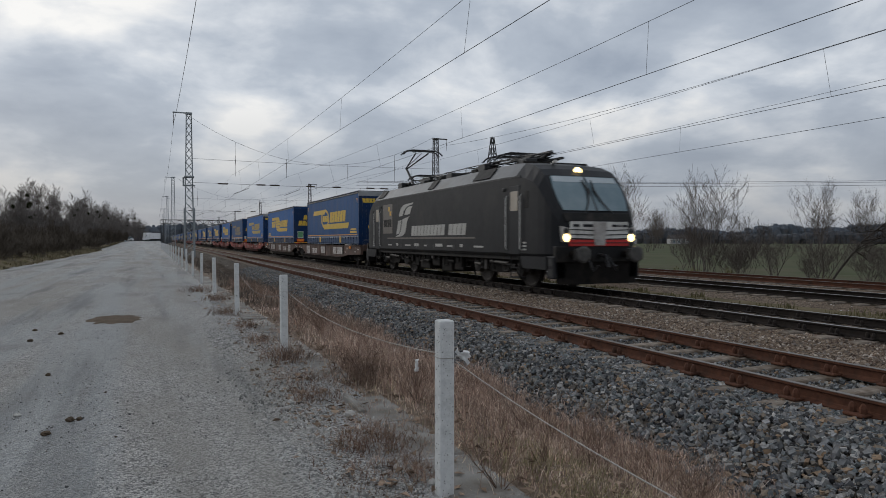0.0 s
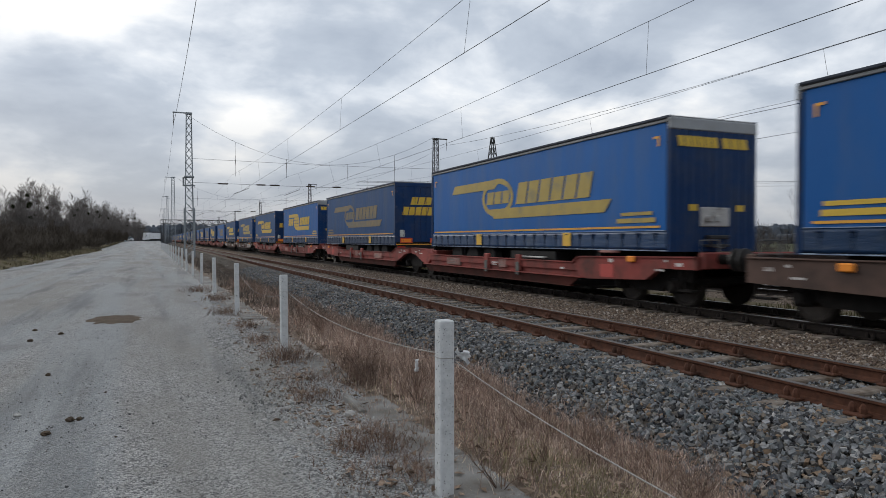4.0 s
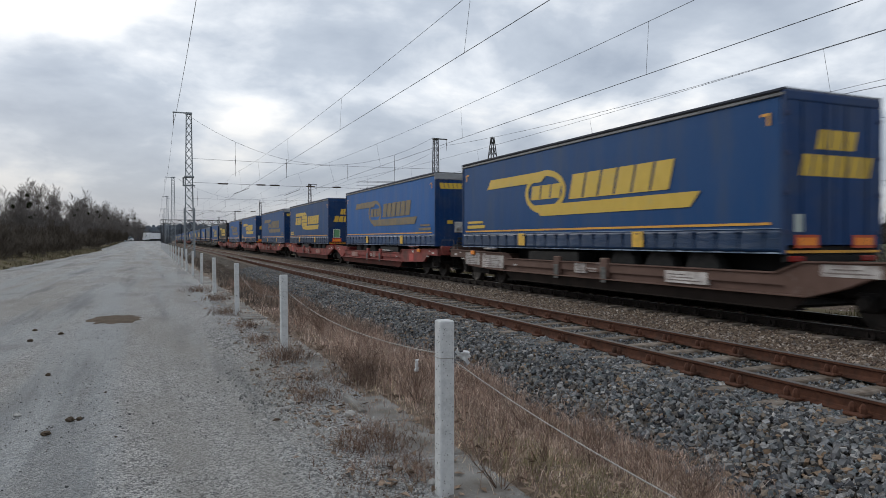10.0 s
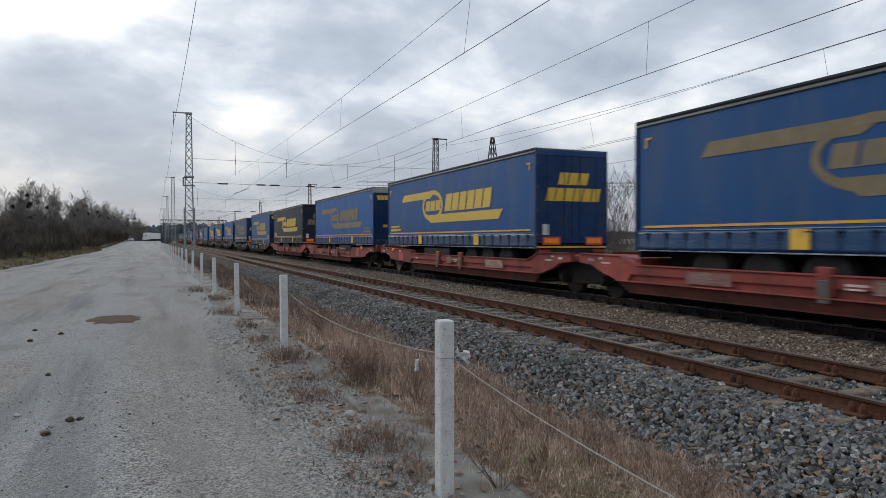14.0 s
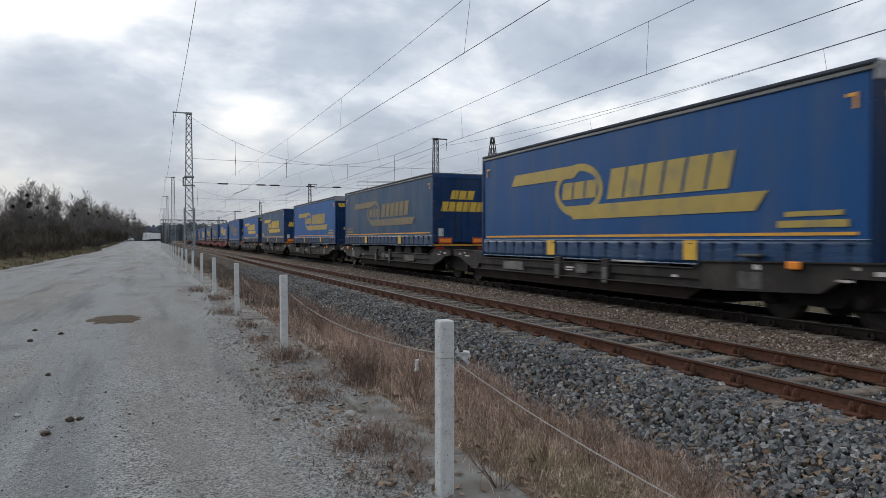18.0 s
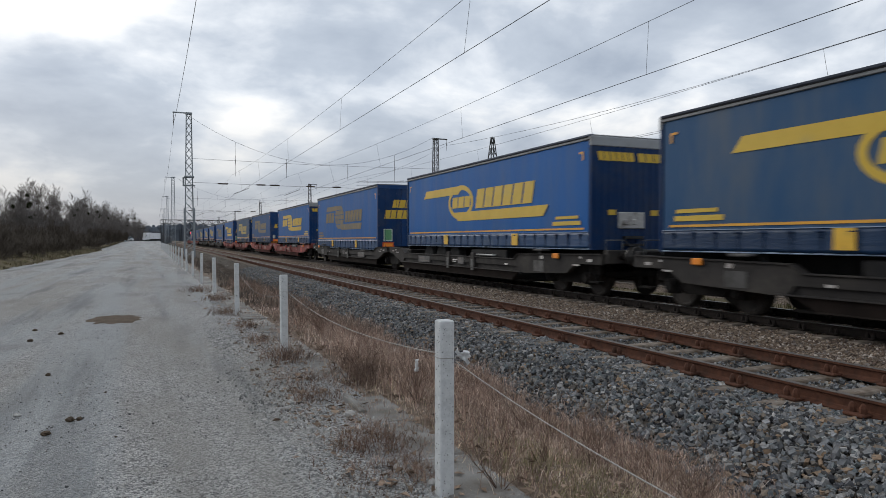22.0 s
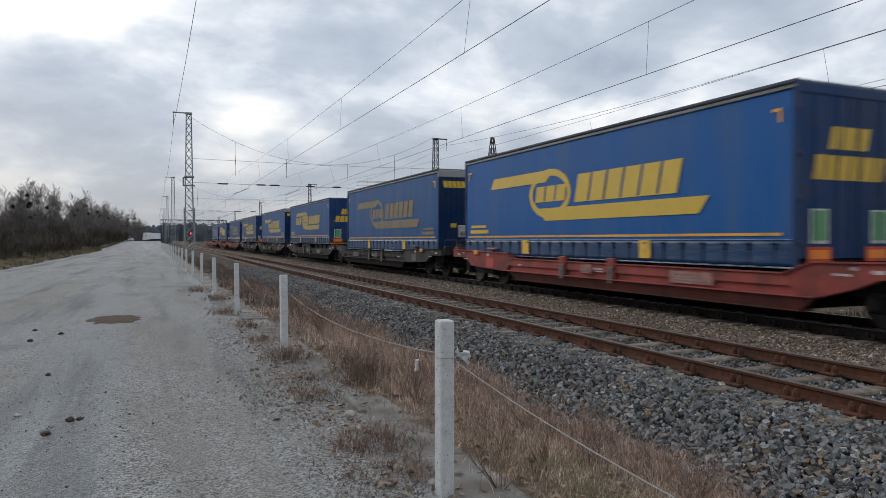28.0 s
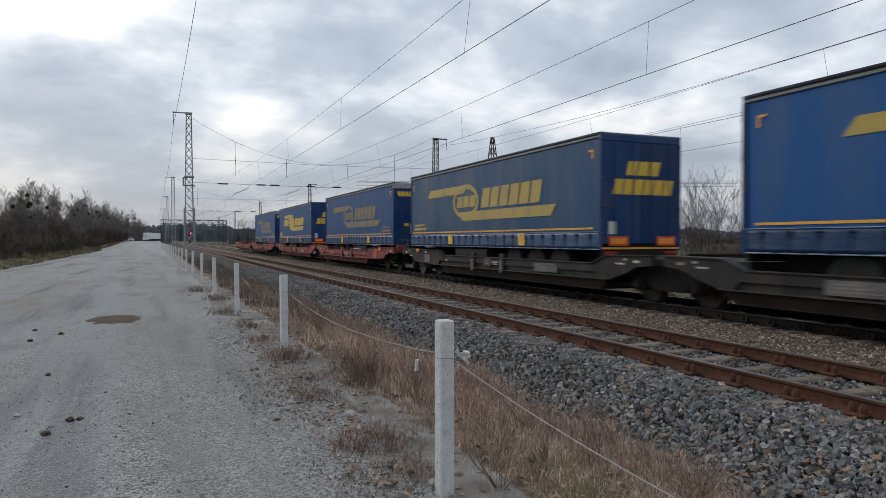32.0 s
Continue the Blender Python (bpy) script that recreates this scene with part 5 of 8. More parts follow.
# ---------------------------------------------------------------- small things in the yard and along the fence
def pothole(x, y, rx, ry):
    rr = random.Random(2)
    v, f = [(x, y, 0.014)], []
    n = 40
    for k, (w, dz) in enumerate(((0.6, 0.016), (1.0, 0.0))):
        for i in range(n):
            a = math.tau * i / n
            r = w * (1 + 0.45 * noise.noise(Vector((math.cos(a) * 2.2, math.sin(a) * 2.2, 4.0))) + 0.2 * noise.noise(Vector((math.cos(a) * 7, math.sin(a) * 7, 1.0))))
            v.append((x + rx * r * math.cos(a), y + ry * r * math.sin(a), dz))
    for i in range(n):
        j = (i + 1) % n
        f += [(0, 1 + i, 1 + j), (1 + i, 1 + n + i, 1 + n + j, 1 + j)]
    tagged(new("muddy_hollow", raw("muddy_hollow", v, f, M["mud"], True)), "dried brown muddy hollow in the gravel", "mud patch", kind="structure")


pothole(-0.75, 14.7, 0.48, 0.8)


def clod(x, y, r, seed, mat, name, label, cat):
    rr = random.Random(seed)
    g = G()
    ringz = []
    n = 9
    for j in range(5):
        a = math.pi * (j + 0.5) / 5
        for i in range(n):
            b = math.tau * i / n
            q = r * rr.uniform(0.75, 1.2)
            g.v.append((x + q * math.sin(a) * math.cos(b), y + q * math.sin(a) * math.sin(b), 0.3 * r + 0.6 * q * math.cos(a)))
    for j in range(4):
        for i in range(n):
            k = (i + 1) % n
            g.f.append((j * n + i, j * n + k, (j + 1) * n + k, (j + 1) * n + i))
    g.f += [tuple(range(n)), tuple(range(4 * n, 5 * n))[::-1]]
    tagged(new(name, g.mesh(name, mat)), label, cat, "loose lumps in the yard")


# ground places by eye along the yard: x, y, radius
for k, (x, y, r) in enumerate(((-0.82, 6.19, 0.036), (-0.69, 6.58, 0.040), (-0.62, 6.60, 0.028), (-1.78, 11.96, 0.045), (-1.45, 12.69, 0.045), (-1.15, 8.89, 0.030), (-0.48, 7.67, 0.014), (-0.30, 5.9, 0.012), (-1.91, 13.34, 0.04), (1.05, 8.3, 0.022))):
    clod(x, y, r, k, M["mud"], "earth_clod", "dark dry lump of earth on the gravel", "clod")
for k, (x, y, r) in enumerate(((1.57, 5.79, 0.055), (1.17, 6.48, 0.04), (-1.14, 6.95, 0.03), (1.5, 4.35, 0.03), (-0.04, 5.73, 0.018), (0.08, 5.29, 0.012), (-0.9, 7.8, 0.02), (1.57, 7.55, 0.045), (1.5, 8.6, 0.05), (1.86, 9.12, 0.06), (1.76, 8.88, 0.045), (1.98, 9.02, 0.05), (1.93, 9.3, 0.04), (1.62, 3.98, 0.035), (1.35, 7.9, 0.03))):
    clod(x, y, r, 20 + k, M["pale_stone"], "pale_stone", "small pale broken stone lying on the ground", "stone")


def kerb_fragment():
    """A broken length of kerb beside the slabs, its ends chipped."""
    rr = random.Random(9)
    g = G()
    n = 7
    for i in range(n):
        y = -0.27 + 0.54 * i / (n - 1)
        for x, z in ((-0.032, -0.05), (0.032, -0.05), (0.032, 0.033), (0.02, 0.046), (-0.02, 0.046), (-0.032, 0.033)):
            g.v.append((x + rr.uniform(-0.006, 0.006), y + rr.uniform(-0.012, 0.012), z + rr.uniform(-0.006, 0.006)))
    for i in range(n - 1):
        g.f += [(i * 6 + k, i * 6 + (k + 1) % 6, (i + 1) * 6 + (k + 1) % 6, (i + 1) * 6 + k) for k in range(6)]
    g.f += [tuple(range(6)), tuple(range(6 * n - 6, 6 * n))]
    ob = new("kerb_fragment", g.mesh("kerb_fragment", M["slab"]))
    ob.matrix_basis = pose(1.705, 6.16, -0.006, 3, 8, 2)
    tagged(ob, "broken pale length of concrete kerb beside the slabs", "kerb")


kerb_fragment()


def leaves():
    """Fallen leaves, curled, as one mesh."""
    rg = random.Random(5)
    v, f = [], []
    for k in range(3400):
        y = 1.6 + 22 * rg.random() ** 1.8
        x = fence_x(y) + rg.choice((rg.gauss(0.9, 0.45), rg.gauss(-0.2, 0.2), rg.gauss(0.58, 0.12), rg.gauss(2.65, 0.16)))
        z = max(profile(x), -0.4) + 0.015 + (0.06 * rg.random() if x > 2.3 else 0.01)
        a = rg.uniform(0, math.tau)
        s = rg.uniform(0.014, 0.046)
        c, d = math.cos(a) * s, math.sin(a) * s
        t = rg.uniform(-0.6, 0.9) * s
        b = len(v)
        v += [(x - c, y - d, z), (x - d * 0.6, y + c * 0.6, z + t), (x + c, y + d, z + 0.2 * s), (x + d * 0.6, y - c * 0.6, z + abs(t) * 0.8)]
        f += [(b, b + 1, b + 2), (b, b + 2, b + 3)]
    tagged(new("fallen_leaves", raw("fallen_leaves", v, f, M["leaf"])), "curled brown fallen leaves along the fence", "leaves", kind="stuff")


leaves()


def weed(x, y, h, stems, seed, label):
    rr = random.Random(seed)
    g = G()
    base = Vector((0, 0, -0.03))
    for k in range(stems):
        d = Vector((rr.uniform(-0.7, 0.7), rr.uniform(-0.7, 0.7), 1)).normalized()
        branch(g, rr, base, d, h * rr.uniform(0.6, 1.0), 0.0035, 1, (0, 5, 2), 0.05, 0.0012)
    ob = thing("weed_bush", pose(x, y, profile(x)), label, "weed", "dry weeds by the fence")
    part("stem_tangle", raw("stem_tangle", g.v, g.f, M["weed_brown"]), None, ob)


weed(1.98, 3.72, 0.34, 9, 1, "leafless reddish weed growing from a slab joint")
for k in range(46):
    rr = random.Random(100 + k)
    y = 3.6 + 20 * rr.random() ** 1.3
    weed(fence_x(y) + rr.uniform(0.75, 2.3), y, rr.uniform(0.14, 0.42), rr.randint(6, 12), 200 + k, "dead brown weed with thin bare stems")


def rag(x, y, z, seed, label, swing=0):
    """A scrap of cloth tied to the rope, in a few crumpled folds."""
    rr = random.Random(seed)
    v, f = [], []
    nx, nz = 5, 7
    for j in range(nz):
        w = (0.022, 0.008, 0.012, 0.018, 0.026, 0.033, 0.024)[j]
        for i in range(nx):
            u = i / (nx - 1) - 0.5
            v.append((1.35 * (u * 2 * w + rr.uniform(-0.006, 0.006)), 0.014 * math.sin(i * 2.4 + j) + rr.uniform(-0.006, 0.006), -0.02 * j + rr.uniform(-0.008, 0.008)))
    for j in range(nz - 1):
        for i in range(nx - 1):
            f.append((j * nx + i, j * nx + i + 1, (j + 1) * nx + i + 1, (j + 1) * nx + i))
    ob = new("rag", raw("rag", v, f, M["rag"], True))
    ob.matrix_basis = pose(x, y, z, 0, swing, seed * 40 if not swing else 20)
    sol = ob.modifiers.new("thickness", "SOLIDIFY")
    sol.thickness = 0.003
    tagged(ob, label, "rag", "scraps of cloth by the fence")


weed(2.32, 6.08, 0.52, 9, 71, "dead brown weed that has caught a white rag")
rag(2.30, 6.06, 0.41, 1, "crumpled white scrap of cloth caught on a dead weed")
rag(1.695, 3.78, 0.86, 3, "white scrap of cloth knotted at the post", swing=-72)

# an old iron stake in the verge
tagged(new("iron_stake", G().box(3.55, 3.6, 8.55, 8.6, -0.5, 0.28, 0.01).mesh("iron_stake", M["rail_dark"])), "dark iron stake standing in the verge", "stake")


# ---------------------------------------------------------------- parked vehicles at the yard's far end
def car_wheel(parent, x, y, r):
    w = part("wheel", G().lathe([(-0.1, r * 0.6), (-0.1, r * 0.95), (-0.06, r), (0.06, r), (0.1, r * 0.95), (0.1, r * 0.6)], (x, y, r), "x", 16), M["tyre"], parent, "black tyre")
    part("rim", G().lathe([(-0.105, r * 0.55), (0.105, r * 0.55)], (x, y, r), "x", 12), M["rim"], w, "grey rim")


def parked_car(x, y, turn, paint, label):
    ca = thing("car", pose(x, y, rise(x, y), 0, 0, turn), label, "car", "parked vehicles")
    part("body", G().prism([(-2.1, 0.3), (2.1, 0.3), (2.15, 0.75), (1.2, 0.9), (-1.9, 0.95), (-2.15, 0.8)], -0.85, 0.85, "x"), paint, ca)
    cb = part("cabin", G().prism([(-1.85, 0.93), (0.95, 0.9), (0.3, 1.42), (-1.4, 1.45)], -0.74, 0.74, "x"), M["loco_glass"], ca, "car windows")
    part("roof", G().prism([(-1.42, 1.44), (0.32, 1.41), (0.2, 1.48), (-1.3, 1.5)], -0.72, 0.72, "x"), paint, ca)
    for sx in (-0.8, 0.8):
        for sy in (-1.3, 1.3):
            car_wheel(ca, sx, sy, 0.31)


def parked_van(x, y, turn, length, h, label):
    va = thing("box_van", pose(x, y, rise(x, y), 0, 0, turn), label, "van", "parked vehicles")
    part("box", G().box(-1.05, 1.05, -length / 2, length / 2 - 1.7, 0.75, h, 0.06), M["van_white"], va, "white load box")
    cb = part("cab", G().prism([(length / 2 - 1.65, 0.45), (length / 2, 0.45), (length / 2 + 0.05, 1.2), (length / 2 - 0.5, 1.35), (length / 2 - 1.0, 2.2), (length / 2 - 1.65, 2.3)], -1.0, 1.0, "x"), M["van_white"], va, "white cab")
    part("windscreen", G().prism([(length / 2 - 0.47, 1.38), (length / 2 - 0.94, 2.15), (length / 2 - 0.9, 2.17), (length / 2 - 0.43, 1.40)], -0.88, 0.88, "x"), M["loco_glass"], cb, "cab windscreen")
    part("chassis", G().box(-0.8, 0.8, -length / 2 + 0.1, length / 2 - 0.3, 0.4, 0.75, 0.03), M["under"], va)
    for sx in (-0.9, 0.9):
        for sy in (-length / 2 + 1.2, length / 2 - 1.0):
            car_wheel(va, sx, sy, 0.36)


parked_car(-10.4, 236, 70, M["van_white"], "small white car parked at the yard's far end")
parked_car(-9.0, 243, 110, M["van_white"], "pale hatchback parked beside the bushes")
parked_van(-2.7, 250, 12, 5.6, 2.9, "white box van parked at the yard's far end")
parked_van(-1.2, 244, 95, 5.0, 2.7, "white delivery van parked by the fence")


# ---------------------------------------------------------------- far houses across the meadow
def far_house(x, y, w, d, h, roof, turn, label):
    ho = thing("house", pose(x, y, -1.2, 0, 0, turn), label, "house", "far houses")
    wl = part("wall", G().box(-w / 2, w / 2, -d / 2, d / 2, 0, h, 0.05), M["render_wall"], ho, "pale rendered wall")
    part("roof", G().prism([(-d / 2 - 0.4, h), (d / 2 + 0.4, h), (0, h + roof)], -w / 2 - 0.4, w / 2 + 0.4, "x"), M["roof_tile"], ho, "dark pitched roof")
    for k in range(int(w / 3)):
        wi = part("window", G().box(-w / 2 + 1.2 + 3 * k, -w / 2 + 2.4 + 3 * k, -d / 2 - 0.06, -d / 2, 1.0, 2.3), M["loco_glass"], ho, "dark window")


for x, y, w, t in ((270, 345, 14, -30), (300, 330, 12, -25), (410, 340, 16, -40), (330, 206, 12, -55)):
    far_house(x, y, w, 9, 3.4, 2.6, t, "low pale house far across the meadow")


# ---------------------------------------------------------------- train: how far it has run, in metres, after t seconds
def run(t):
    w = t / 32.0
    return 15.201 * t - 13.64 * w * (1 - w) + 7.61 * w * (1 - w) * (1 - 2 * w)


MOVERS = []     # (thing, start along the track)
WHEELS = []     # (wheelset, place in its thing, radius)
LINE = TRACKS[1]
LEN = 13.62     # a trailer
CACHE = {}


def cached(key, build, material, smooth=False):
    k = (key, material.name)
    if k not in CACHE:
        CACHE[k] = build().mesh(key, material, smooth)
    return CACHE[k]


def slanted(u0, u1, z0, z1, lean_l, lean_r):
    """A bar whose ends lean."""
    return [(u0, z0), (u1, z0), (u1 + lean_r, z1), (u0 + lean_l, z1)]


def word(u0, u1, z0, z1, count, lean=0.12, gap=0.3):
    """A row of plain slanted blocks on one thin foot line, as one outline."""
    w = (u1 - u0) / count
    foot = z0 + 0.02
    out = [(u0, z0), (u0 + w * (count - gap), z0)]
    for i in reversed(range(count)):
        a, b = u0 + w * i, u0 + w * (i + 1 - gap)
        k = lean * (foot - z0) / (z1 - z0)
        out += [(b + k, foot), (b + lean, z1), (a + lean, z1), (a + k, foot)]
    return [out[:2] + out[2:]]


def bands(cu, cz, ru, rz, n, gap=0.03):
    """An oval with thin level slots cut in from either side in turn, as one outline."""
    def half(z):
        return ru * math.sqrt(max(0.0, 1 - ((z - cz) / rz) ** 2))
    right, left = [], []
    steps = 6
    for i in range(n):
        za, zb = cz - rz + 2 * rz * i / n, cz - rz + 2 * rz * (i + 1) / n
        for k in range(steps + 1):
            z = za + gap / 2 + (zb - za - gap) * k / steps
            right.append((cu + half(z), z))
            left.append((cu - half(z), z))
        if i < n - 1:
            h = half(zb)
            if i % 2:
                right += [(cu - h * 0.95, zb - gap / 2), (cu - h * 0.95, zb + gap / 2)]
            else:
                left += [(cu + h * 0.95, zb - gap / 2), (cu + h * 0.95, zb + gap / 2)]
    return [right + left[::-1]]


def emblem_new():
    return {"upper_bar": [slanted(-4.22, -1.6, 3.25, 3.51, 0.2, 0.35)], "short_word": word(-4.33, -2.2, 2.61, 3.16, 3, 0.16, 0.13), "oval": bands(-0.86, 2.87, 1.06, 0.64, 5),
            "long_word": word(0.39, 3.95, 2.58, 3.15, 6, 0.16, 0.13), "lower_bar": [slanted(-0.43, 3.75, 2.19, 2.49, -0.25, 0.2)]}


def emblem_old():
    return {"upper_bar": [slanted(-4.8, -1.4, 3.12, 3.42, 0.25, 0.5)], "short_word": word(-1.95, -0.35, 2.62, 3.02, 3, 0.08, 0.14), "oval": [],
            "long_word": word(0.05, 3.95, 2.55, 3.2, 6, 0.18, 0.13), "lower_bar": [slanted(-1.4, 4.5, 2.14, 2.46, -0.4, 0.3)]}


EMBLEMS = {"new": emblem_new(), "old": emblem_old()}


def on_side(polys, side, out=1.262, t=0.004):
    """Flat shapes on a trailer's flank. side -1 or 1; u runs to the right of who faces it."""
    g = G()
    if not polys:
        # an oval outline, as one closed band
        n = 28
        for x in (side * out, side * (out + t)):
            for i in range(n):
                c, s = math.cos(math.tau * i / n), math.sin(math.tau * i / n)
                for w in (0.0, 0.17):
                    g.v.append((x, LEN / 2 + side * (-1.2 + (1.08 - w) * c), 2.82 + (0.62 - w) * s))
        for i in range(n):
            a, b = 2 * i, 2 * ((i + 1) % n)
            k = 2 * n
            g.f += [(a, a + 1, b + 1, b), (a + k, a + 1 + k, b + 1 + k, b + k), (a, b, b + k, a + k), (a + 1, b + 1, b + 1 + k, a + 1 + k)]
    for poly in polys:
        g.prism([(LEN / 2 + side * u, z) for u, z in poly], side * out, side * (out + t), "x")
    return g


def on_end(polys, y, out, t=0.005):
    """Flat shapes on the face at y that looks towards out (-1 or 1); u runs to the right of who faces it."""
    g = G()
    for poly in polys:
        g.prism([(-out * u * -1.0 if out < 0 else -u, z) for u, z in poly], y + out * 0.002, y + out * (0.002 + t), "y")
    return g


def rect(u0, u1, z0, z1):
    return [(u0, z0), (u1, z0), (u1, z1), (u0, z1)]


def wheel_profile(r, w):
    return [(0, r * 0.35), (0.01, r * 0.55), (0.0, r * 0.62), (0.0, r * 0.95), (0.03, r), (w - 0.03, r), (w, r * 0.93), (w, r * 0.3)]


def trailer(front_doors, cloth, paint, style, m, label, seed, signs, dark=False, mega=False):
    """A curtain-sided semi-trailer: flanks of cloth, a headboard, doors, roof, chassis and wheels. Its headboard stands at y = 0, its doors at LEN."""
    tr = thing("semi_trailer", m, label, "semi-trailer", "trailers of the train")
    rr = random.Random(seed)
    navy = M["navy_dark"] if dark else M["navy"]
    for side in (-1, 1):
        def curtain():
            g = G()
            n = 46
            y0, y1 = 0.12, LEN - 0.12
            zs = (1.25, 1.36, 1.72, 2.5, 3.3, 4.05)
            for i in range(n + 1):
                y = y0 + (y1 - y0) * i / n
                for j, z in enumerate(zs):
                    b = (0.010 * math.sin(i * 2.1 + j) - (0.02 if j == 1 else 0.0)) * (1 if j < 3 else 0.3) + 0.012 * math.sin(math.pi * i / n) * math.sin(math.pi * j / 5)
                    g.v.append((side * (1.25 + b - 0.012), y, z))
            w = len(zs)
            for i in range(n):
                for j in range(w - 1):
                    g.f.append((i * w + j, (i + 1) * w + j, (i + 1) * w + j + 1, i * w + j + 1))
            return g
        cu = part("curtain", cached("curtain_%d" % side, curtain, cloth, True), None, tr, "taut tarpaulin side curtain")
        part("stripe", cached("stripe_%d" % side, lambda: on_side([rect(-6.5, 6.5, 1.725, 1.775)], side, 1.256), M["orange_line"]), None, cu, "thin orange-yellow stripe")

        def skirt():
            """The loose lower edge of the curtain, drawn in at every strap, its hem waving between."""
            g = G()
            n, rows = 22 * 4, (1.248, 1.30, 1.45, 1.58, 1.655)
            for i in range(n + 1):
                y = 0.45 + (LEN - 0.9) * i / n
                y = 0.11 if i == 0 else (LEN - 0.11 if i == n else y)
                out = abs(math.sin(math.pi * i / 4)) * (0.7 + 0.5 * math.sin(i * 1.7))
                for j, z in enumerate(rows):
                    k = (0.030, 0.022, 0.012, 0.016, 0.004)[j]
                    g.v.append((side * (1.256 + k * out), y, z - (0.022 * out if j == 0 else 0.0)))
                for z in (1.248, 1.655):
                    g.v.append((side * 1.236, y, z))
            w = len(rows) + 2
            for i in range(n):
                a, b = i * w, (i + 1) * w
                g.f += [(a + j, b + j, b + j + 1, a + j + 1) for j in range(4)]
                g.f += [(a + 5, b + 5, b + 6, a + 6), (a, a + 5, b + 5, b), (a + 4, b + 4, b + 6, a + 6)]
            return g

        def strap(y):
            g = G().box(min(side * 1.25, side * 1.268), max(side * 1.25, side * 1.268), y - 0.016, y + 0.016, 1.2, 1.6)
            g.box(min(side * 1.25, side * 1.30), max(side * 1.25, side * 1.30), y - 0.075, y + 0.055, 1.575, 1.615, 0.01)
            return g.box(min(side * 1.25, side * 1.287), max(side * 1.25, side * 1.287), y - 0.03, y + 0.03, 1.49, 1.58, 0.01)
        seen = side == (1 if front_doors else -1)
        part("skirt", cached("skirt_%d_%d" % (side, dark), skirt, M["skirt_night" if dark else "skirt"], True), None, cu, "glossy dark-blue lower edge of the curtain")
        places = [0.45 + (LEN - 0.9) * i / 22 for i in range(23)]
        if seen:
            me = cached("strap_%d" % side, lambda: strap(0.0), M["strap"])
            for y in places:
                part("strap", me, None, tr, m=pose(0, y, 0))
        else:
            def webbing():
                g = G()
                for y in places:
                    q = strap(y)
                    g.add(q.v, q.f)
                return g
            tagged(part("strap_webbing", cached("webbing_%d" % side, webbing, M["strap"]), None, tr, "dark tension straps with buckles"), kind="stuff")
        part("hem", cached("hem_%d" % side, lambda: G().box(min(side * 1.22, side * 1.262), max(side * 1.22, side * 1.262), 0.1, LEN - 0.1, 1.205, 1.232, 0.005), M["hem_line"]), None, tr, "dull metal edge under the curtain")
        part("welt", cached("welt_%d" % side, lambda: G().box(min(side * 1.255, side * 1.274), max(side * 1.255, side * 1.274), 0.12, LEN - 0.12, 1.655, 1.669), M["hem_line"]), None, cu, "thin pale welt above the straps")
        for u in (-2.45, 2.9):
            part("marker_plate", cached("marker_%d_%d" % (side, u), lambda: on_side([rect(u - 0.19, u + 0.19, 1.29, 1.65)], side, 1.292, 0.006), M["marker"]), None, tr, "amber-yellow hanging plate")
        part("roof_rail", cached("roof_rail_%d" % side, lambda: G().box(min(side * 1.18, side * 1.275), max(side * 1.18, side * 1.275), 0.0, LEN, 4.015, 4.078, 0.012), M["roof_rail"]), None, tr, "grey roof-edge rail")
        part("roof_edge", cached("roof_edge_%d" % side, lambda: G().box(min(side * 1.19, side * 1.28), max(side * 1.19, side * 1.28), 0.0, LEN, 4.10, 4.16, 0.015), M["roof_dark"]), None, tr, "blue-grey folded edge of the roof cloth")
        part("roof_seam", cached("roof_seam_%d" % side, lambda: G().box(min(side * 1.19, side * 1.262), max(side * 1.19, side * 1.262), 0.01, LEN - 0.01, 4.076, 4.102), M["under"]), None, tr, "dark gap below the roof cloth")
        if side != (1 if front_doors else -1):
            continue
        for k, (name, polys) in enumerate(EMBLEMS[style].items()):
            part(name, cached("%s_%s_%d" % (name, style, side), lambda: on_side(polys, side, 1.2535 + 0.0015 * k), paint), None, tr, "plain yellow painted shape")
        bars = [rect(-6.3, -5.15, 2.02, 2.10), rect(-6.35, -5.0, 1.85, 1.96)] if front_doors else [rect(5.15, 6.25, 2.02, 2.10), rect(5.0, 6.35, 1.85, 1.96)]
        part("notice_block", cached("notice_%d_%d" % (side, front_doors), lambda: on_side(bars, side, 1.2545), paint), None, tr, "yellow notice as plain bars")
        for u in (-6.45, 6.45):
            part("corner_mark", cached("corner_%d_%d" % (side, u), lambda: on_side([[(u - 0.03, 3.52), (u + 0.03, 3.52), (u + 0.03, 3.70), (u + 0.03 + 0.14 * (u < 0), 3.70), (u + 0.03 + 0.14 * (u < 0), 3.75), (u - 0.03 - 0.14 * (u > 0), 3.75), (u - 0.03 - 0.14 * (u > 0), 3.70), (u - 0.03, 3.70)]], side, 1.2545), M["orange_line"]), None, tr, "yellow corner mark")
    part("roof", cached("roof", lambda: G().box(-1.24, 1.24, 0.02, LEN - 0.02, 4.1, 4.16, 0.02), M["roof_sheet"]), None, tr, "pale roof tarpaulin")
    part("floor", cached("floor", lambda: G().box(-1.2, 1.2, 0.05, LEN - 0.05, 1.2, 1.34), M["under"]), None, tr)

    # headboard
    def head():
        line = [(-1.255, 0.07), (-1.255, 0.0)]
        for i in range(11):
            x = -1.1 + 0.22 * i
            line += [(x - 0.05, 0.0), (x - 0.04, -0.018), (x + 0.04, -0.018), (x + 0.05, 0.0)]
        line += [(1.255, 0.0), (1.255, 0.07)]
        return G().prism(line, 1.2, 3.98, "z")
    hb = part("headboard", cached("headboard", head, navy), None, tr, "deep-blue ribbed headboard")
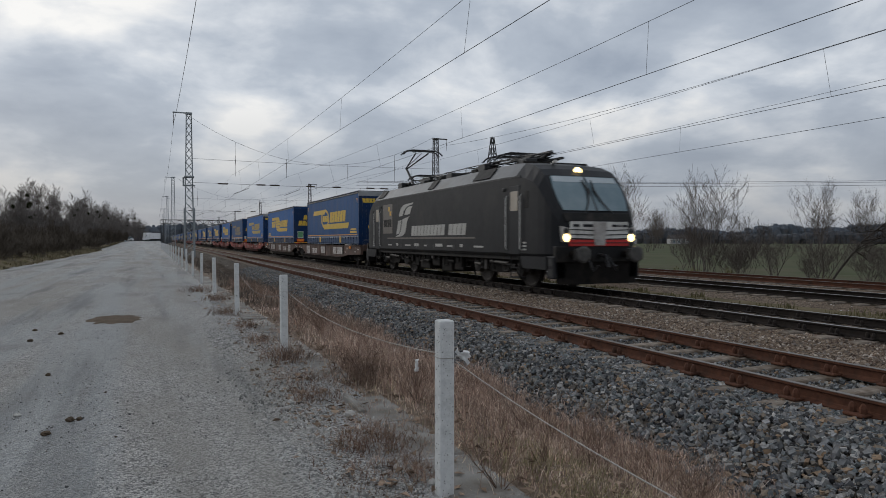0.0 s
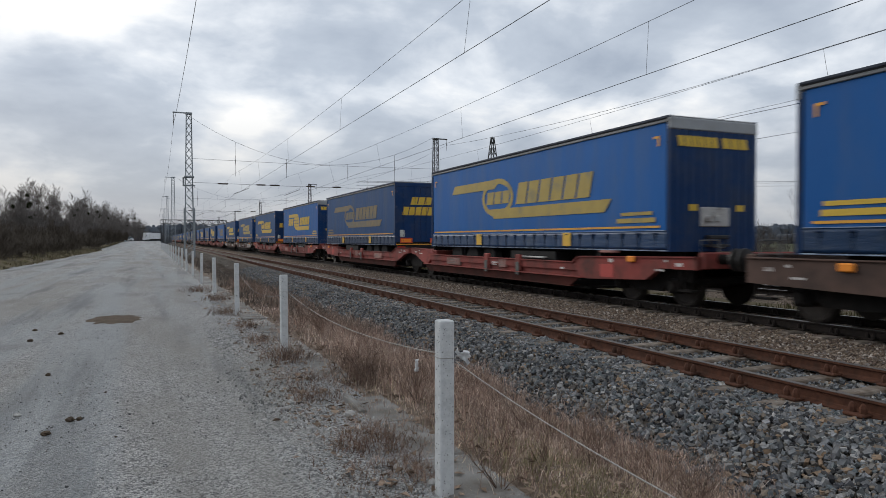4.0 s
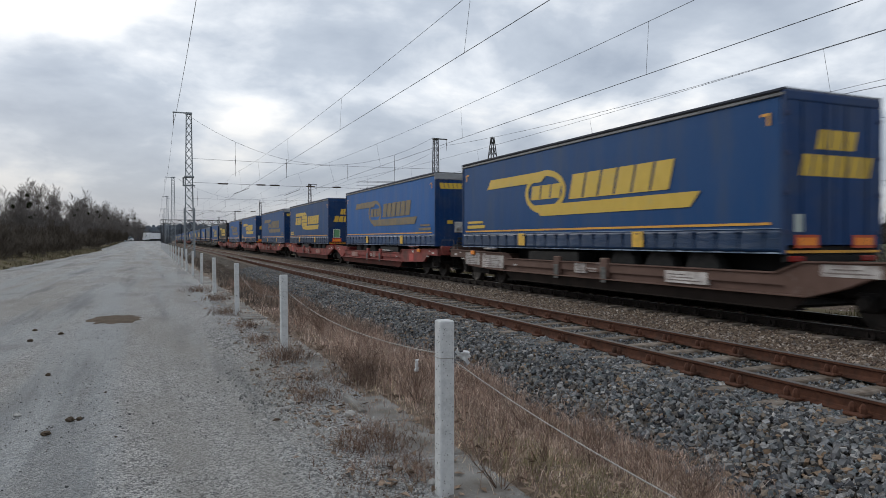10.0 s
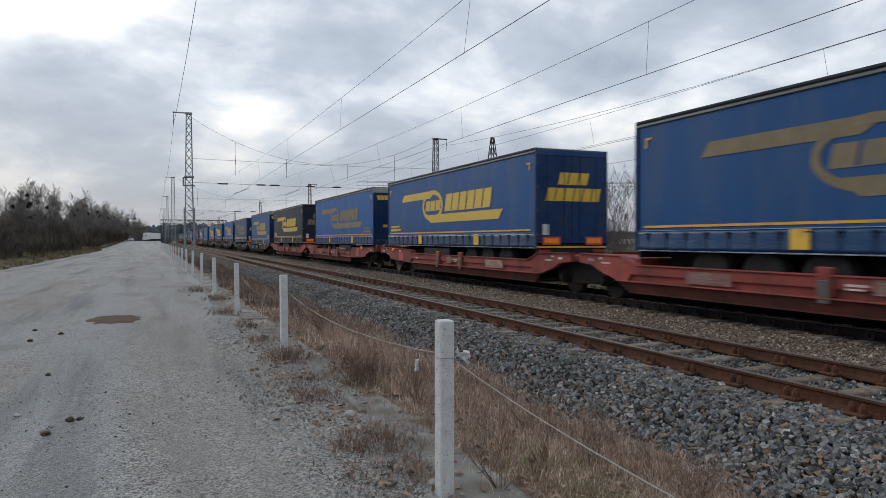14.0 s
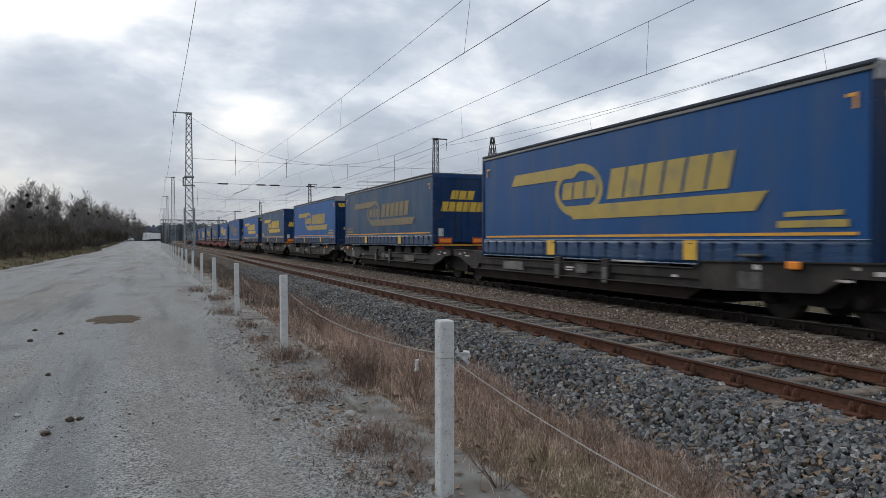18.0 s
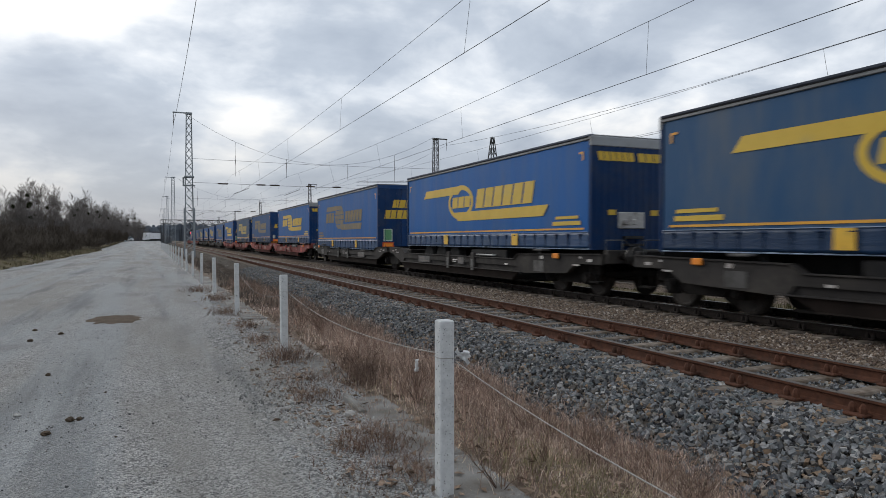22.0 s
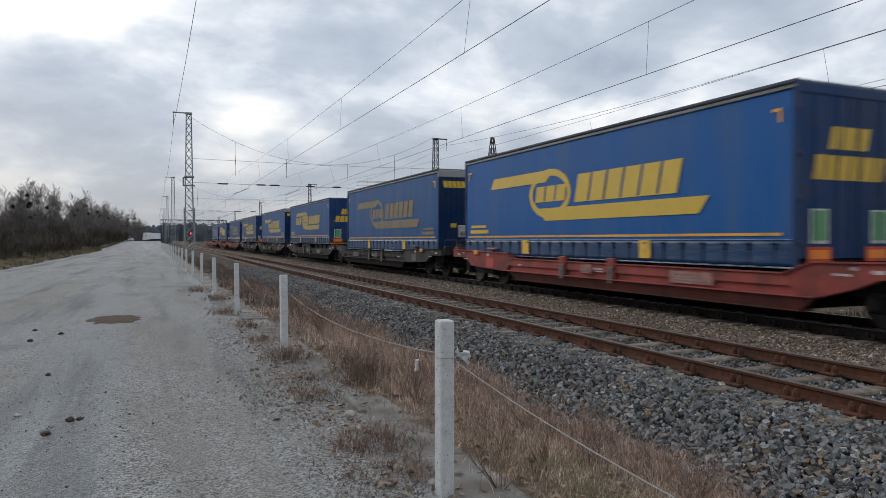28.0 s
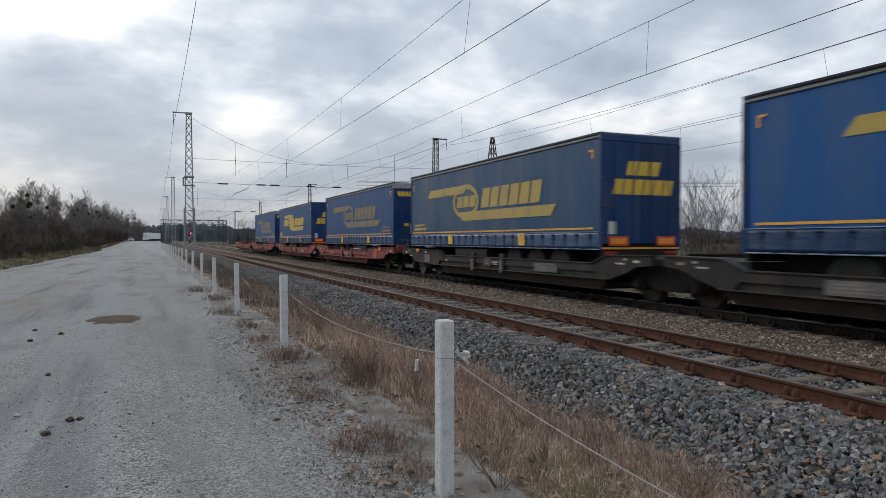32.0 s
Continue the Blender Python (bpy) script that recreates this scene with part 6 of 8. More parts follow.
    part("head_trim", cached("head_trim", lambda: G().box(-1.27, 1.27, -0.03, 0.06, 3.86, 4.12, 0.02), M["head_metal"]), None, hb, "light grey metal top edge")
    part("head_word", cached("head_word", lambda: on_end(word(-0.98, -0.2, 3.50, 3.73, 3, 0.05, 0.14) + word(-0.1, 1.05, 3.50, 3.73, 6, 0.05, 0.14), -0.02, -1), M["yellow"]), None, hb, "row of plain yellow blocks")
    part("socket_panel", cached("socket_panel", lambda: G().box(-0.42, 0.42, -0.05, 0.0, 1.75, 2.18, 0.02).box(-0.3, -0.12, -0.09, -0.05, 1.85, 2.0, 0.02).box(0.0, 0.12, -0.09, -0.05, 1.85, 2.0, 0.02), M["pale_metal"]), None, hb, "pale panel with brake and lamp sockets")
    for u in (-0.75, 0.62):
        part("label_plate", cached("label_plate_%d" % (u > 0), lambda: on_end([rect(u - 0.12, u + 0.12, 2.1, 2.24)], -0.02, -1), M["yellow"]), None, hb, "small yellow plate")
    part("hose_rack", cached("hose_rack", lambda: G().box(-0.35, 0.35, -0.12, -0.04, 1.3, 1.36, 0.01).box(-0.3, 0.3, -0.16, -0.04, 1.48, 1.56, 0.01).tube([(-0.3, -0.1, 1.5), (-0.2, -0.2, 1.3), (0.1, -0.2, 1.28), (0.3, -0.1, 1.5)], 0.02, 5), M["black"]), None, hb)

    # doors
    y = LEN
    for s in (-1, 1):
        def leaf():
            g = G().box(min(s * 0.006, s * 1.25), max(s * 0.006, s * 1.25), y - 0.06, y, 1.36, 3.94, 0.01)
            return g
        do = part("door", cached("door_%d" % s, leaf, navy), None, tr, "closed dark-blue rear door")
        for x in (s * 0.28, s * 0.86):
            part("lock_rod", cached("rod_%d_%d" % (s, x * 100), lambda: G().tube([(x, y + 0.02, 1.34), (x, y + 0.02, 3.95)], 0.009, 5), navy), None, do, "upright locking rod")
        for k in range(4):
            z = 1.6 + 0.7 * k
            part("hinge", cached("hinge_%d_%d" % (s, k), lambda: G().box(min(s * 1.16, s * 1.27), max(s * 1.16, s * 1.27), y - 0.03, y + 0.025, z - 0.04, z + 0.04, 0.008), M["navy_rod"]), None, do)
    fr = part("door_frame", cached("door_frame", lambda: G().box(-1.27, 1.27, y - 0.08, y + 0.01, 3.94, 4.12, 0.015).box(-1.27, -1.22, y - 0.08, y + 0.005, 1.2, 3.95).box(1.22, 1.27, y - 0.08, y + 0.005, 1.2, 3.95), M["navy"] if not dark else M["under"]), None, tr, "dark blue metal frame round the doors")
    part("door_word", cached("door_word_short", lambda: on_end(word(-0.50, 0.56, 3.10, 3.46, 3, 0.09, 0.13), y, 1), M["yellow"] if not dark else M["ochre"]), None, tr, "plain yellow blocks")
    part("door_word", cached("door_word_long", lambda: on_end(word(-0.92, 0.98, 2.61, 3.0, 6, 0.09, 0.13), y, 1), M["yellow"] if not dark else M["ochre"]), None, tr, "plain yellow blocks")
    if signs > 1:
        for s in (-0.72, 0.86):
            pl = part("sign_plate", cached("sign_%d" % (s > 0), lambda: on_end([rect(s - 0.23, s + 0.23, 1.60, 2.15)], y, 1), M["sign_pale"]), None, tr, "pale plate with a green panel")
            part("green_panel", cached("green_%d" % (s > 0), lambda: on_end([rect(s - 0.19, s + 0.19, 1.65, 2.12)], y + 0.006, 1), M["sign_green"]), None, pl, "green panel")
    elif signs == 1:
        part("sign_plate", cached("sign_one", lambda: on_end([rect(-1.02, -0.8, 1.6, 1.92)], y, 1), M["sign_pale"]), None, tr, "small pale plate")
    for s in (-0.72, 0.78):
        rp = part("warning_plate", cached("warn_%d" % (s > 0), lambda: on_end([rect(s - 0.3, s + 0.3, 1.31, 1.55)], y + 0.012, 1), M["warn_red"]), None, tr, "red-edged orange reflector plate")
        part("reflector", cached("warn_in_%d" % (s > 0), lambda: on_end([rect(s - 0.24, s + 0.24, 1.36, 1.50)], y + 0.018, 1), M["warn_orange"]), None, rp, "orange reflector")
    part("bumper", cached("bumper", lambda: G().box(-1.2, 1.2, y - 0.12, y - 0.02, 1.05, 1.2, 0.02), M["under"]), None, tr, "dark steel bumper")
    part("bumper_stripe", cached("bumper_stripe", lambda: on_end([rect(-1.22, 1.22, 1.22, 1.27)], y + 0.0, 1), M["orange_line"]), None, tr)
    for s in (-1, 1):
        part("tail_lamp", cached("tail_%d" % s, lambda: G().box(min(s * 0.75, s * 1.15), max(s * 0.75, s * 1.15), y - 0.03, y + 0.015, 1.06, 1.17, 0.02), M["lamp_red"]), None, tr, "red tail lamp")

    # chassis
    part("chassis", cached("chassis", lambda: G().box(-0.5, -0.38, 0.4, LEN - 0.3, 0.86, 1.2).box(0.38, 0.5, 0.4, LEN - 0.3, 0.86, 1.2).box(-1.15, 1.15, 2.6, 2.75, 1.0, 1.2).box(-1.15, 1.15, 6.0, 6.1, 1.0, 1.2).box(-1.0, 1.0, 11.0, 11.15, 0.95, 1.2), M["under"]), None, tr, "dark steel chassis rails")
    for s in (-1, 1):
        part("landing_leg", cached("leg_%d" % s, lambda: G().box(s * 0.95 - 0.06, s * 0.95 + 0.06, 2.6, 2.74, 0.62, 1.2, 0.01), M["under"]), None, tr, "raised landing leg")
        part("pallet_box", cached("pallet_%d" % s, lambda: G().box(min(s * 0.6, s * 1.2), max(s * 0.6, s * 1.2), 4.6, 7.2, 0.86, 1.14, 0.03), M["under"]), None, tr, "dark storage box")
        for ya in (8.9, 10.2, 11.5):
            wh = part("wheel", cached("tyre_%d" % s, lambda: G().lathe([(s * w, r) for w, r in wheel_profile(0.5, 0.3)], (s * 0.80, 0, 0), "x", 20), M["tyre"]), None, tr, "black lorry tyre", m=pose(0, ya, 0.76))
            part("rim", cached("rim_%d" % s, lambda: G().lathe([(s * 0.22, 0.27), (s * 0.285, 0.26), (s * 0.27, 0.1), (s * 0.33, 0.09), (s * 0.33, 0.02)], (s * 0.80, 0, 0), "x", 16), M["rim"]), None, wh, "grey steel rim")
    if mega:
        # the high-volume kind: floor and stripe sit lower, the roof higher
        tall = Matrix.Translation((0, 0, MEGA_DROP)) @ Matrix.Diagonal((1, 1, MEGA_SCALE, 1))
        for ob in tr.children:
            if ob.name.split(".")[0] not in ("wheel", "chassis", "landing_leg", "pallet_box"):
                ob.matrix_basis = tall @ ob.matrix_basis
    return tr


# ---------------------------------------------------------------- wagons
def wheelset(parent, y, r, mat, gauge=0.7525):
    def build():
        g = G().tube([(-0.95, 0, 0), (0.95, 0, 0)], 0.08, 8)
        for s in (-1, 1):
            g.lathe([(s * w, q) for w, q in ((-0.07, r + 0.03), (-0.04, r + 0.03), (-0.035, r), (0.065, r - 0.005), (0.07, r * 0.9), (0.04, r * 0.82), (0.02, r * 0.4), (0.09, r * 0.25), (0.09, 0.05))], (s * gauge, 0, 0), "x", 24)
        # lifting holes
        return g
    ws = part("wheelset", cached("wheelset_%d" % int(r * 100), build, mat), None, parent, "dark steel wheels on an axle", m=pose(0, y, r))
    WHEELS.append((ws, y, r))
    return ws


def bogie(parent, y):
    def frame_side(s):
        g = G().prism([(-1.4, 0.56), (-0.7, 0.56), (-0.5, 0.32), (0.5, 0.32), (0.7, 0.56), (1.4, 0.56), (1.4, 0.8), (0.6, 0.86), (-0.6, 0.86), (-1.4, 0.8)], s * 0.98, s * 1.12, "x")
        return g
    bf = part("bogie_frame", cached("bogie_frame", lambda: G().box(-0.95, 0.95, -0.28, 0.28, 0.36, 0.80, 0.05).box(-0.95, 0.95, -1.42, -1.26, 0.5, 0.66, 0.03).box(-0.95, 0.95, 1.26, 1.42, 0.5, 0.66, 0.03), M["bogie"]), None, parent, "black bogie frame", m=pose(0, y, 0))
    for s in (-1, 1):
        part("side_frame", cached("side_frame_%d" % s, lambda: frame_side(s), M["bogie"]), None, bf)
        for d in (-0.9, 0.9):
            part("axle_box", cached("axle_box_%d_%d" % (s, d > 0), lambda: G().box(min(s * 0.98, s * 1.2), max(s * 0.98, s * 1.2), d - 0.17, d + 0.17, 0.3, 0.62, 0.04).lathe([(0, 0.12), (s * 0.06, 0.11)], (s * 1.2, d, 0.46), "x", 10), M["bogie"]), None, bf, "axle box with round cap")
            part("spring", cached("spring_%d_%d" % (s, d > 0), lambda: G().tube([(s * 1.08, d - 0.28, 0.4), (s * 1.08, d - 0.28, 0.64)], 0.07, 8), M["bogie"]), None, bf)
    for d in (-0.9, 0.9):
        wheelset(parent, y + d, 0.46, M["wheel"])


def buffer(parent, x, y, out, z=1.06):
    g = G().lathe([(0, 0.11), (out * -0.0, 0.11), (out * 0.28, 0.10), (out * 0.28, 0.075), (out * 0.5, 0.075)], (x, y, z), "y", 14)
    b = part("buffer", g, M["bogie"], parent, "round steel buffer")
    part("buffer_plate", G().lathe([(0, 0.09), (out * 0.02, 0.23), (out * 0.05, 0.235), (out * 0.065, 0.18)], (x, y + out * 0.5, z), "y", 18), M["buffer_face"], b)


def wagon(m, length, mat, low_mat, plate, label, seed, deep=False):
    """A double pocket wagon: two low frames that share the middle bogie. Ends at y = 0 and y = length. deep: level sills, with no dip along the pocket."""
    wg = thing("pocket_wagon", m, label, "freight wagon", "wagons of the train")
    half = length / 2
    rr = random.Random(seed)
    for e in (0, 1):
        def u(y):
            return y if e == 0 else length - y
        for name, ya, yb, zt in (("end_deck", 0.65, 4.1, 1.02), ("middle_deck", half - 2.2, half - 0.15, 1.04)):
            part(name, cached("%s_%d_%d" % (name, e, length * 10), lambda: G().box(-1.1, 1.1, min(u(ya), u(yb)), max(u(ya), u(yb)), 0.86, zt, 0.02), mat), None, wg, "flat deck over the bogie")
        for s in (-1, 1):
            def sill():
                if deep:
                    top = [(0.62, 1.12), (half - 0.2, 1.12)]
                    low = [(half - 0.2, 0.86), (half - 1.65, 0.84), (half - 2.9, 0.47), (4.9, 0.45), (3.2, 0.60), (0.62, 0.67)]
                else:
                    top = [(4.7, 0.93), (5.0, 0.87), (half - 2.4, 0.87), (half - 2.2, 0.93)]
                    low = [(half - 2.0, 0.67), (4.8, 0.67)]
                g = G().prism([(u(y), z) for y, z in top + low], s * 1.28, s * 1.42, "x")
                if not deep:
                    # the web below the upper beam stands back
                    g.box(min(s * 1.28, s * 1.355), max(s * 1.28, s * 1.355), min(u(4.6), u(half - 1.8)), max(u(4.6), u(half - 1.8)), 0.49, 0.672)
                return g
            sl = part("side_sill", cached("sill_%d_%d_%d_%d" % (deep, e, s, length * 10), sill, mat), None, wg, "painted steel side sill")
            if not deep:
                def end_plate():
                    return G().prism([(u(y), z) for y, z in ((0.62, 1.10), (4.75, 1.02), (5.0, 0.89), (4.7, 0.5), (4.4, 0.48), (2.15, 0.57), (1.7, 0.84), (0.62, 0.84))], s * 1.28, s * 1.42, "x")
                part("end_plate", cached("endplate_%d_%d_%d" % (e, s, length * 10), end_plate, mat), None, wg, "deep flat plate over the end bogie")

                def middle_plate():
                    return G().prism([(u(half - y), z) for y, z in ((2.42, 0.88), (1.85, 1.08), (0.2, 1.11), (0.2, 0.88), (0.7, 0.84), (1.1, 0.68), (1.75, 0.5), (2.1, 0.5))], s * 1.28, s * 1.42, "x")
                part("middle_plate", cached("midplate_%d_%d_%d" % (e, s, length * 10), middle_plate, mat), None, wg, "raised plate over the middle bogie")

            def flange():
                g = G()
                spans = ((0.62, half - 0.2, 1.115), (4.9, half - 2.9, 0.44)) if deep else ((4.95, half - 2.42, 0.865), (4.5, half - 1.75, 0.49))
                for ya, yb, za in spans:
                    g.box(min(s * 1.24, s * (1.50 if za < 0.6 else 1.46)), max(s * 1.24, s * (1.50 if za < 0.6 else 1.46)), min(u(ya), u(yb)), max(u(ya), u(yb)), za, za + 0.026, 0.005)
                for (ya, za), (yb, zb) in () if deep else (((0.62, 1.115), (4.75, 1.045)), ((4.75, 1.035), (5.0, 0.885)), ((half - 2.42, 0.885), (half - 1.85, 1.095)), ((half - 1.85, 1.095), (half - 0.2, 1.125))):
                    g.prism([(u(ya), za), (u(yb), zb), (u(yb), zb - 0.024), (u(ya), za - 0.024)], s * 1.24, s * 1.46, "x")
                return g
            part("flange", cached("flange_%d_%d_%d_%d" % (deep, e, s, length * 10), flange, mat), None, sl)

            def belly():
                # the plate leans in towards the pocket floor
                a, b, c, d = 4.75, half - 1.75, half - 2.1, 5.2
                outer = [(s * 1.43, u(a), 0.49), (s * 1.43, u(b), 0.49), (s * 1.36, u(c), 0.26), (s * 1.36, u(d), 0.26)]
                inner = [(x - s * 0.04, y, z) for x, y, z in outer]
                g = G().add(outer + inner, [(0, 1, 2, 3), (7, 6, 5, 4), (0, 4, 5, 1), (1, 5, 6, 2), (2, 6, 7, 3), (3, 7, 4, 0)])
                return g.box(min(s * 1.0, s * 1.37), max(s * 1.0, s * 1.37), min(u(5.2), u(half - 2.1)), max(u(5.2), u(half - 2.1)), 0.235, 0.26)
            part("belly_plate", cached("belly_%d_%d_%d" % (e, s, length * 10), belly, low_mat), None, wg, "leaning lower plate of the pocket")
            for k in range(8 if deep else 0):
                y = 4.2 + (half - 7.2) * k / 7
                part("stiffener", cached("stiff_%d_%d_%d_%d" % (e, s, k, length * 10), lambda: G().box(min(s * 1.41, s * 1.455), max(s * 1.41, s * 1.455), u(y) - 0.03, u(y) + 0.03, 0.62 if k == 0 else 0.47, 1.115, 0.006), mat), None, sl, "upright rib on the sill")
            for y in () if deep else (7.85, 9.95):
                br = part("clamp_post", cached("clamp_%d_%d_%d_%d" % (e, s, y * 10, length * 10), lambda: G().box(min(s * 1.36, s * 1.475), max(s * 1.36, s * 1.475), u(y) - 0.15, u(y) + 0.15, 0.52, 1.02, 0.025), mat), None, sl, "upright clamp bracket on the sill")
                part("pad", cached("pad_%d_%d_%d_%d" % (e, s, y * 10, length * 10), lambda: G().box(min(s * 1.47, s * 1.49), max(s * 1.47, s * 1.49), u(y) - 0.10, u(y) + 0.10, 0.42, 0.8, 0.02), M["pad_grey"]), None, br, "worn dark-grey pad")
            if deep:
                panels = ((5.6, 1.1, 0.62, 0.40), (9.4, 0.58, 0.60, 0.42), (11.9, 0.65, 0.57, 0.32), (half - 3.8, 0.55, 0.51, 0.53))
            else:
                panels = ((8.9, 0.24, 0.61, 0.26), (half - 4.6, 0.6, 0.56, 0.25))
                if "off-white" in label:
                    panels += ((2.5, 0.55, 0.62, 0.40), (4.0, 0.75, 0.56, 0.40), (half - 1.0, 0.5, 0.86, 0.2))
                part("red_panel", cached("redp_%d_%d_%d" % (e, s, length * 10), lambda: G().box(min(s * 1.42, s * 1.43), max(s * 1.42, s * 1.43), u(3.55) - 0.26, u(3.55) + 0.26, 0.56, 0.87), M["panel_red"] if "red" in label else plate), None, sl, "plain bright panel on the end plate")
            for k, (y, w, z, tall) in enumerate(panels):
                part("data_panel", cached("panel_%d_%d_%d_%d_%d" % (deep, e, s, k, length * 10), lambda: G().box(min(s * 1.35, s * 1.428), max(s * 1.35, s * 1.428), u(y) - w, u(y) + w, z, z + tall), plate), None, sl, "worn pale panel of unreadable notes")
                part("note_line", cached("notes_%d_%d_%d_%d_%d" % (deep, e, s, k, length * 10), lambda: on_side([rect(s * (u(y) - LEN / 2) - w * (0.85 - 0.22 * (i % 2)), s * (u(y) - LEN / 2) + w * (0.75 - 0.37 * (i % 3)), z + 0.05 + 0.06 * i, z + 0.07 + 0.06 * i) for i in range(int(tall / 0.07))], s, 1.43), M["note"]), None, sl)
            if e == 0:
                part("white_box", cached("wbox_%d_%d" % (s, length * 10), lambda: G().box(min(s * 1.25, s * 1.4), max(s * 1.25, s * 1.4), 6.5, 7.9, 0.94, 0.985, 0.01), M["pale_metal"]), None, sl, "white-topped box on the sill")
            part("bracket", cached("bracket_%d_%d_%d" % (e, s, length * 10), lambda: G().box(min(s * 1.15, s * 1.44), max(s * 1.15, s * 1.44), u(3.6) - 0.25, u(3.6) + 0.25, 1.14, 1.2, 0.02), plate), None, sl, "worn lifting bracket")
            tagged(part("marking", cached("marks_%d_%d_%d" % (e, s, length * 10), lambda: on_side([rect(s * (u(y) - LEN / 2) - w, s * (u(y) - LEN / 2) + w, z, z + k) for y, w, z, k in ((1.1, 0.1, 0.9, 0.07), (1.5, 0.05, 0.98, 0.05), (1.7, 0.14, 0.78, 0.04), (3.4, 0.08, 0.92, 0.09), (3.75, 0.05, 0.72, 0.07), (5.5, 0.09, 0.68, 0.05), (9.4, 0.2, 0.72, 0.04), (9.45, 0.15, 0.66, 0.03), (half - 0.7, 0.1, 0.93, 0.06), (half - 1.1, 0.06, 0.98, 0.05), (half - 1.3, 0.16, 0.88, 0.04))], s, 1.421), M["plate_pale"]), None, sl, "small pale markings"), kind="stuff")
            part("lever", cached("lever_%d_%d_%d" % (e, s, length * 10), lambda: G().box(min(s * 1.43, s * 1.49), max(s * 1.43, s * 1.49), u(2.6) - 0.14, u(2.6) + 0.14, 0.95, 1.09, 0.02), M["warn_orange"]), None, sl, "orange release lever")
            buffer(wg, s * 0.875, u(0.62), -1 if e == 0 else 1)
            part("step", cached("step_%d_%d_%d" % (e, s, length * 10), lambda: G().box(min(s * 1.2, s * 1.4), max(s * 1.2, s * 1.4), u(0.95) - 0.2, u(0.95) + 0.2, 0.38, 0.42).tube([(s * 1.38, u(0.95) - 0.18, 0.4), (s * 1.38, u(0.95) - 0.18, 0.8)], 0.015, 5).tube([(s * 1.38, u(0.95) + 0.18, 0.4), (s * 1.38, u(0.95) + 0.18, 0.8)], 0.015, 5), M["bogie"]), None, wg, "shunter's step")
            part("hand_rail", cached("hrail_%d_%d_%d" % (e, s, length * 10), lambda: G().tube([(s * 1.2, u(0.72), 1.12), (s * 1.2, u(0.72), 1.45), (s * 0.7, u(0.72), 1.45), (s * 0.7, u(0.72), 1.12)], 0.018, 6), M["roof_rail"]), None, wg, "bent tube handrail")
        part("pocket_floor", cached("pocket_%d_%d" % (e, length * 10), lambda: G().box(-1.2, 1.2, min(u(4.6), u(half - 2.6)), max(u(4.6), u(half - 2.6)), 0.2, 0.25), M["bogie"]), None, wg, "floor of the wheel pocket")
        part("hitch", cached("hitch_%d_%d" % (e, length * 10), lambda: G().prism([(u(2.0), 1.02), (u(3.1), 1.02), (u(2.8), 1.19), (u(2.3), 1.19)], -0.5, 0.5, "x"), M["bogie"]), None, wg, "kingpin stand")
        part("end_beam", cached("end_beam_%d_%d" % (e, length * 10), lambda: G().box(-1.3, 1.3, min(u(0.5), u(0.68)), max(u(0.5), u(0.68)), 0.86, 1.2, 0.02), mat), None, wg, "end beam with buffers")
        part("coupling", cached("coupling_%d_%d" % (e, length * 10), lambda: G().tube([(0, u(0.6), 0.98), (0, u(0.25), 0.95), (0, u(0.02), 0.9)], 0.05, 6).tube([(0.25, u(0.6), 0.9), (0.3, u(0.3), 0.5), (0.25, u(0.05), 0.8)], 0.025, 6), M["bogie"]), None, wg, "screw coupling and brake hose")
        bogie(wg, u(2.45))
    part("joint", cached("joint_%d" % (length * 10), lambda: G().box(-0.9, 0.9, half - 0.3, half + 0.3, 0.8, 1.0, 0.03), M["bogie"]), None, wg, "pivot between the two frames")
    bogie(wg, half)
    return wg


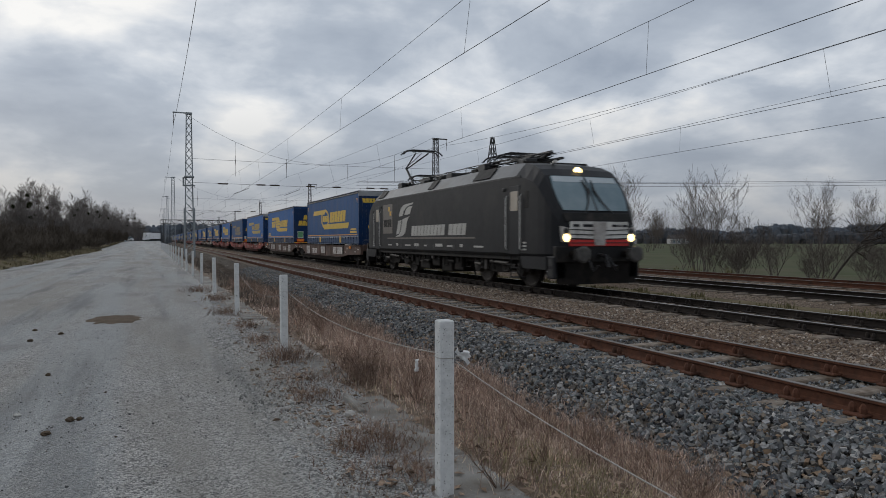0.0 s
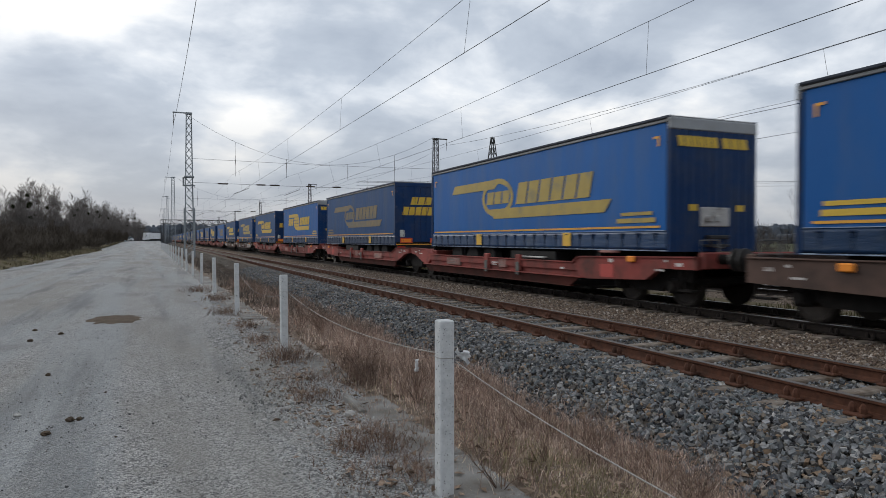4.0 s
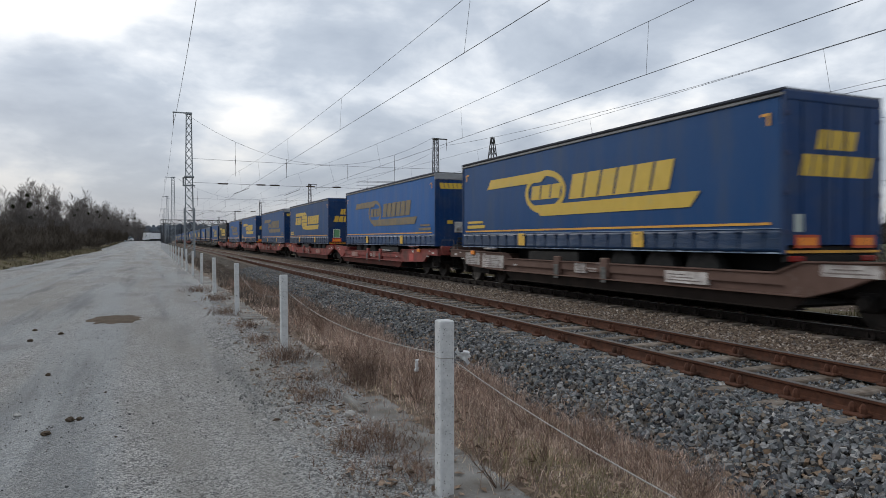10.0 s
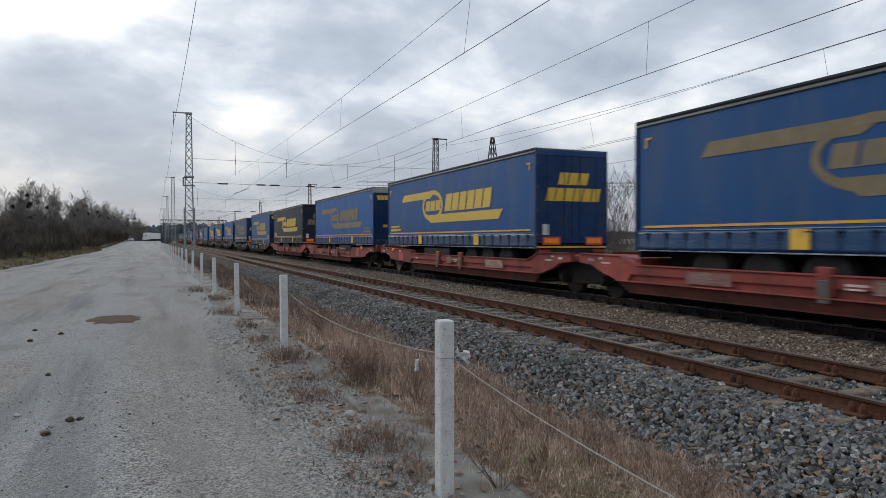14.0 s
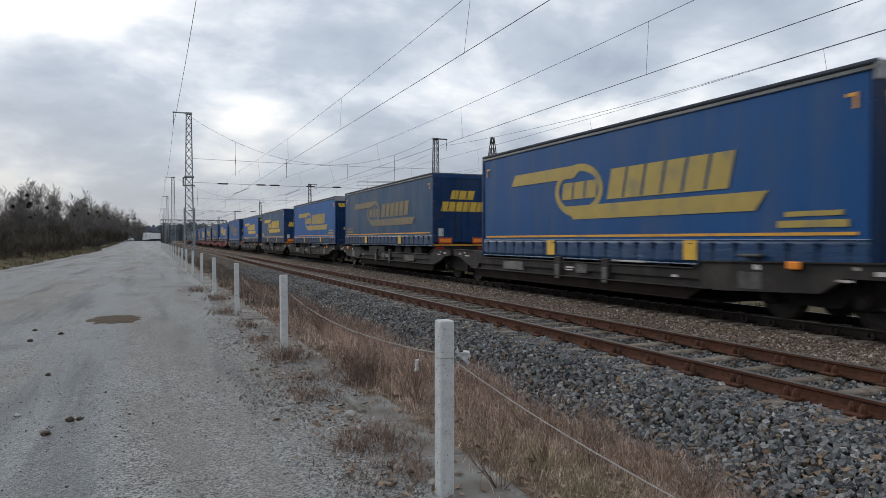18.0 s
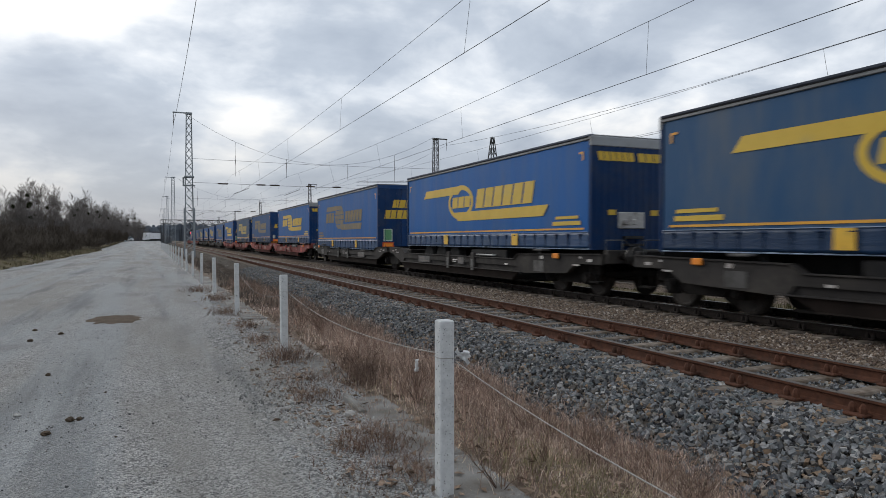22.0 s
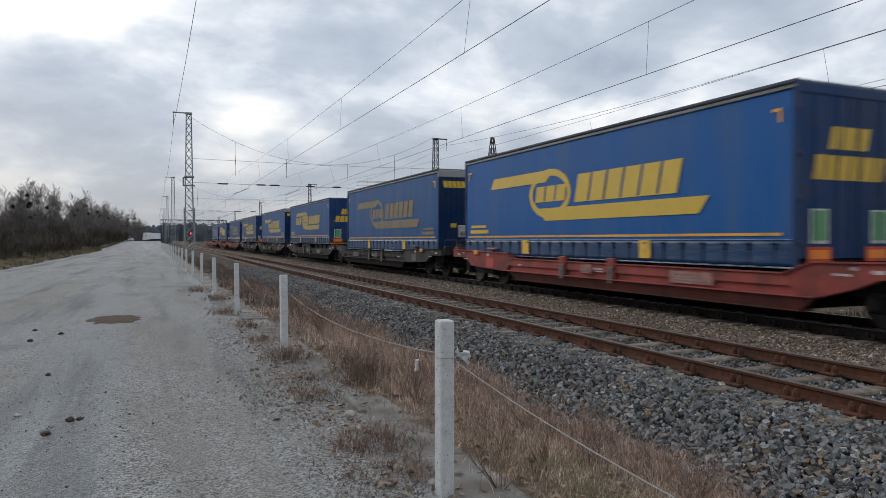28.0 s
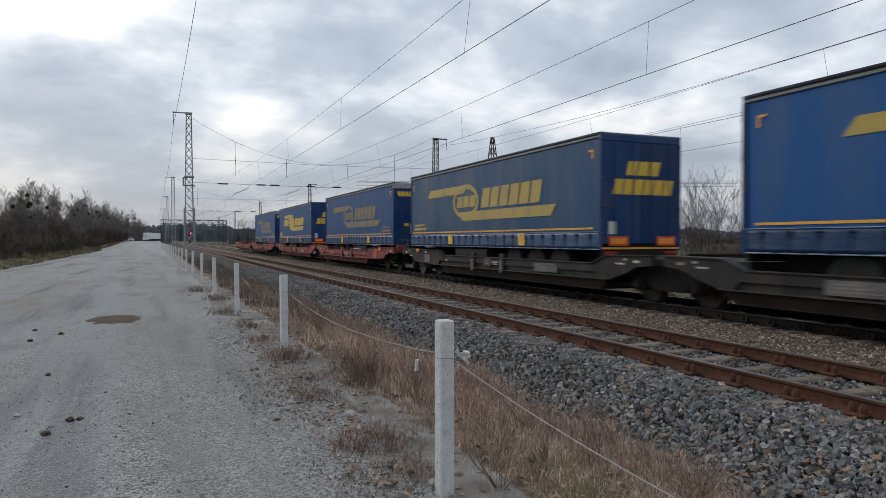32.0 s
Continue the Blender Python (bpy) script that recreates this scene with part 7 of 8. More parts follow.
# ---------------------------------------------------------------- locomotive
def locomotive(m):
    lo = thing("electric_locomotive", m, "dark grey electric locomotive with a raised pantograph and lit headlamps", "locomotive")
    L = 18.98
    zb = 0.98
    secs = [(0.50, 1.02, 1.72, 0.98, 1.98), (0.60, 1.26, 1.95, 1.16, 2.18), (0.80, 1.38, 2.25, 1.24, 2.52), (1.05, 1.44, 2.6, 1.26, 2.92), (1.35, 1.475, 2.95, 1.26, 3.30), (1.62, 1.49, 3.12, 1.24, 3.50), (2.0, 1.5, 3.25, 1.2, 3.66), (2.6, 1.505, 3.36, 1.15, 3.78), (3.2, 1.505, 3.38, 1.13, 3.82)]
    full = secs + [(L - y, w, zs, wr, zr) for y, w, zs, wr, zr in reversed(secs)]

    def outline(s):
        y, w, zs, wr, zr = s
        return [(-w + 0.05, y, zb), (-w, y, zb + 0.08), (-w, y, zs), (-wr, y, zr), (-wr * 0.5, y, zr + 0.03), (wr * 0.5, y, zr + 0.03), (wr, y, zr), (w, y, zs), (w, y, zb + 0.08), (w - 0.05, y, zb)]

    rings = [outline(s) for s in full]
    nose = len(secs) - 2
    body, roof = G(), G()
    n = 10
    for i in range(len(rings) - 1):
        for k in range(n):
            j = (k + 1) % n
            q = [rings[i][k], rings[i][j], rings[i + 1][j], rings[i + 1][k]]
            (roof if 2 <= k <= 6 and nose <= i < len(rings) - 1 - nose else body).add(q, [(0, 1, 2, 3)])
    body.add(rings[0], [tuple(range(n))])
    body.add(rings[-1], [tuple(range(n))[::-1]])
    bd = part("body", body, M["loco_grey"], lo, "matt dark grey body shell")
    bmw = bd.data
    part("roof", roof, M["loco_roof"], lo, "light grey roof shoulders")
    part("side_trim", G().box(-1.512, -1.5, 2.3, L - 2.3, 3.33, 3.37).box(1.5, 1.512, 2.3, L - 2.3, 3.33, 3.37), M["black"], lo)
    part("underframe", G().box(-1.4, 1.4, 0.75, L - 0.75, 0.84, 1.0, 0.02), M["loco_dark"], lo, "dark underframe")
    # roof vents and panel joints
    for y, hw in ((5.0, 0.65), (15.9, 0.4), (9.5, 0.3)):
        for s in (-1, 1):
            part("roof_vent", G().prism([(s * 1.47, 3.45), (s * 1.185, 3.80), (s * 1.2, 3.815), (s * 1.485, 3.465)], y - hw, y + hw, "y"), M["loco_dark"], lo, "dark louvred vent")
    for y in (2.75, 5.4, 9.3, 13.2, 16.25):
        part("roof_joint", G().box(-1.16, 1.16, y - 0.025, y + 0.025, 3.80, 3.865), M["loco_dark"], lo)

    def ends(y0):
        """Place along the body from one of its ends."""
        return (lambda y: y) if y0 == 0 else (lambda y: L - y)

    for e in (0, 1):
        u = ends(e)
        out = -1 if e == 0 else 1

        def slope(z, lift):
            """The place of the raked front at a height, a little proud."""
            zz = [s[4] for s in secs]
            yy = [s[0] for s in secs]
            return u(float(np.interp(z, zz, yy)) - lift)

        glass = M["loco_glass"]
        for s in (-1, 1):
            zs = (2.28, 2.62, 2.98, 3.30)
            ws = (1.08, 1.16, 1.17, 1.10)
            g = G()
            for z, w in zip(zs, ws):
                g.v += [(s * 0.03, slope(z, 0.075), z), (s * w, slope(z, 0.03), z), (s * 0.03, slope(z, -0.02), z), (s * w, slope(z, -0.02), z)]
            for k in range(3):
                a = 4 * k
                g.f += [(a, a + 1, a + 5, a + 4), (a + 2, a + 3, a + 7, a + 6), (a + 1, a + 3, a + 7, a + 5), (a, a + 2, a + 6, a + 4)]
            part("windscreen", g, glass, lo, "pale reflecting windscreen half")
            zs, ws = (3.12, 3.285), (1.12, 1.09)
            g = G()
            for z, w in zip(zs, ws):
                g.v += [(s * 0.05, slope(z, 0.08), z), (s * w * 0.97, slope(z, 0.04), z), (s * 0.05, slope(z, 0.07), z), (s * w * 0.97, slope(z, 0.03), z)]
            g.f += [(0, 1, 5, 4), (2, 3, 7, 6), (1, 3, 7, 5), (0, 2, 6, 4), (0, 1, 3, 2), (4, 5, 7, 6)]
            part("sun_blind", g, M["blind"], lo, "pale sun blind along the top of the windscreen")
            part("wiper", G().tube([(s * 0.46, slope(2.2, 0.12), 2.2), (s * 0.24, slope(2.5, 0.13), 2.5), (s * 0.10, slope(2.85, 0.12), 2.85), (s * 0.16, slope(3.15, 0.1), 3.18)], [0.018, 0.025, 0.04, 0.018], 5), M["black"], lo)
            # lamps
            hl = part("headlamp", G().prism([(s * 0.985, 1.38), (s * 1.2, 1.40), (s * 1.25, 1.84), (s * 1.0, 1.78)], u(0.48), u(0.62), "y"), M["front_grey"], lo, "pale lamp housing on the corner")
            part("unlit_lens", G().lathe([(0, 0.085), (out * 0.02, 0.07)], (s * 1.1, u(0.475), 1.70), "y", 14), M["black"], hl, "dark upper lens")
            part("lens", G().lathe([(0, 0.115), (out * 0.03, 0.08)], (s * 1.09, u(0.475), 1.52), "y", 16), M["head_glow"] if e == 0 else M["lamp_off"], hl, "lit warm-white lamp" if e == 0 else "unlit lamp")
            part("side_window", G().box(min(s * 1.49, s * 1.505), max(s * 1.49, s * 1.505), u(1.95) - 0.1, u(1.95) + 0.1, 2.4, 2.9, 0.02), M["loco_dark"], lo)
            bo = part("door", G().box(min(s * 1.49, s * 1.515), max(s * 1.49, s * 1.515), min(u(2.35), u(3.0)), max(u(2.35), u(3.0)), 1.02, 3.08, 0.01), M["loco_door"], lo, "cab side door")
            part("door_window", G().box(min(s * 1.51, s * 1.52), max(s * 1.51, s * 1.52), min(u(2.45), u(2.9)), max(u(2.45), u(2.9)), 2.33, 2.92, 0.02), M["door_glass"], bo, "pale reflecting door window")
            for y in (2.24, 3.12):
                part("grab_rail", G().tube([(s * 1.5, u(y), 1.15), (s * 1.56, u(y), 1.2), (s * 1.56, u(y), 2.75), (s * 1.5, u(y), 2.8)], 0.02, 6), M["pale_metal"], lo, "bright grab rail")
            st = part("cab_steps", G().box(min(s * 1.25, s * 1.48), max(s * 1.25, s * 1.48), min(u(2.4), u(2.95)), max(u(2.4), u(2.95)), 0.3, 0.34).box(min(s * 1.25, s * 1.48), max(s * 1.25, s * 1.48), min(u(2.4), u(2.95)), max(u(2.4), u(2.95)), 0.6, 0.64).tube([(s * 1.46, u(2.4), 0.3), (s * 1.46, u(2.4), 1.0)], 0.02, 5).tube([(s * 1.46, u(2.95), 0.3), (s * 1.46, u(2.95), 1.0)], 0.02, 5), M["loco_dark"], lo, "hanging steps below the cab door")
            part("mirror", G().box(min(s * 1.5, s * 1.56), max(s * 1.5, s * 1.56), u(3.3) - 0.06, u(3.3) + 0.06, 2.95, 3.06, 0.02), M["black"], lo, "small camera pod")
            part("corner_step", G().box(min(s * 1.05, s * 1.45), max(s * 1.05, s * 1.45), min(u(0.55), u(0.95)), max(u(0.55), u(0.95)), 0.38, 1.0, 0.03), M["loco_grey"], lo, "dark corner skirt with two step openings")
            for z in (0.45, 0.73):
                part("step_opening", G().box(min(s * 1.2, s * 1.455), max(s * 1.2, s * 1.455), min(u(0.64), u(0.86)), max(u(0.64), u(0.86)), z, z + 0.2), M["black"], lo, "black step opening")
            part("cheek_skirt", G().prism([(u(0.9), 0.62), (u(2.2), 0.62), (u(2.35), 0.98), (u(0.9), 0.98)], s * 1.38, s * 1.485, "x"), M["loco_grey"], lo, "body-coloured skirt plate below the cab")
            buffer(lo, s * 0.875, u(0.52), out, 1.06)
            part("buffer_shield", G().box(s * 0.875 - 0.27, s * 0.875 + 0.27, min(u(0.02), u(0.06)), max(u(0.02), u(0.06)), 0.9, 1.22, 0.02), M["loco_metal"], lo, "rectangular buffer plate")
            for k in range(3):
                y = 1.2 + 0.16 * k
                part("mark", G().box(min(s * 1.508, s * 1.512), max(s * 1.508, s * 1.512), u(2.05) - 0.1, u(2.05) + 0.1, 1.15 + 0.1 * k, 1.2 + 0.1 * k), M["loco_mark"], lo, "small pale marking")
        part("screen_divider", G().prism([(slope(2.26, 0.085), 2.26), (slope(3.32, 0.085), 3.32), (slope(3.32, -0.03), 3.32), (slope(2.26, -0.03), 2.26)], -0.035, 0.035, "x"), M["black"], lo)
        part("top_lamp", G().lathe([(0, 0.15), (out * 0.06, 0.12)], (0, slope(3.46, 0.0), 3.46), "y", 14), M["head_glow"] if e == 0 else M["lamp_off"], lo, "round lamp over the windscreen")
        # front panel: pale field, dark lines, red band, grey V
        part("front_panel", G().box(-0.98, 0.98, min(u(0.465), u(0.5)), max(u(0.465), u(0.5)), 1.47, 1.97, 0.015), M["front_pale"], lo, "pale front panel")
        for z in (1.745, 1.615, 1.50):
            for s in (-1, 1):
                part("dark_line", G().prism([(s * 0.2, z - 0.035), (s * 0.97, z - 0.012), (s * 0.97, z + 0.014), (s * 0.2, z - 0.009)], u(0.452), u(0.47), "y"), M["black"], lo)
        part("red_band", G().box(-1.0, 1.0, min(u(0.46), u(0.5)), max(u(0.46), u(0.5)), 1.28, 1.465, 0.01), M["front_red"], lo, "red front band")
        part("red_line", G().box(-1.0, 1.0, min(u(0.45), u(0.462)), max(u(0.45), u(0.462)), 1.36, 1.385), M["black"], lo)
        for xa, xb in ((-0.88, -0.68), (-0.56, -0.2), (0.42, 0.6), (0.64, 0.72), (0.78, 0.94)):
            part("front_mark", G().box(xa, xb, min(u(0.455), u(0.466)), max(u(0.455), u(0.466)), 1.82, 1.89), M["loco_grey"], lo, "dark plain block on the front panel")
        part("front_v", G().prism([(-0.24, 1.96), (0.24, 1.96), (0.17, 1.30), (-0.17, 1.30)], u(0.445), u(0.47), "y"), M["front_grey"], lo, "grey tapered centre shape")
        part("front_hood", G().prism([(u(0.47), 1.98), (u(0.57), 2.2), (u(0.62), 2.18), (u(0.52), 1.96)], -1.12, 1.12, "x"), M["loco_dark"], lo, "black band under the windscreen")
        part("buffer_beam", G().box(-1.4, 1.4, min(u(0.5), u(0.7)), max(u(0.5), u(0.7)), 0.82, 1.28, 0.03), M["loco_dark"], lo)
        part("plough", G().prism([(-1.3, 0.22), (1.3, 0.22), (1.4, 0.82), (-1.4, 0.82)], u(0.55), u(0.62), "y"), M["bogie"], lo, "black snow plough")
        part("coupler", G().tube([(0, u(0.5), 1.04), (0, u(0.15), 1.0), (0, u(0.05), 0.7)], 0.06, 8).tube([(0.35, u(0.5), 0.95), (0.4, u(0.2), 0.6), (0.3, u(0.1), 0.75)], 0.03, 6).tube([(-0.35, u(0.5), 0.95), (-0.4, u(0.2), 0.6), (-0.3, u(0.1), 0.75)], 0.03, 6), M["black"], lo, "screw coupler and hoses")
        # bogie
        yc = u(4.35)
        bf = part("bogie_frame", G().box(-0.9, 0.9, yc - 0.4, yc + 0.4, 0.5, 0.8, 0.03), M["loco_dark"], lo, "dark bogie frame")
        for s in (-1, 1):
            part("side_frame", G().prism([(yc - 2.2, 0.7), (yc - 0.9, 0.7), (yc - 0.6, 0.42), (yc + 0.6, 0.42), (yc + 0.9, 0.7), (yc + 2.2, 0.7), (yc + 2.2, 0.88), (yc - 2.2, 0.88)], s * 1.08, s * 1.2, "x"), M["bogie"], bf)
            for d in (-1.5, 1.5):
                part("axle_box", G().lathe([(0, 0.26), (s * 0.16, 0.24), (s * 0.2, 0.12)], (s * 1.02, yc + d, 0.6), "x", 14), M["loco_metal"], bf, "round axle box")
                part("spring", G().tube([(s * 1.14, yc + d - 0.42, 0.5), (s * 1.14, yc + d - 0.42, 0.9)], 0.11, 8), M["loco_metal"], bf, "coil spring")
                part("sand_pipe", G().tube([(s * 0.95, yc + d * 1.62, 0.85), (s * 0.9, yc + d * 1.5, 0.2)], 0.03, 6), M["bogie"], bf)
            part("damper", G().tube([(s * 1.28, yc - 0.9, 0.72), (s * 1.28, yc + 0.3, 0.76)], 0.06, 8), M["loco_metal"], bf, "pale damper")
        for d in (-1.5, 1.5):
            wheelset(lo, yc + d, 0.625, M["wheel"])
    # gear under the floor, between and round the bogies
    for a, b, z in ((6.9, 7.7, 0.34), (7.95, 8.9, 0.26), (9.1, 9.9, 0.42), (10.1, 11.2, 0.28), (11.4, 12.1, 0.36)):
        part("belly_box", G().box(-1.24, 1.24, a, b, z, 0.86, 0.04), M["bogie"], lo, "dark equipment box under the floor")
    rr = random.Random(3)
    for k in range(26):
        y = 1.9 + 0.6 * k + rr.uniform(-0.15, 0.15)
        for s in (-1, 1):
            h = rr.uniform(0.12, 0.4)
            kind = k % 4
            x = s * rr.uniform(1.24, 1.34)
            if kind == 0:
                g = G().tube([(x, y, 0.9), (x, y, 0.86 - h)], 0.05, 8)
            elif kind == 1:
                g = G().box(x - 0.04, x + 0.04, y - 0.1, y + 0.1, 0.84 - h, 0.9, 0.015)
            elif kind == 2:
                g = G().tube([(x, y - 0.25, 0.72 - 0.4 * h), (x, y + 0.25, 0.74 - 0.4 * h)], 0.055, 8).tube([(x, y + 0.2, 0.9), (x, y + 0.25, 0.74 - 0.4 * h)], 0.025, 5)
            else:
                g = G().tube([(x, y - 0.2, 0.86), (x, y - 0.15, 0.84 - h), (x, y + 0.15, 0.82 - h), (x, y + 0.2, 0.86)], 0.022, 5)
            part(("strut", "bracket", "air_cylinder", "pipe")[kind], g, M["loco_metal"] if rr.random() < 0.45 else M["bogie"], lo, "grimy gear under the floor")
    # flank markings
    s = -1
    for s in (-1, 1):
        def yy(u0):
            return L / 2 + s * (u0 - L / 2) if s > 0 else L - u0
        def shape(name, polys, mt, label, t=0.005, lift=0.0):
            g = G()
            for poly in polys:
                g.prism([(yy(a), z) for a, z in poly], s * (1.506 + lift), s * (1.506 + lift + t), "x")
            part(name, g, M[mt], lo, label)
        # u0 runs to the right of who faces the flank
        shape("emblem", [[(a - 0.36, z) for a, z in poly] for poly in (
            [(6.16, 2.49), (6.27, 2.68), (6.48, 2.87), (6.82, 2.98), (7.3, 3.01), (7.95, 3.03), (7.92, 2.95), (7.45, 2.93), (7.1, 2.86), (6.85, 2.74), (6.68, 2.59), (6.61, 2.50)],
            [(6.85, 2.53), (7.03, 2.72), (7.24, 2.84), (7.5, 2.88), (7.88, 2.90), (7.7, 2.74), (7.58, 2.56)],
            [(6.06, 2.29), (6.53, 2.34), (6.27, 1.82), (6.16, 1.74), (5.82, 1.69)],
            [(6.65, 2.36), (7.55, 2.46), (7.37, 2.40), (7.23, 2.25), (7.03, 1.82), (6.78, 1.67), (6.47, 1.61), (5.75, 1.60), (5.75, 1.63), (6.13, 1.67), (6.37, 1.82)])], "loco_mark", "pale grey emblem of plain curved shapes")
        shape("long_word", word(7.38, 10.95, 1.63, 2.04, 10, 0.10, 0.13) + word(11.3, 12.85, 1.63, 2.04, 4, 0.10, 0.13), "loco_mark", "row of plain pale blocks")
        shape("stripe", [rect(4.2, 13.6, 1.50, 1.56)], "loco_stripe", "thin brownish-grey stripe")
        shape("square_panel", [rect(3.55, 4.9, 1.75, 3.1)], "loco_stripe", "brownish-grey square panel")
        shape("square_mark", [rect(4.32, 4.52, 2.78, 2.98), rect(4.53, 4.73, 2.57, 2.77)], "marker", "small orange squares", lift=0.004)
        shape("square_word", word(3.68, 4.8, 2.05, 2.40, 4, 0.0, 0.14), "loco_dark", "dark plain blocks", lift=0.004)
        for k in range(9):
            shape("notice", [rect(4.3 + 1.15 * k, 4.3 + 1.15 * k + (0.5, 0.25, 0.7)[k % 3], 1.2, 1.26 + 0.05 * (k % 2))], "loco_mark", "small pale notice")
        for k in range(4):
            shape("hatch", [rect(6.0 + 1.9 * k, 6.2 + 1.9 * k, 1.12, 1.28)], "black", "small dark hatch")
    # roof gear
    for y in (4.4, 6.0, 12.9, 14.6):
        for x in (-0.45, 0.45):
            g = G()
            for k in range(4):
                g.lathe([(-0.02, 0.05), (0, 0.1), (0.03, 0.05)], (x, y, 3.9 + 0.08 * k), "z", 8)
            part("roof_insulator", g, M["insulator"], lo, "ribbed roof insulator")
    part("roof_bar", G().tube([(0.3, 3.2, 4.22), (0.3, 6.5, 4.28), (0.35, 9.0, 4.2), (0.3, 12.5, 4.25), (0.3, 15.5, 4.2)], 0.025, 6), M["black"], lo, "high-voltage roof bar")
    part("roof_bar", G().tube([(-0.35, 4.5, 4.2), (-0.3, 8.0, 4.25), (-0.35, 11.0, 4.22), (-0.3, 14.0, 4.2)], 0.02, 6), M["black"], lo)
    for y, w in ((7.6, 0.5), (9.4, 0.7), (10.9, 0.4)):
        part("roof_box", G().box(-0.5, 0.4, y - w / 2, y + w / 2, 3.84, 4.1, 0.03), M["loco_dark"], lo, "dark roof equipment box")
    for k in range(9):
        y = 3.4 + 1.45 * k
        x = 0.55 if k % 2 else -0.62
        part("roof_unit", G().box(x - 0.2, x + 0.2, y - 0.28, y + 0.28, 3.84, 4.02 + 0.06 * (k % 3), 0.03), M["black"], lo, "small dark roof unit")
    for k in range(7):
        y = 4.0 + 1.9 * k
        part("roof_bracket", G().tube([(-0.75, y, 3.84), (-0.7, y, 4.16), (0.7, y + 0.3, 4.16), (0.75, y + 0.3, 3.84)], 0.022, 5), M["black"], lo)
    part("horn", G().tube([(-0.5, 2.2, 3.72), (-0.5, 1.95, 3.8)], [0.03, 0.06], 8), M["pale_metal"], lo)

    def pantograph(y, d, up):
        """A single-arm pantograph whose knee points along d; raised or folded."""
        pg = part("pantograph", G().box(-0.55, 0.55, y - 0.55, y + 0.55, 4.02, 4.07, 0.01).box(-0.6, -0.5, y - 0.7, y + 0.7, 4.05, 4.12).box(0.5, 0.6, y - 0.7, y + 0.7, 4.05, 4.12), M["black"], lo, "raised pantograph" if up else "folded pantograph")
        knee = (y + d * 1.35, 4.98) if up else (y + d * 0.95, 4.2)
        headp = (y - d * 0.75, RAIL_TOP) if up else (y - d * 0.9, 4.36)
        part("lower_arm", G().tube([(0, y + d * 0.25, 4.08), (0, *knee)], [0.065, 0.055], 8).tube([(0.15, y + d * 0.05, 4.06), (0.02, knee[0], knee[1] - 0.12)], 0.022, 5), M["black"], pg)
        part("upper_arm", G().tube([(0.03, *knee), (0.3, headp[0], headp[1] - 0.12)], 0.034, 6).tube([(-0.03, *knee), (-0.3, headp[0], headp[1] - 0.12)], 0.034, 6).tube([(0, knee[0], knee[1] + 0.06), (0, headp[0], headp[1] - 0.1)], 0.018, 5), M["black"], pg)
        hd = G()
        for dy in (-0.19, 0.19):
            hd.tube([(-0.97, headp[0] + dy, headp[1] - 0.22), (-0.8, headp[0] + dy, headp[1] - 0.06), (-0.55, headp[0] + dy, headp[1]), (0.55, headp[0] + dy, headp[1]), (0.8, headp[0] + dy, headp[1] - 0.06), (0.97, headp[0] + dy, headp[1] - 0.22)], 0.032, 6)
        hd.tube([(-0.4, headp[0] - 0.19, headp[1] - 0.03), (-0.3, headp[0], headp[1] - 0.12), (-0.4, headp[0] + 0.19, headp[1] - 0.03)], 0.015, 5)
        hd.tube([(0.4, headp[0] - 0.19, headp[1] - 0.03), (0.3, headp[0], headp[1] - 0.12), (0.4, headp[0] + 0.19, headp[1] - 0.03)], 0.015, 5)
        part("contact_strips", hd, M["black"], pg)

    RAIL_TOP = CONTACT - 0.01
    pantograph(15.0, 1, True)
    pantograph(12.4, -1, False)
    pantograph(6.6, 1, False)
    pantograph(3.9, -1, False)
    return lo


# ---------------------------------------------------------------- the train
LOCO_AT = 15.25
MOVERS.append((locomotive(pose(LINE, LOCO_AT, RAIL)), LOCO_AT))

# place of the leading face, cloth, paint, emblem, signs on its doors, wagon colour (one for each pair)
AT = [35.75, 54.68, 71.44, 89.6, 105.8, 123.81, 139.96, 158.29, 174.5, 192.51, 208.7, 226.78, 242.79, 260.76, 276.97, 295.06, 311.05, 329.07, 345.25, 363.21, 379.57, 397.64, 413.66, 431.86, 447.97, 466.07, 482.35, 500.38, 516.36, 534.4, 550.53]
LOOKS = "Mco1 Bcn2 Bfo0 Mdo1 Bcn0 Mco1 Mfo0 Mco1 Bdo0 Mcn2 Mdo0 Mco1 Bdo0 Nco1 Mfo0 Fdo1 Bfo0 Fco1 Bco0 Bdn2 Bcn0 Mdn1 Ffn0 Bco2 Mdo0 Mfn2 Mfo0 Ffo1 Mdo0 Mcn1 Mdo0".split()
TINTS = "brown red red white red red red black black black red red black black red red".split()
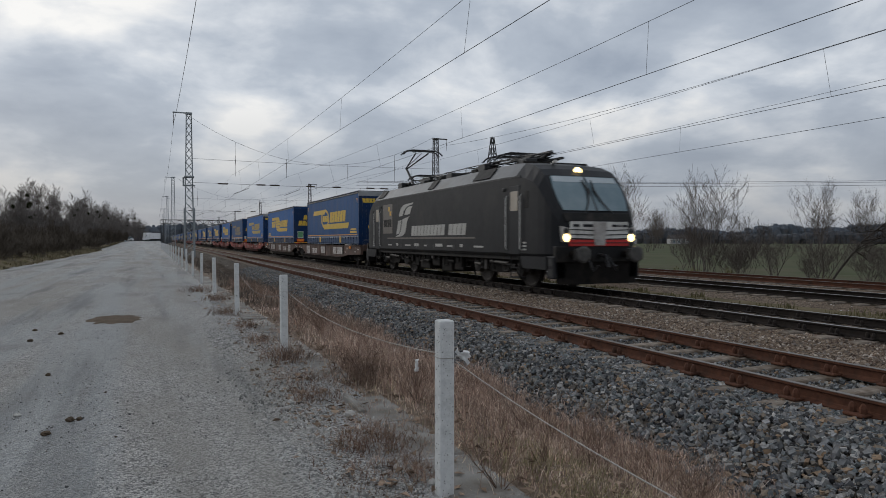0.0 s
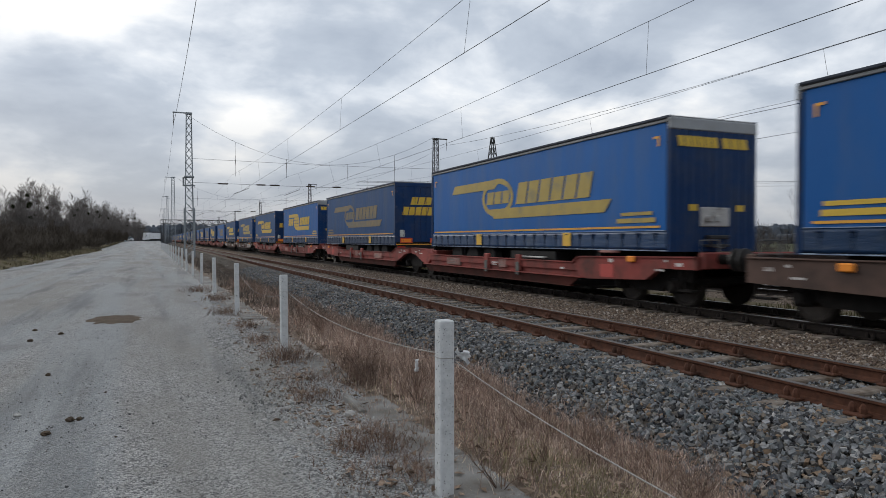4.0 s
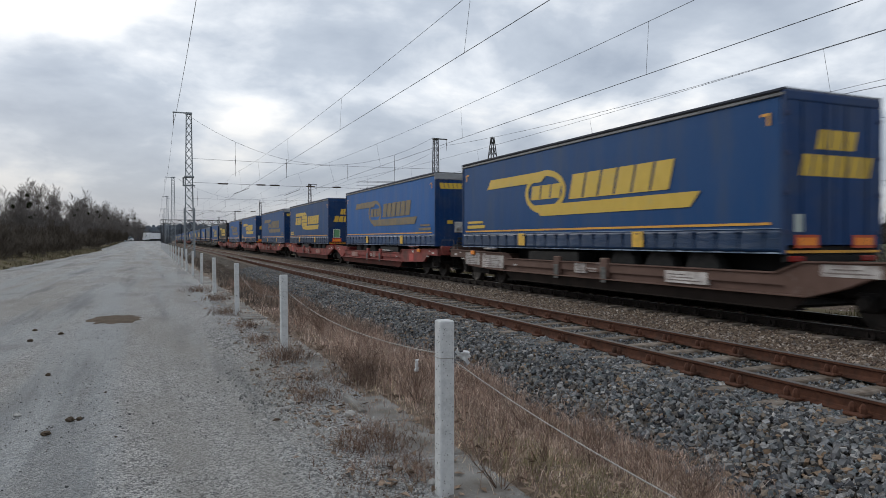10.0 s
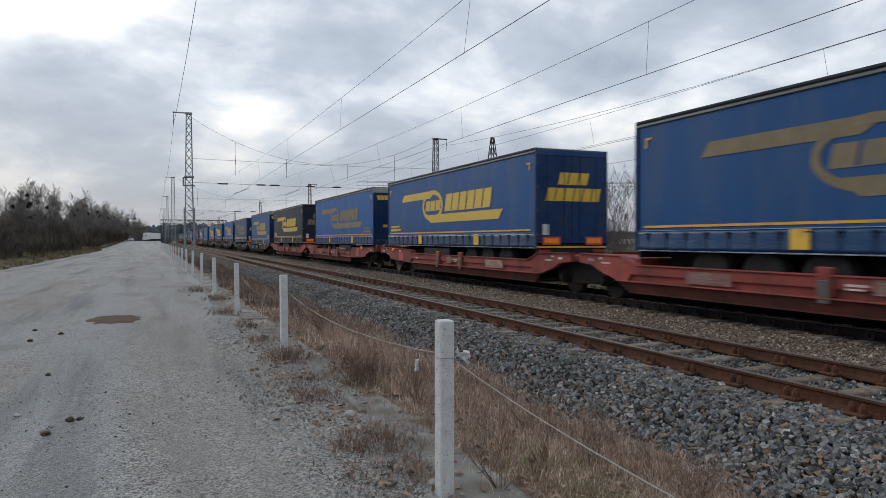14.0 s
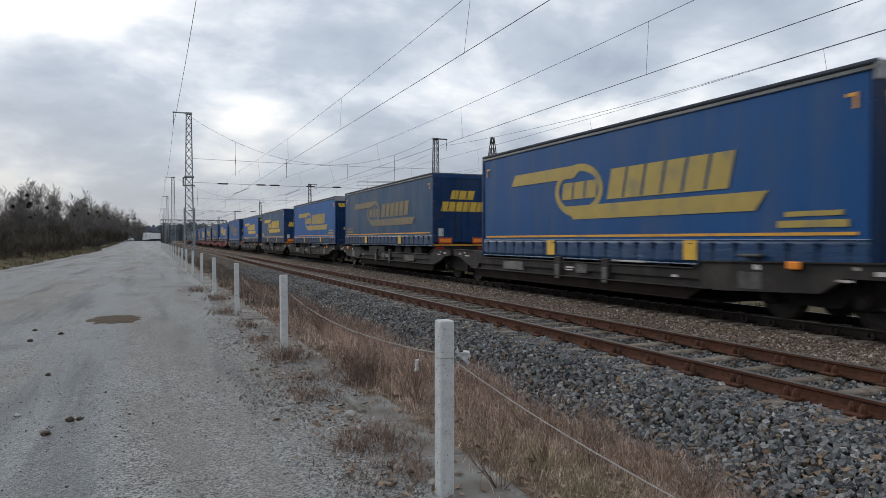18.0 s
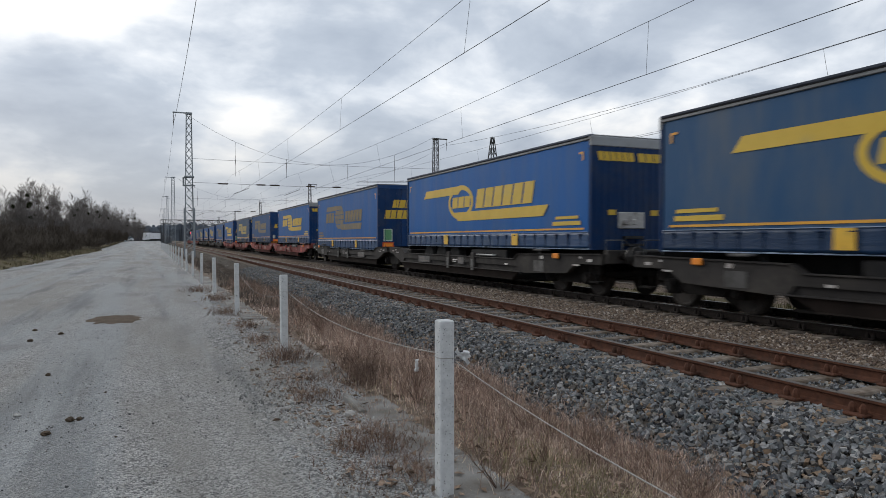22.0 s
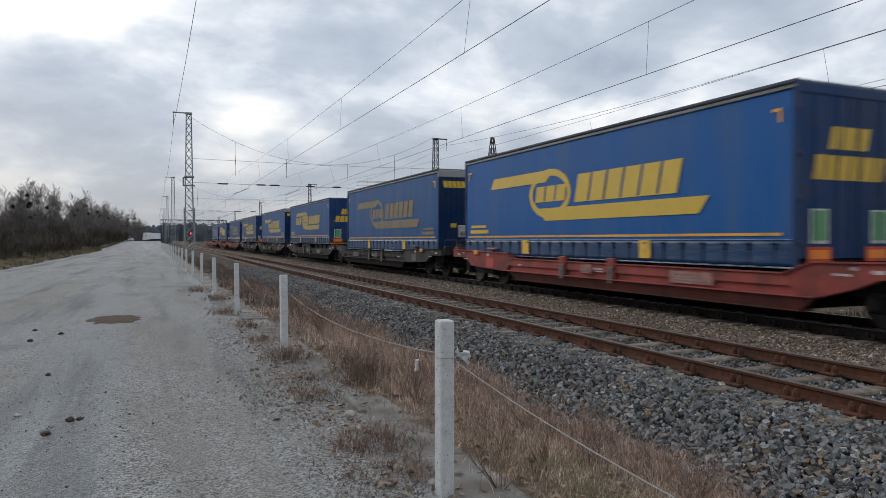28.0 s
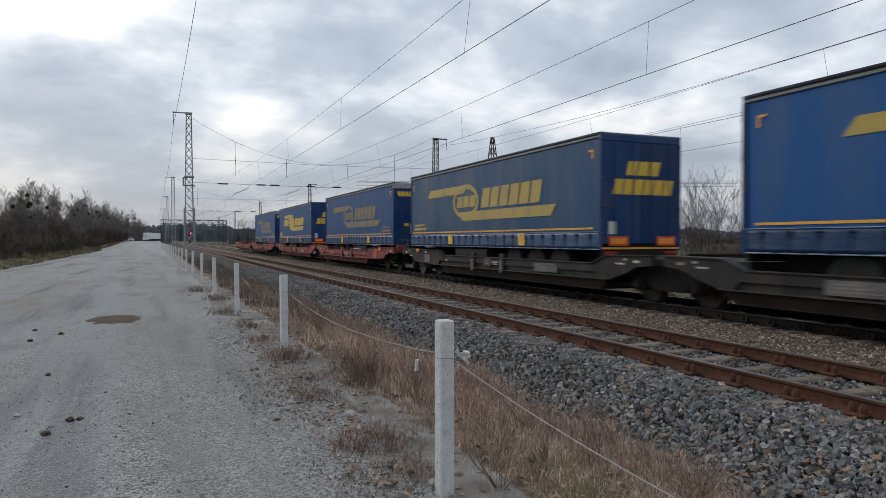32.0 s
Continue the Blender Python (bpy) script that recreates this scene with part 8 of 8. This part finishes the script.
MEGA_DROP, MEGA_SCALE = -0.40, 1.12
MEGA = (14, 19, 23, 24)      # places in the train of the high-volume trailers
CLOTH = {"B": "tarp_bright", "M": "tarp_mid", "F": "tarp_faded", "N": "tarp_night"}
CLOTH_WORDS = {"B": "bright blue", "M": "blue", "F": "faded grey-blue", "N": "sooty dark green-black"}
PAINT = {"c": "yellow", "f": "yellow_worn", "d": "ochre"}
PAINT_WORDS = {"c": "clear yellow", "f": "worn yellow", "d": "faded ochre"}


def train():
    for i, (y, code) in enumerate(zip(AT, LOOKS)):
        doors = i % 2 == 1
        m = pose(LINE, y + LEN, RAIL, 0, 0, 180) if doors else pose(LINE, y, RAIL)
        words = "%s curtain-sided trailer with %s emblem, %s foremost" % (CLOTH_WORDS[code[0]], PAINT_WORDS[code[1]], "doors" if doors else "headboard")
        t = trailer(doors, M[CLOTH[code[0]]], M[PAINT[code[1]]], {"o": "old", "n": "new"}[code[2]], m, words, i, int(code[3]), code[0] == "N", i in MEGA)
        MOVERS.append((t, y + LEN if doors else y))
    start = LOCO_AT + 18.98
    for k, tint in enumerate(TINTS):
        if k < 15:
            stop = (AT[2 * k + 1] + LEN + AT[2 * k + 2]) / 2
        else:
            stop = start + 34.2
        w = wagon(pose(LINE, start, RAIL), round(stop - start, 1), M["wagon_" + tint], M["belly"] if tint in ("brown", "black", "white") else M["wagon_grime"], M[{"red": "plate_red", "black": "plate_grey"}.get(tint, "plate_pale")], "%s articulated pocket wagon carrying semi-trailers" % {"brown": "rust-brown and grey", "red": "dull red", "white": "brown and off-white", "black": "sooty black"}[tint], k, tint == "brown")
        MOVERS.append((w, start))
        start = stop


train()


def motions():
    """The train rolls towards and past the camera; its wheels turn."""
    for ob, y in MOVERS:
        m0 = ob.matrix_basis.copy()
        walk(ob, [(float(t), Matrix.Translation((0, -run(t), 0)) @ m0) for t in range(33)])
    steps = [k / 30 for k in range(961)]
    for ws, y, r in WHEELS:
        walk(ws, [(t, pose(0, y, r, math.degrees(run(t) / r) % 360)) for t in steps])


motions()
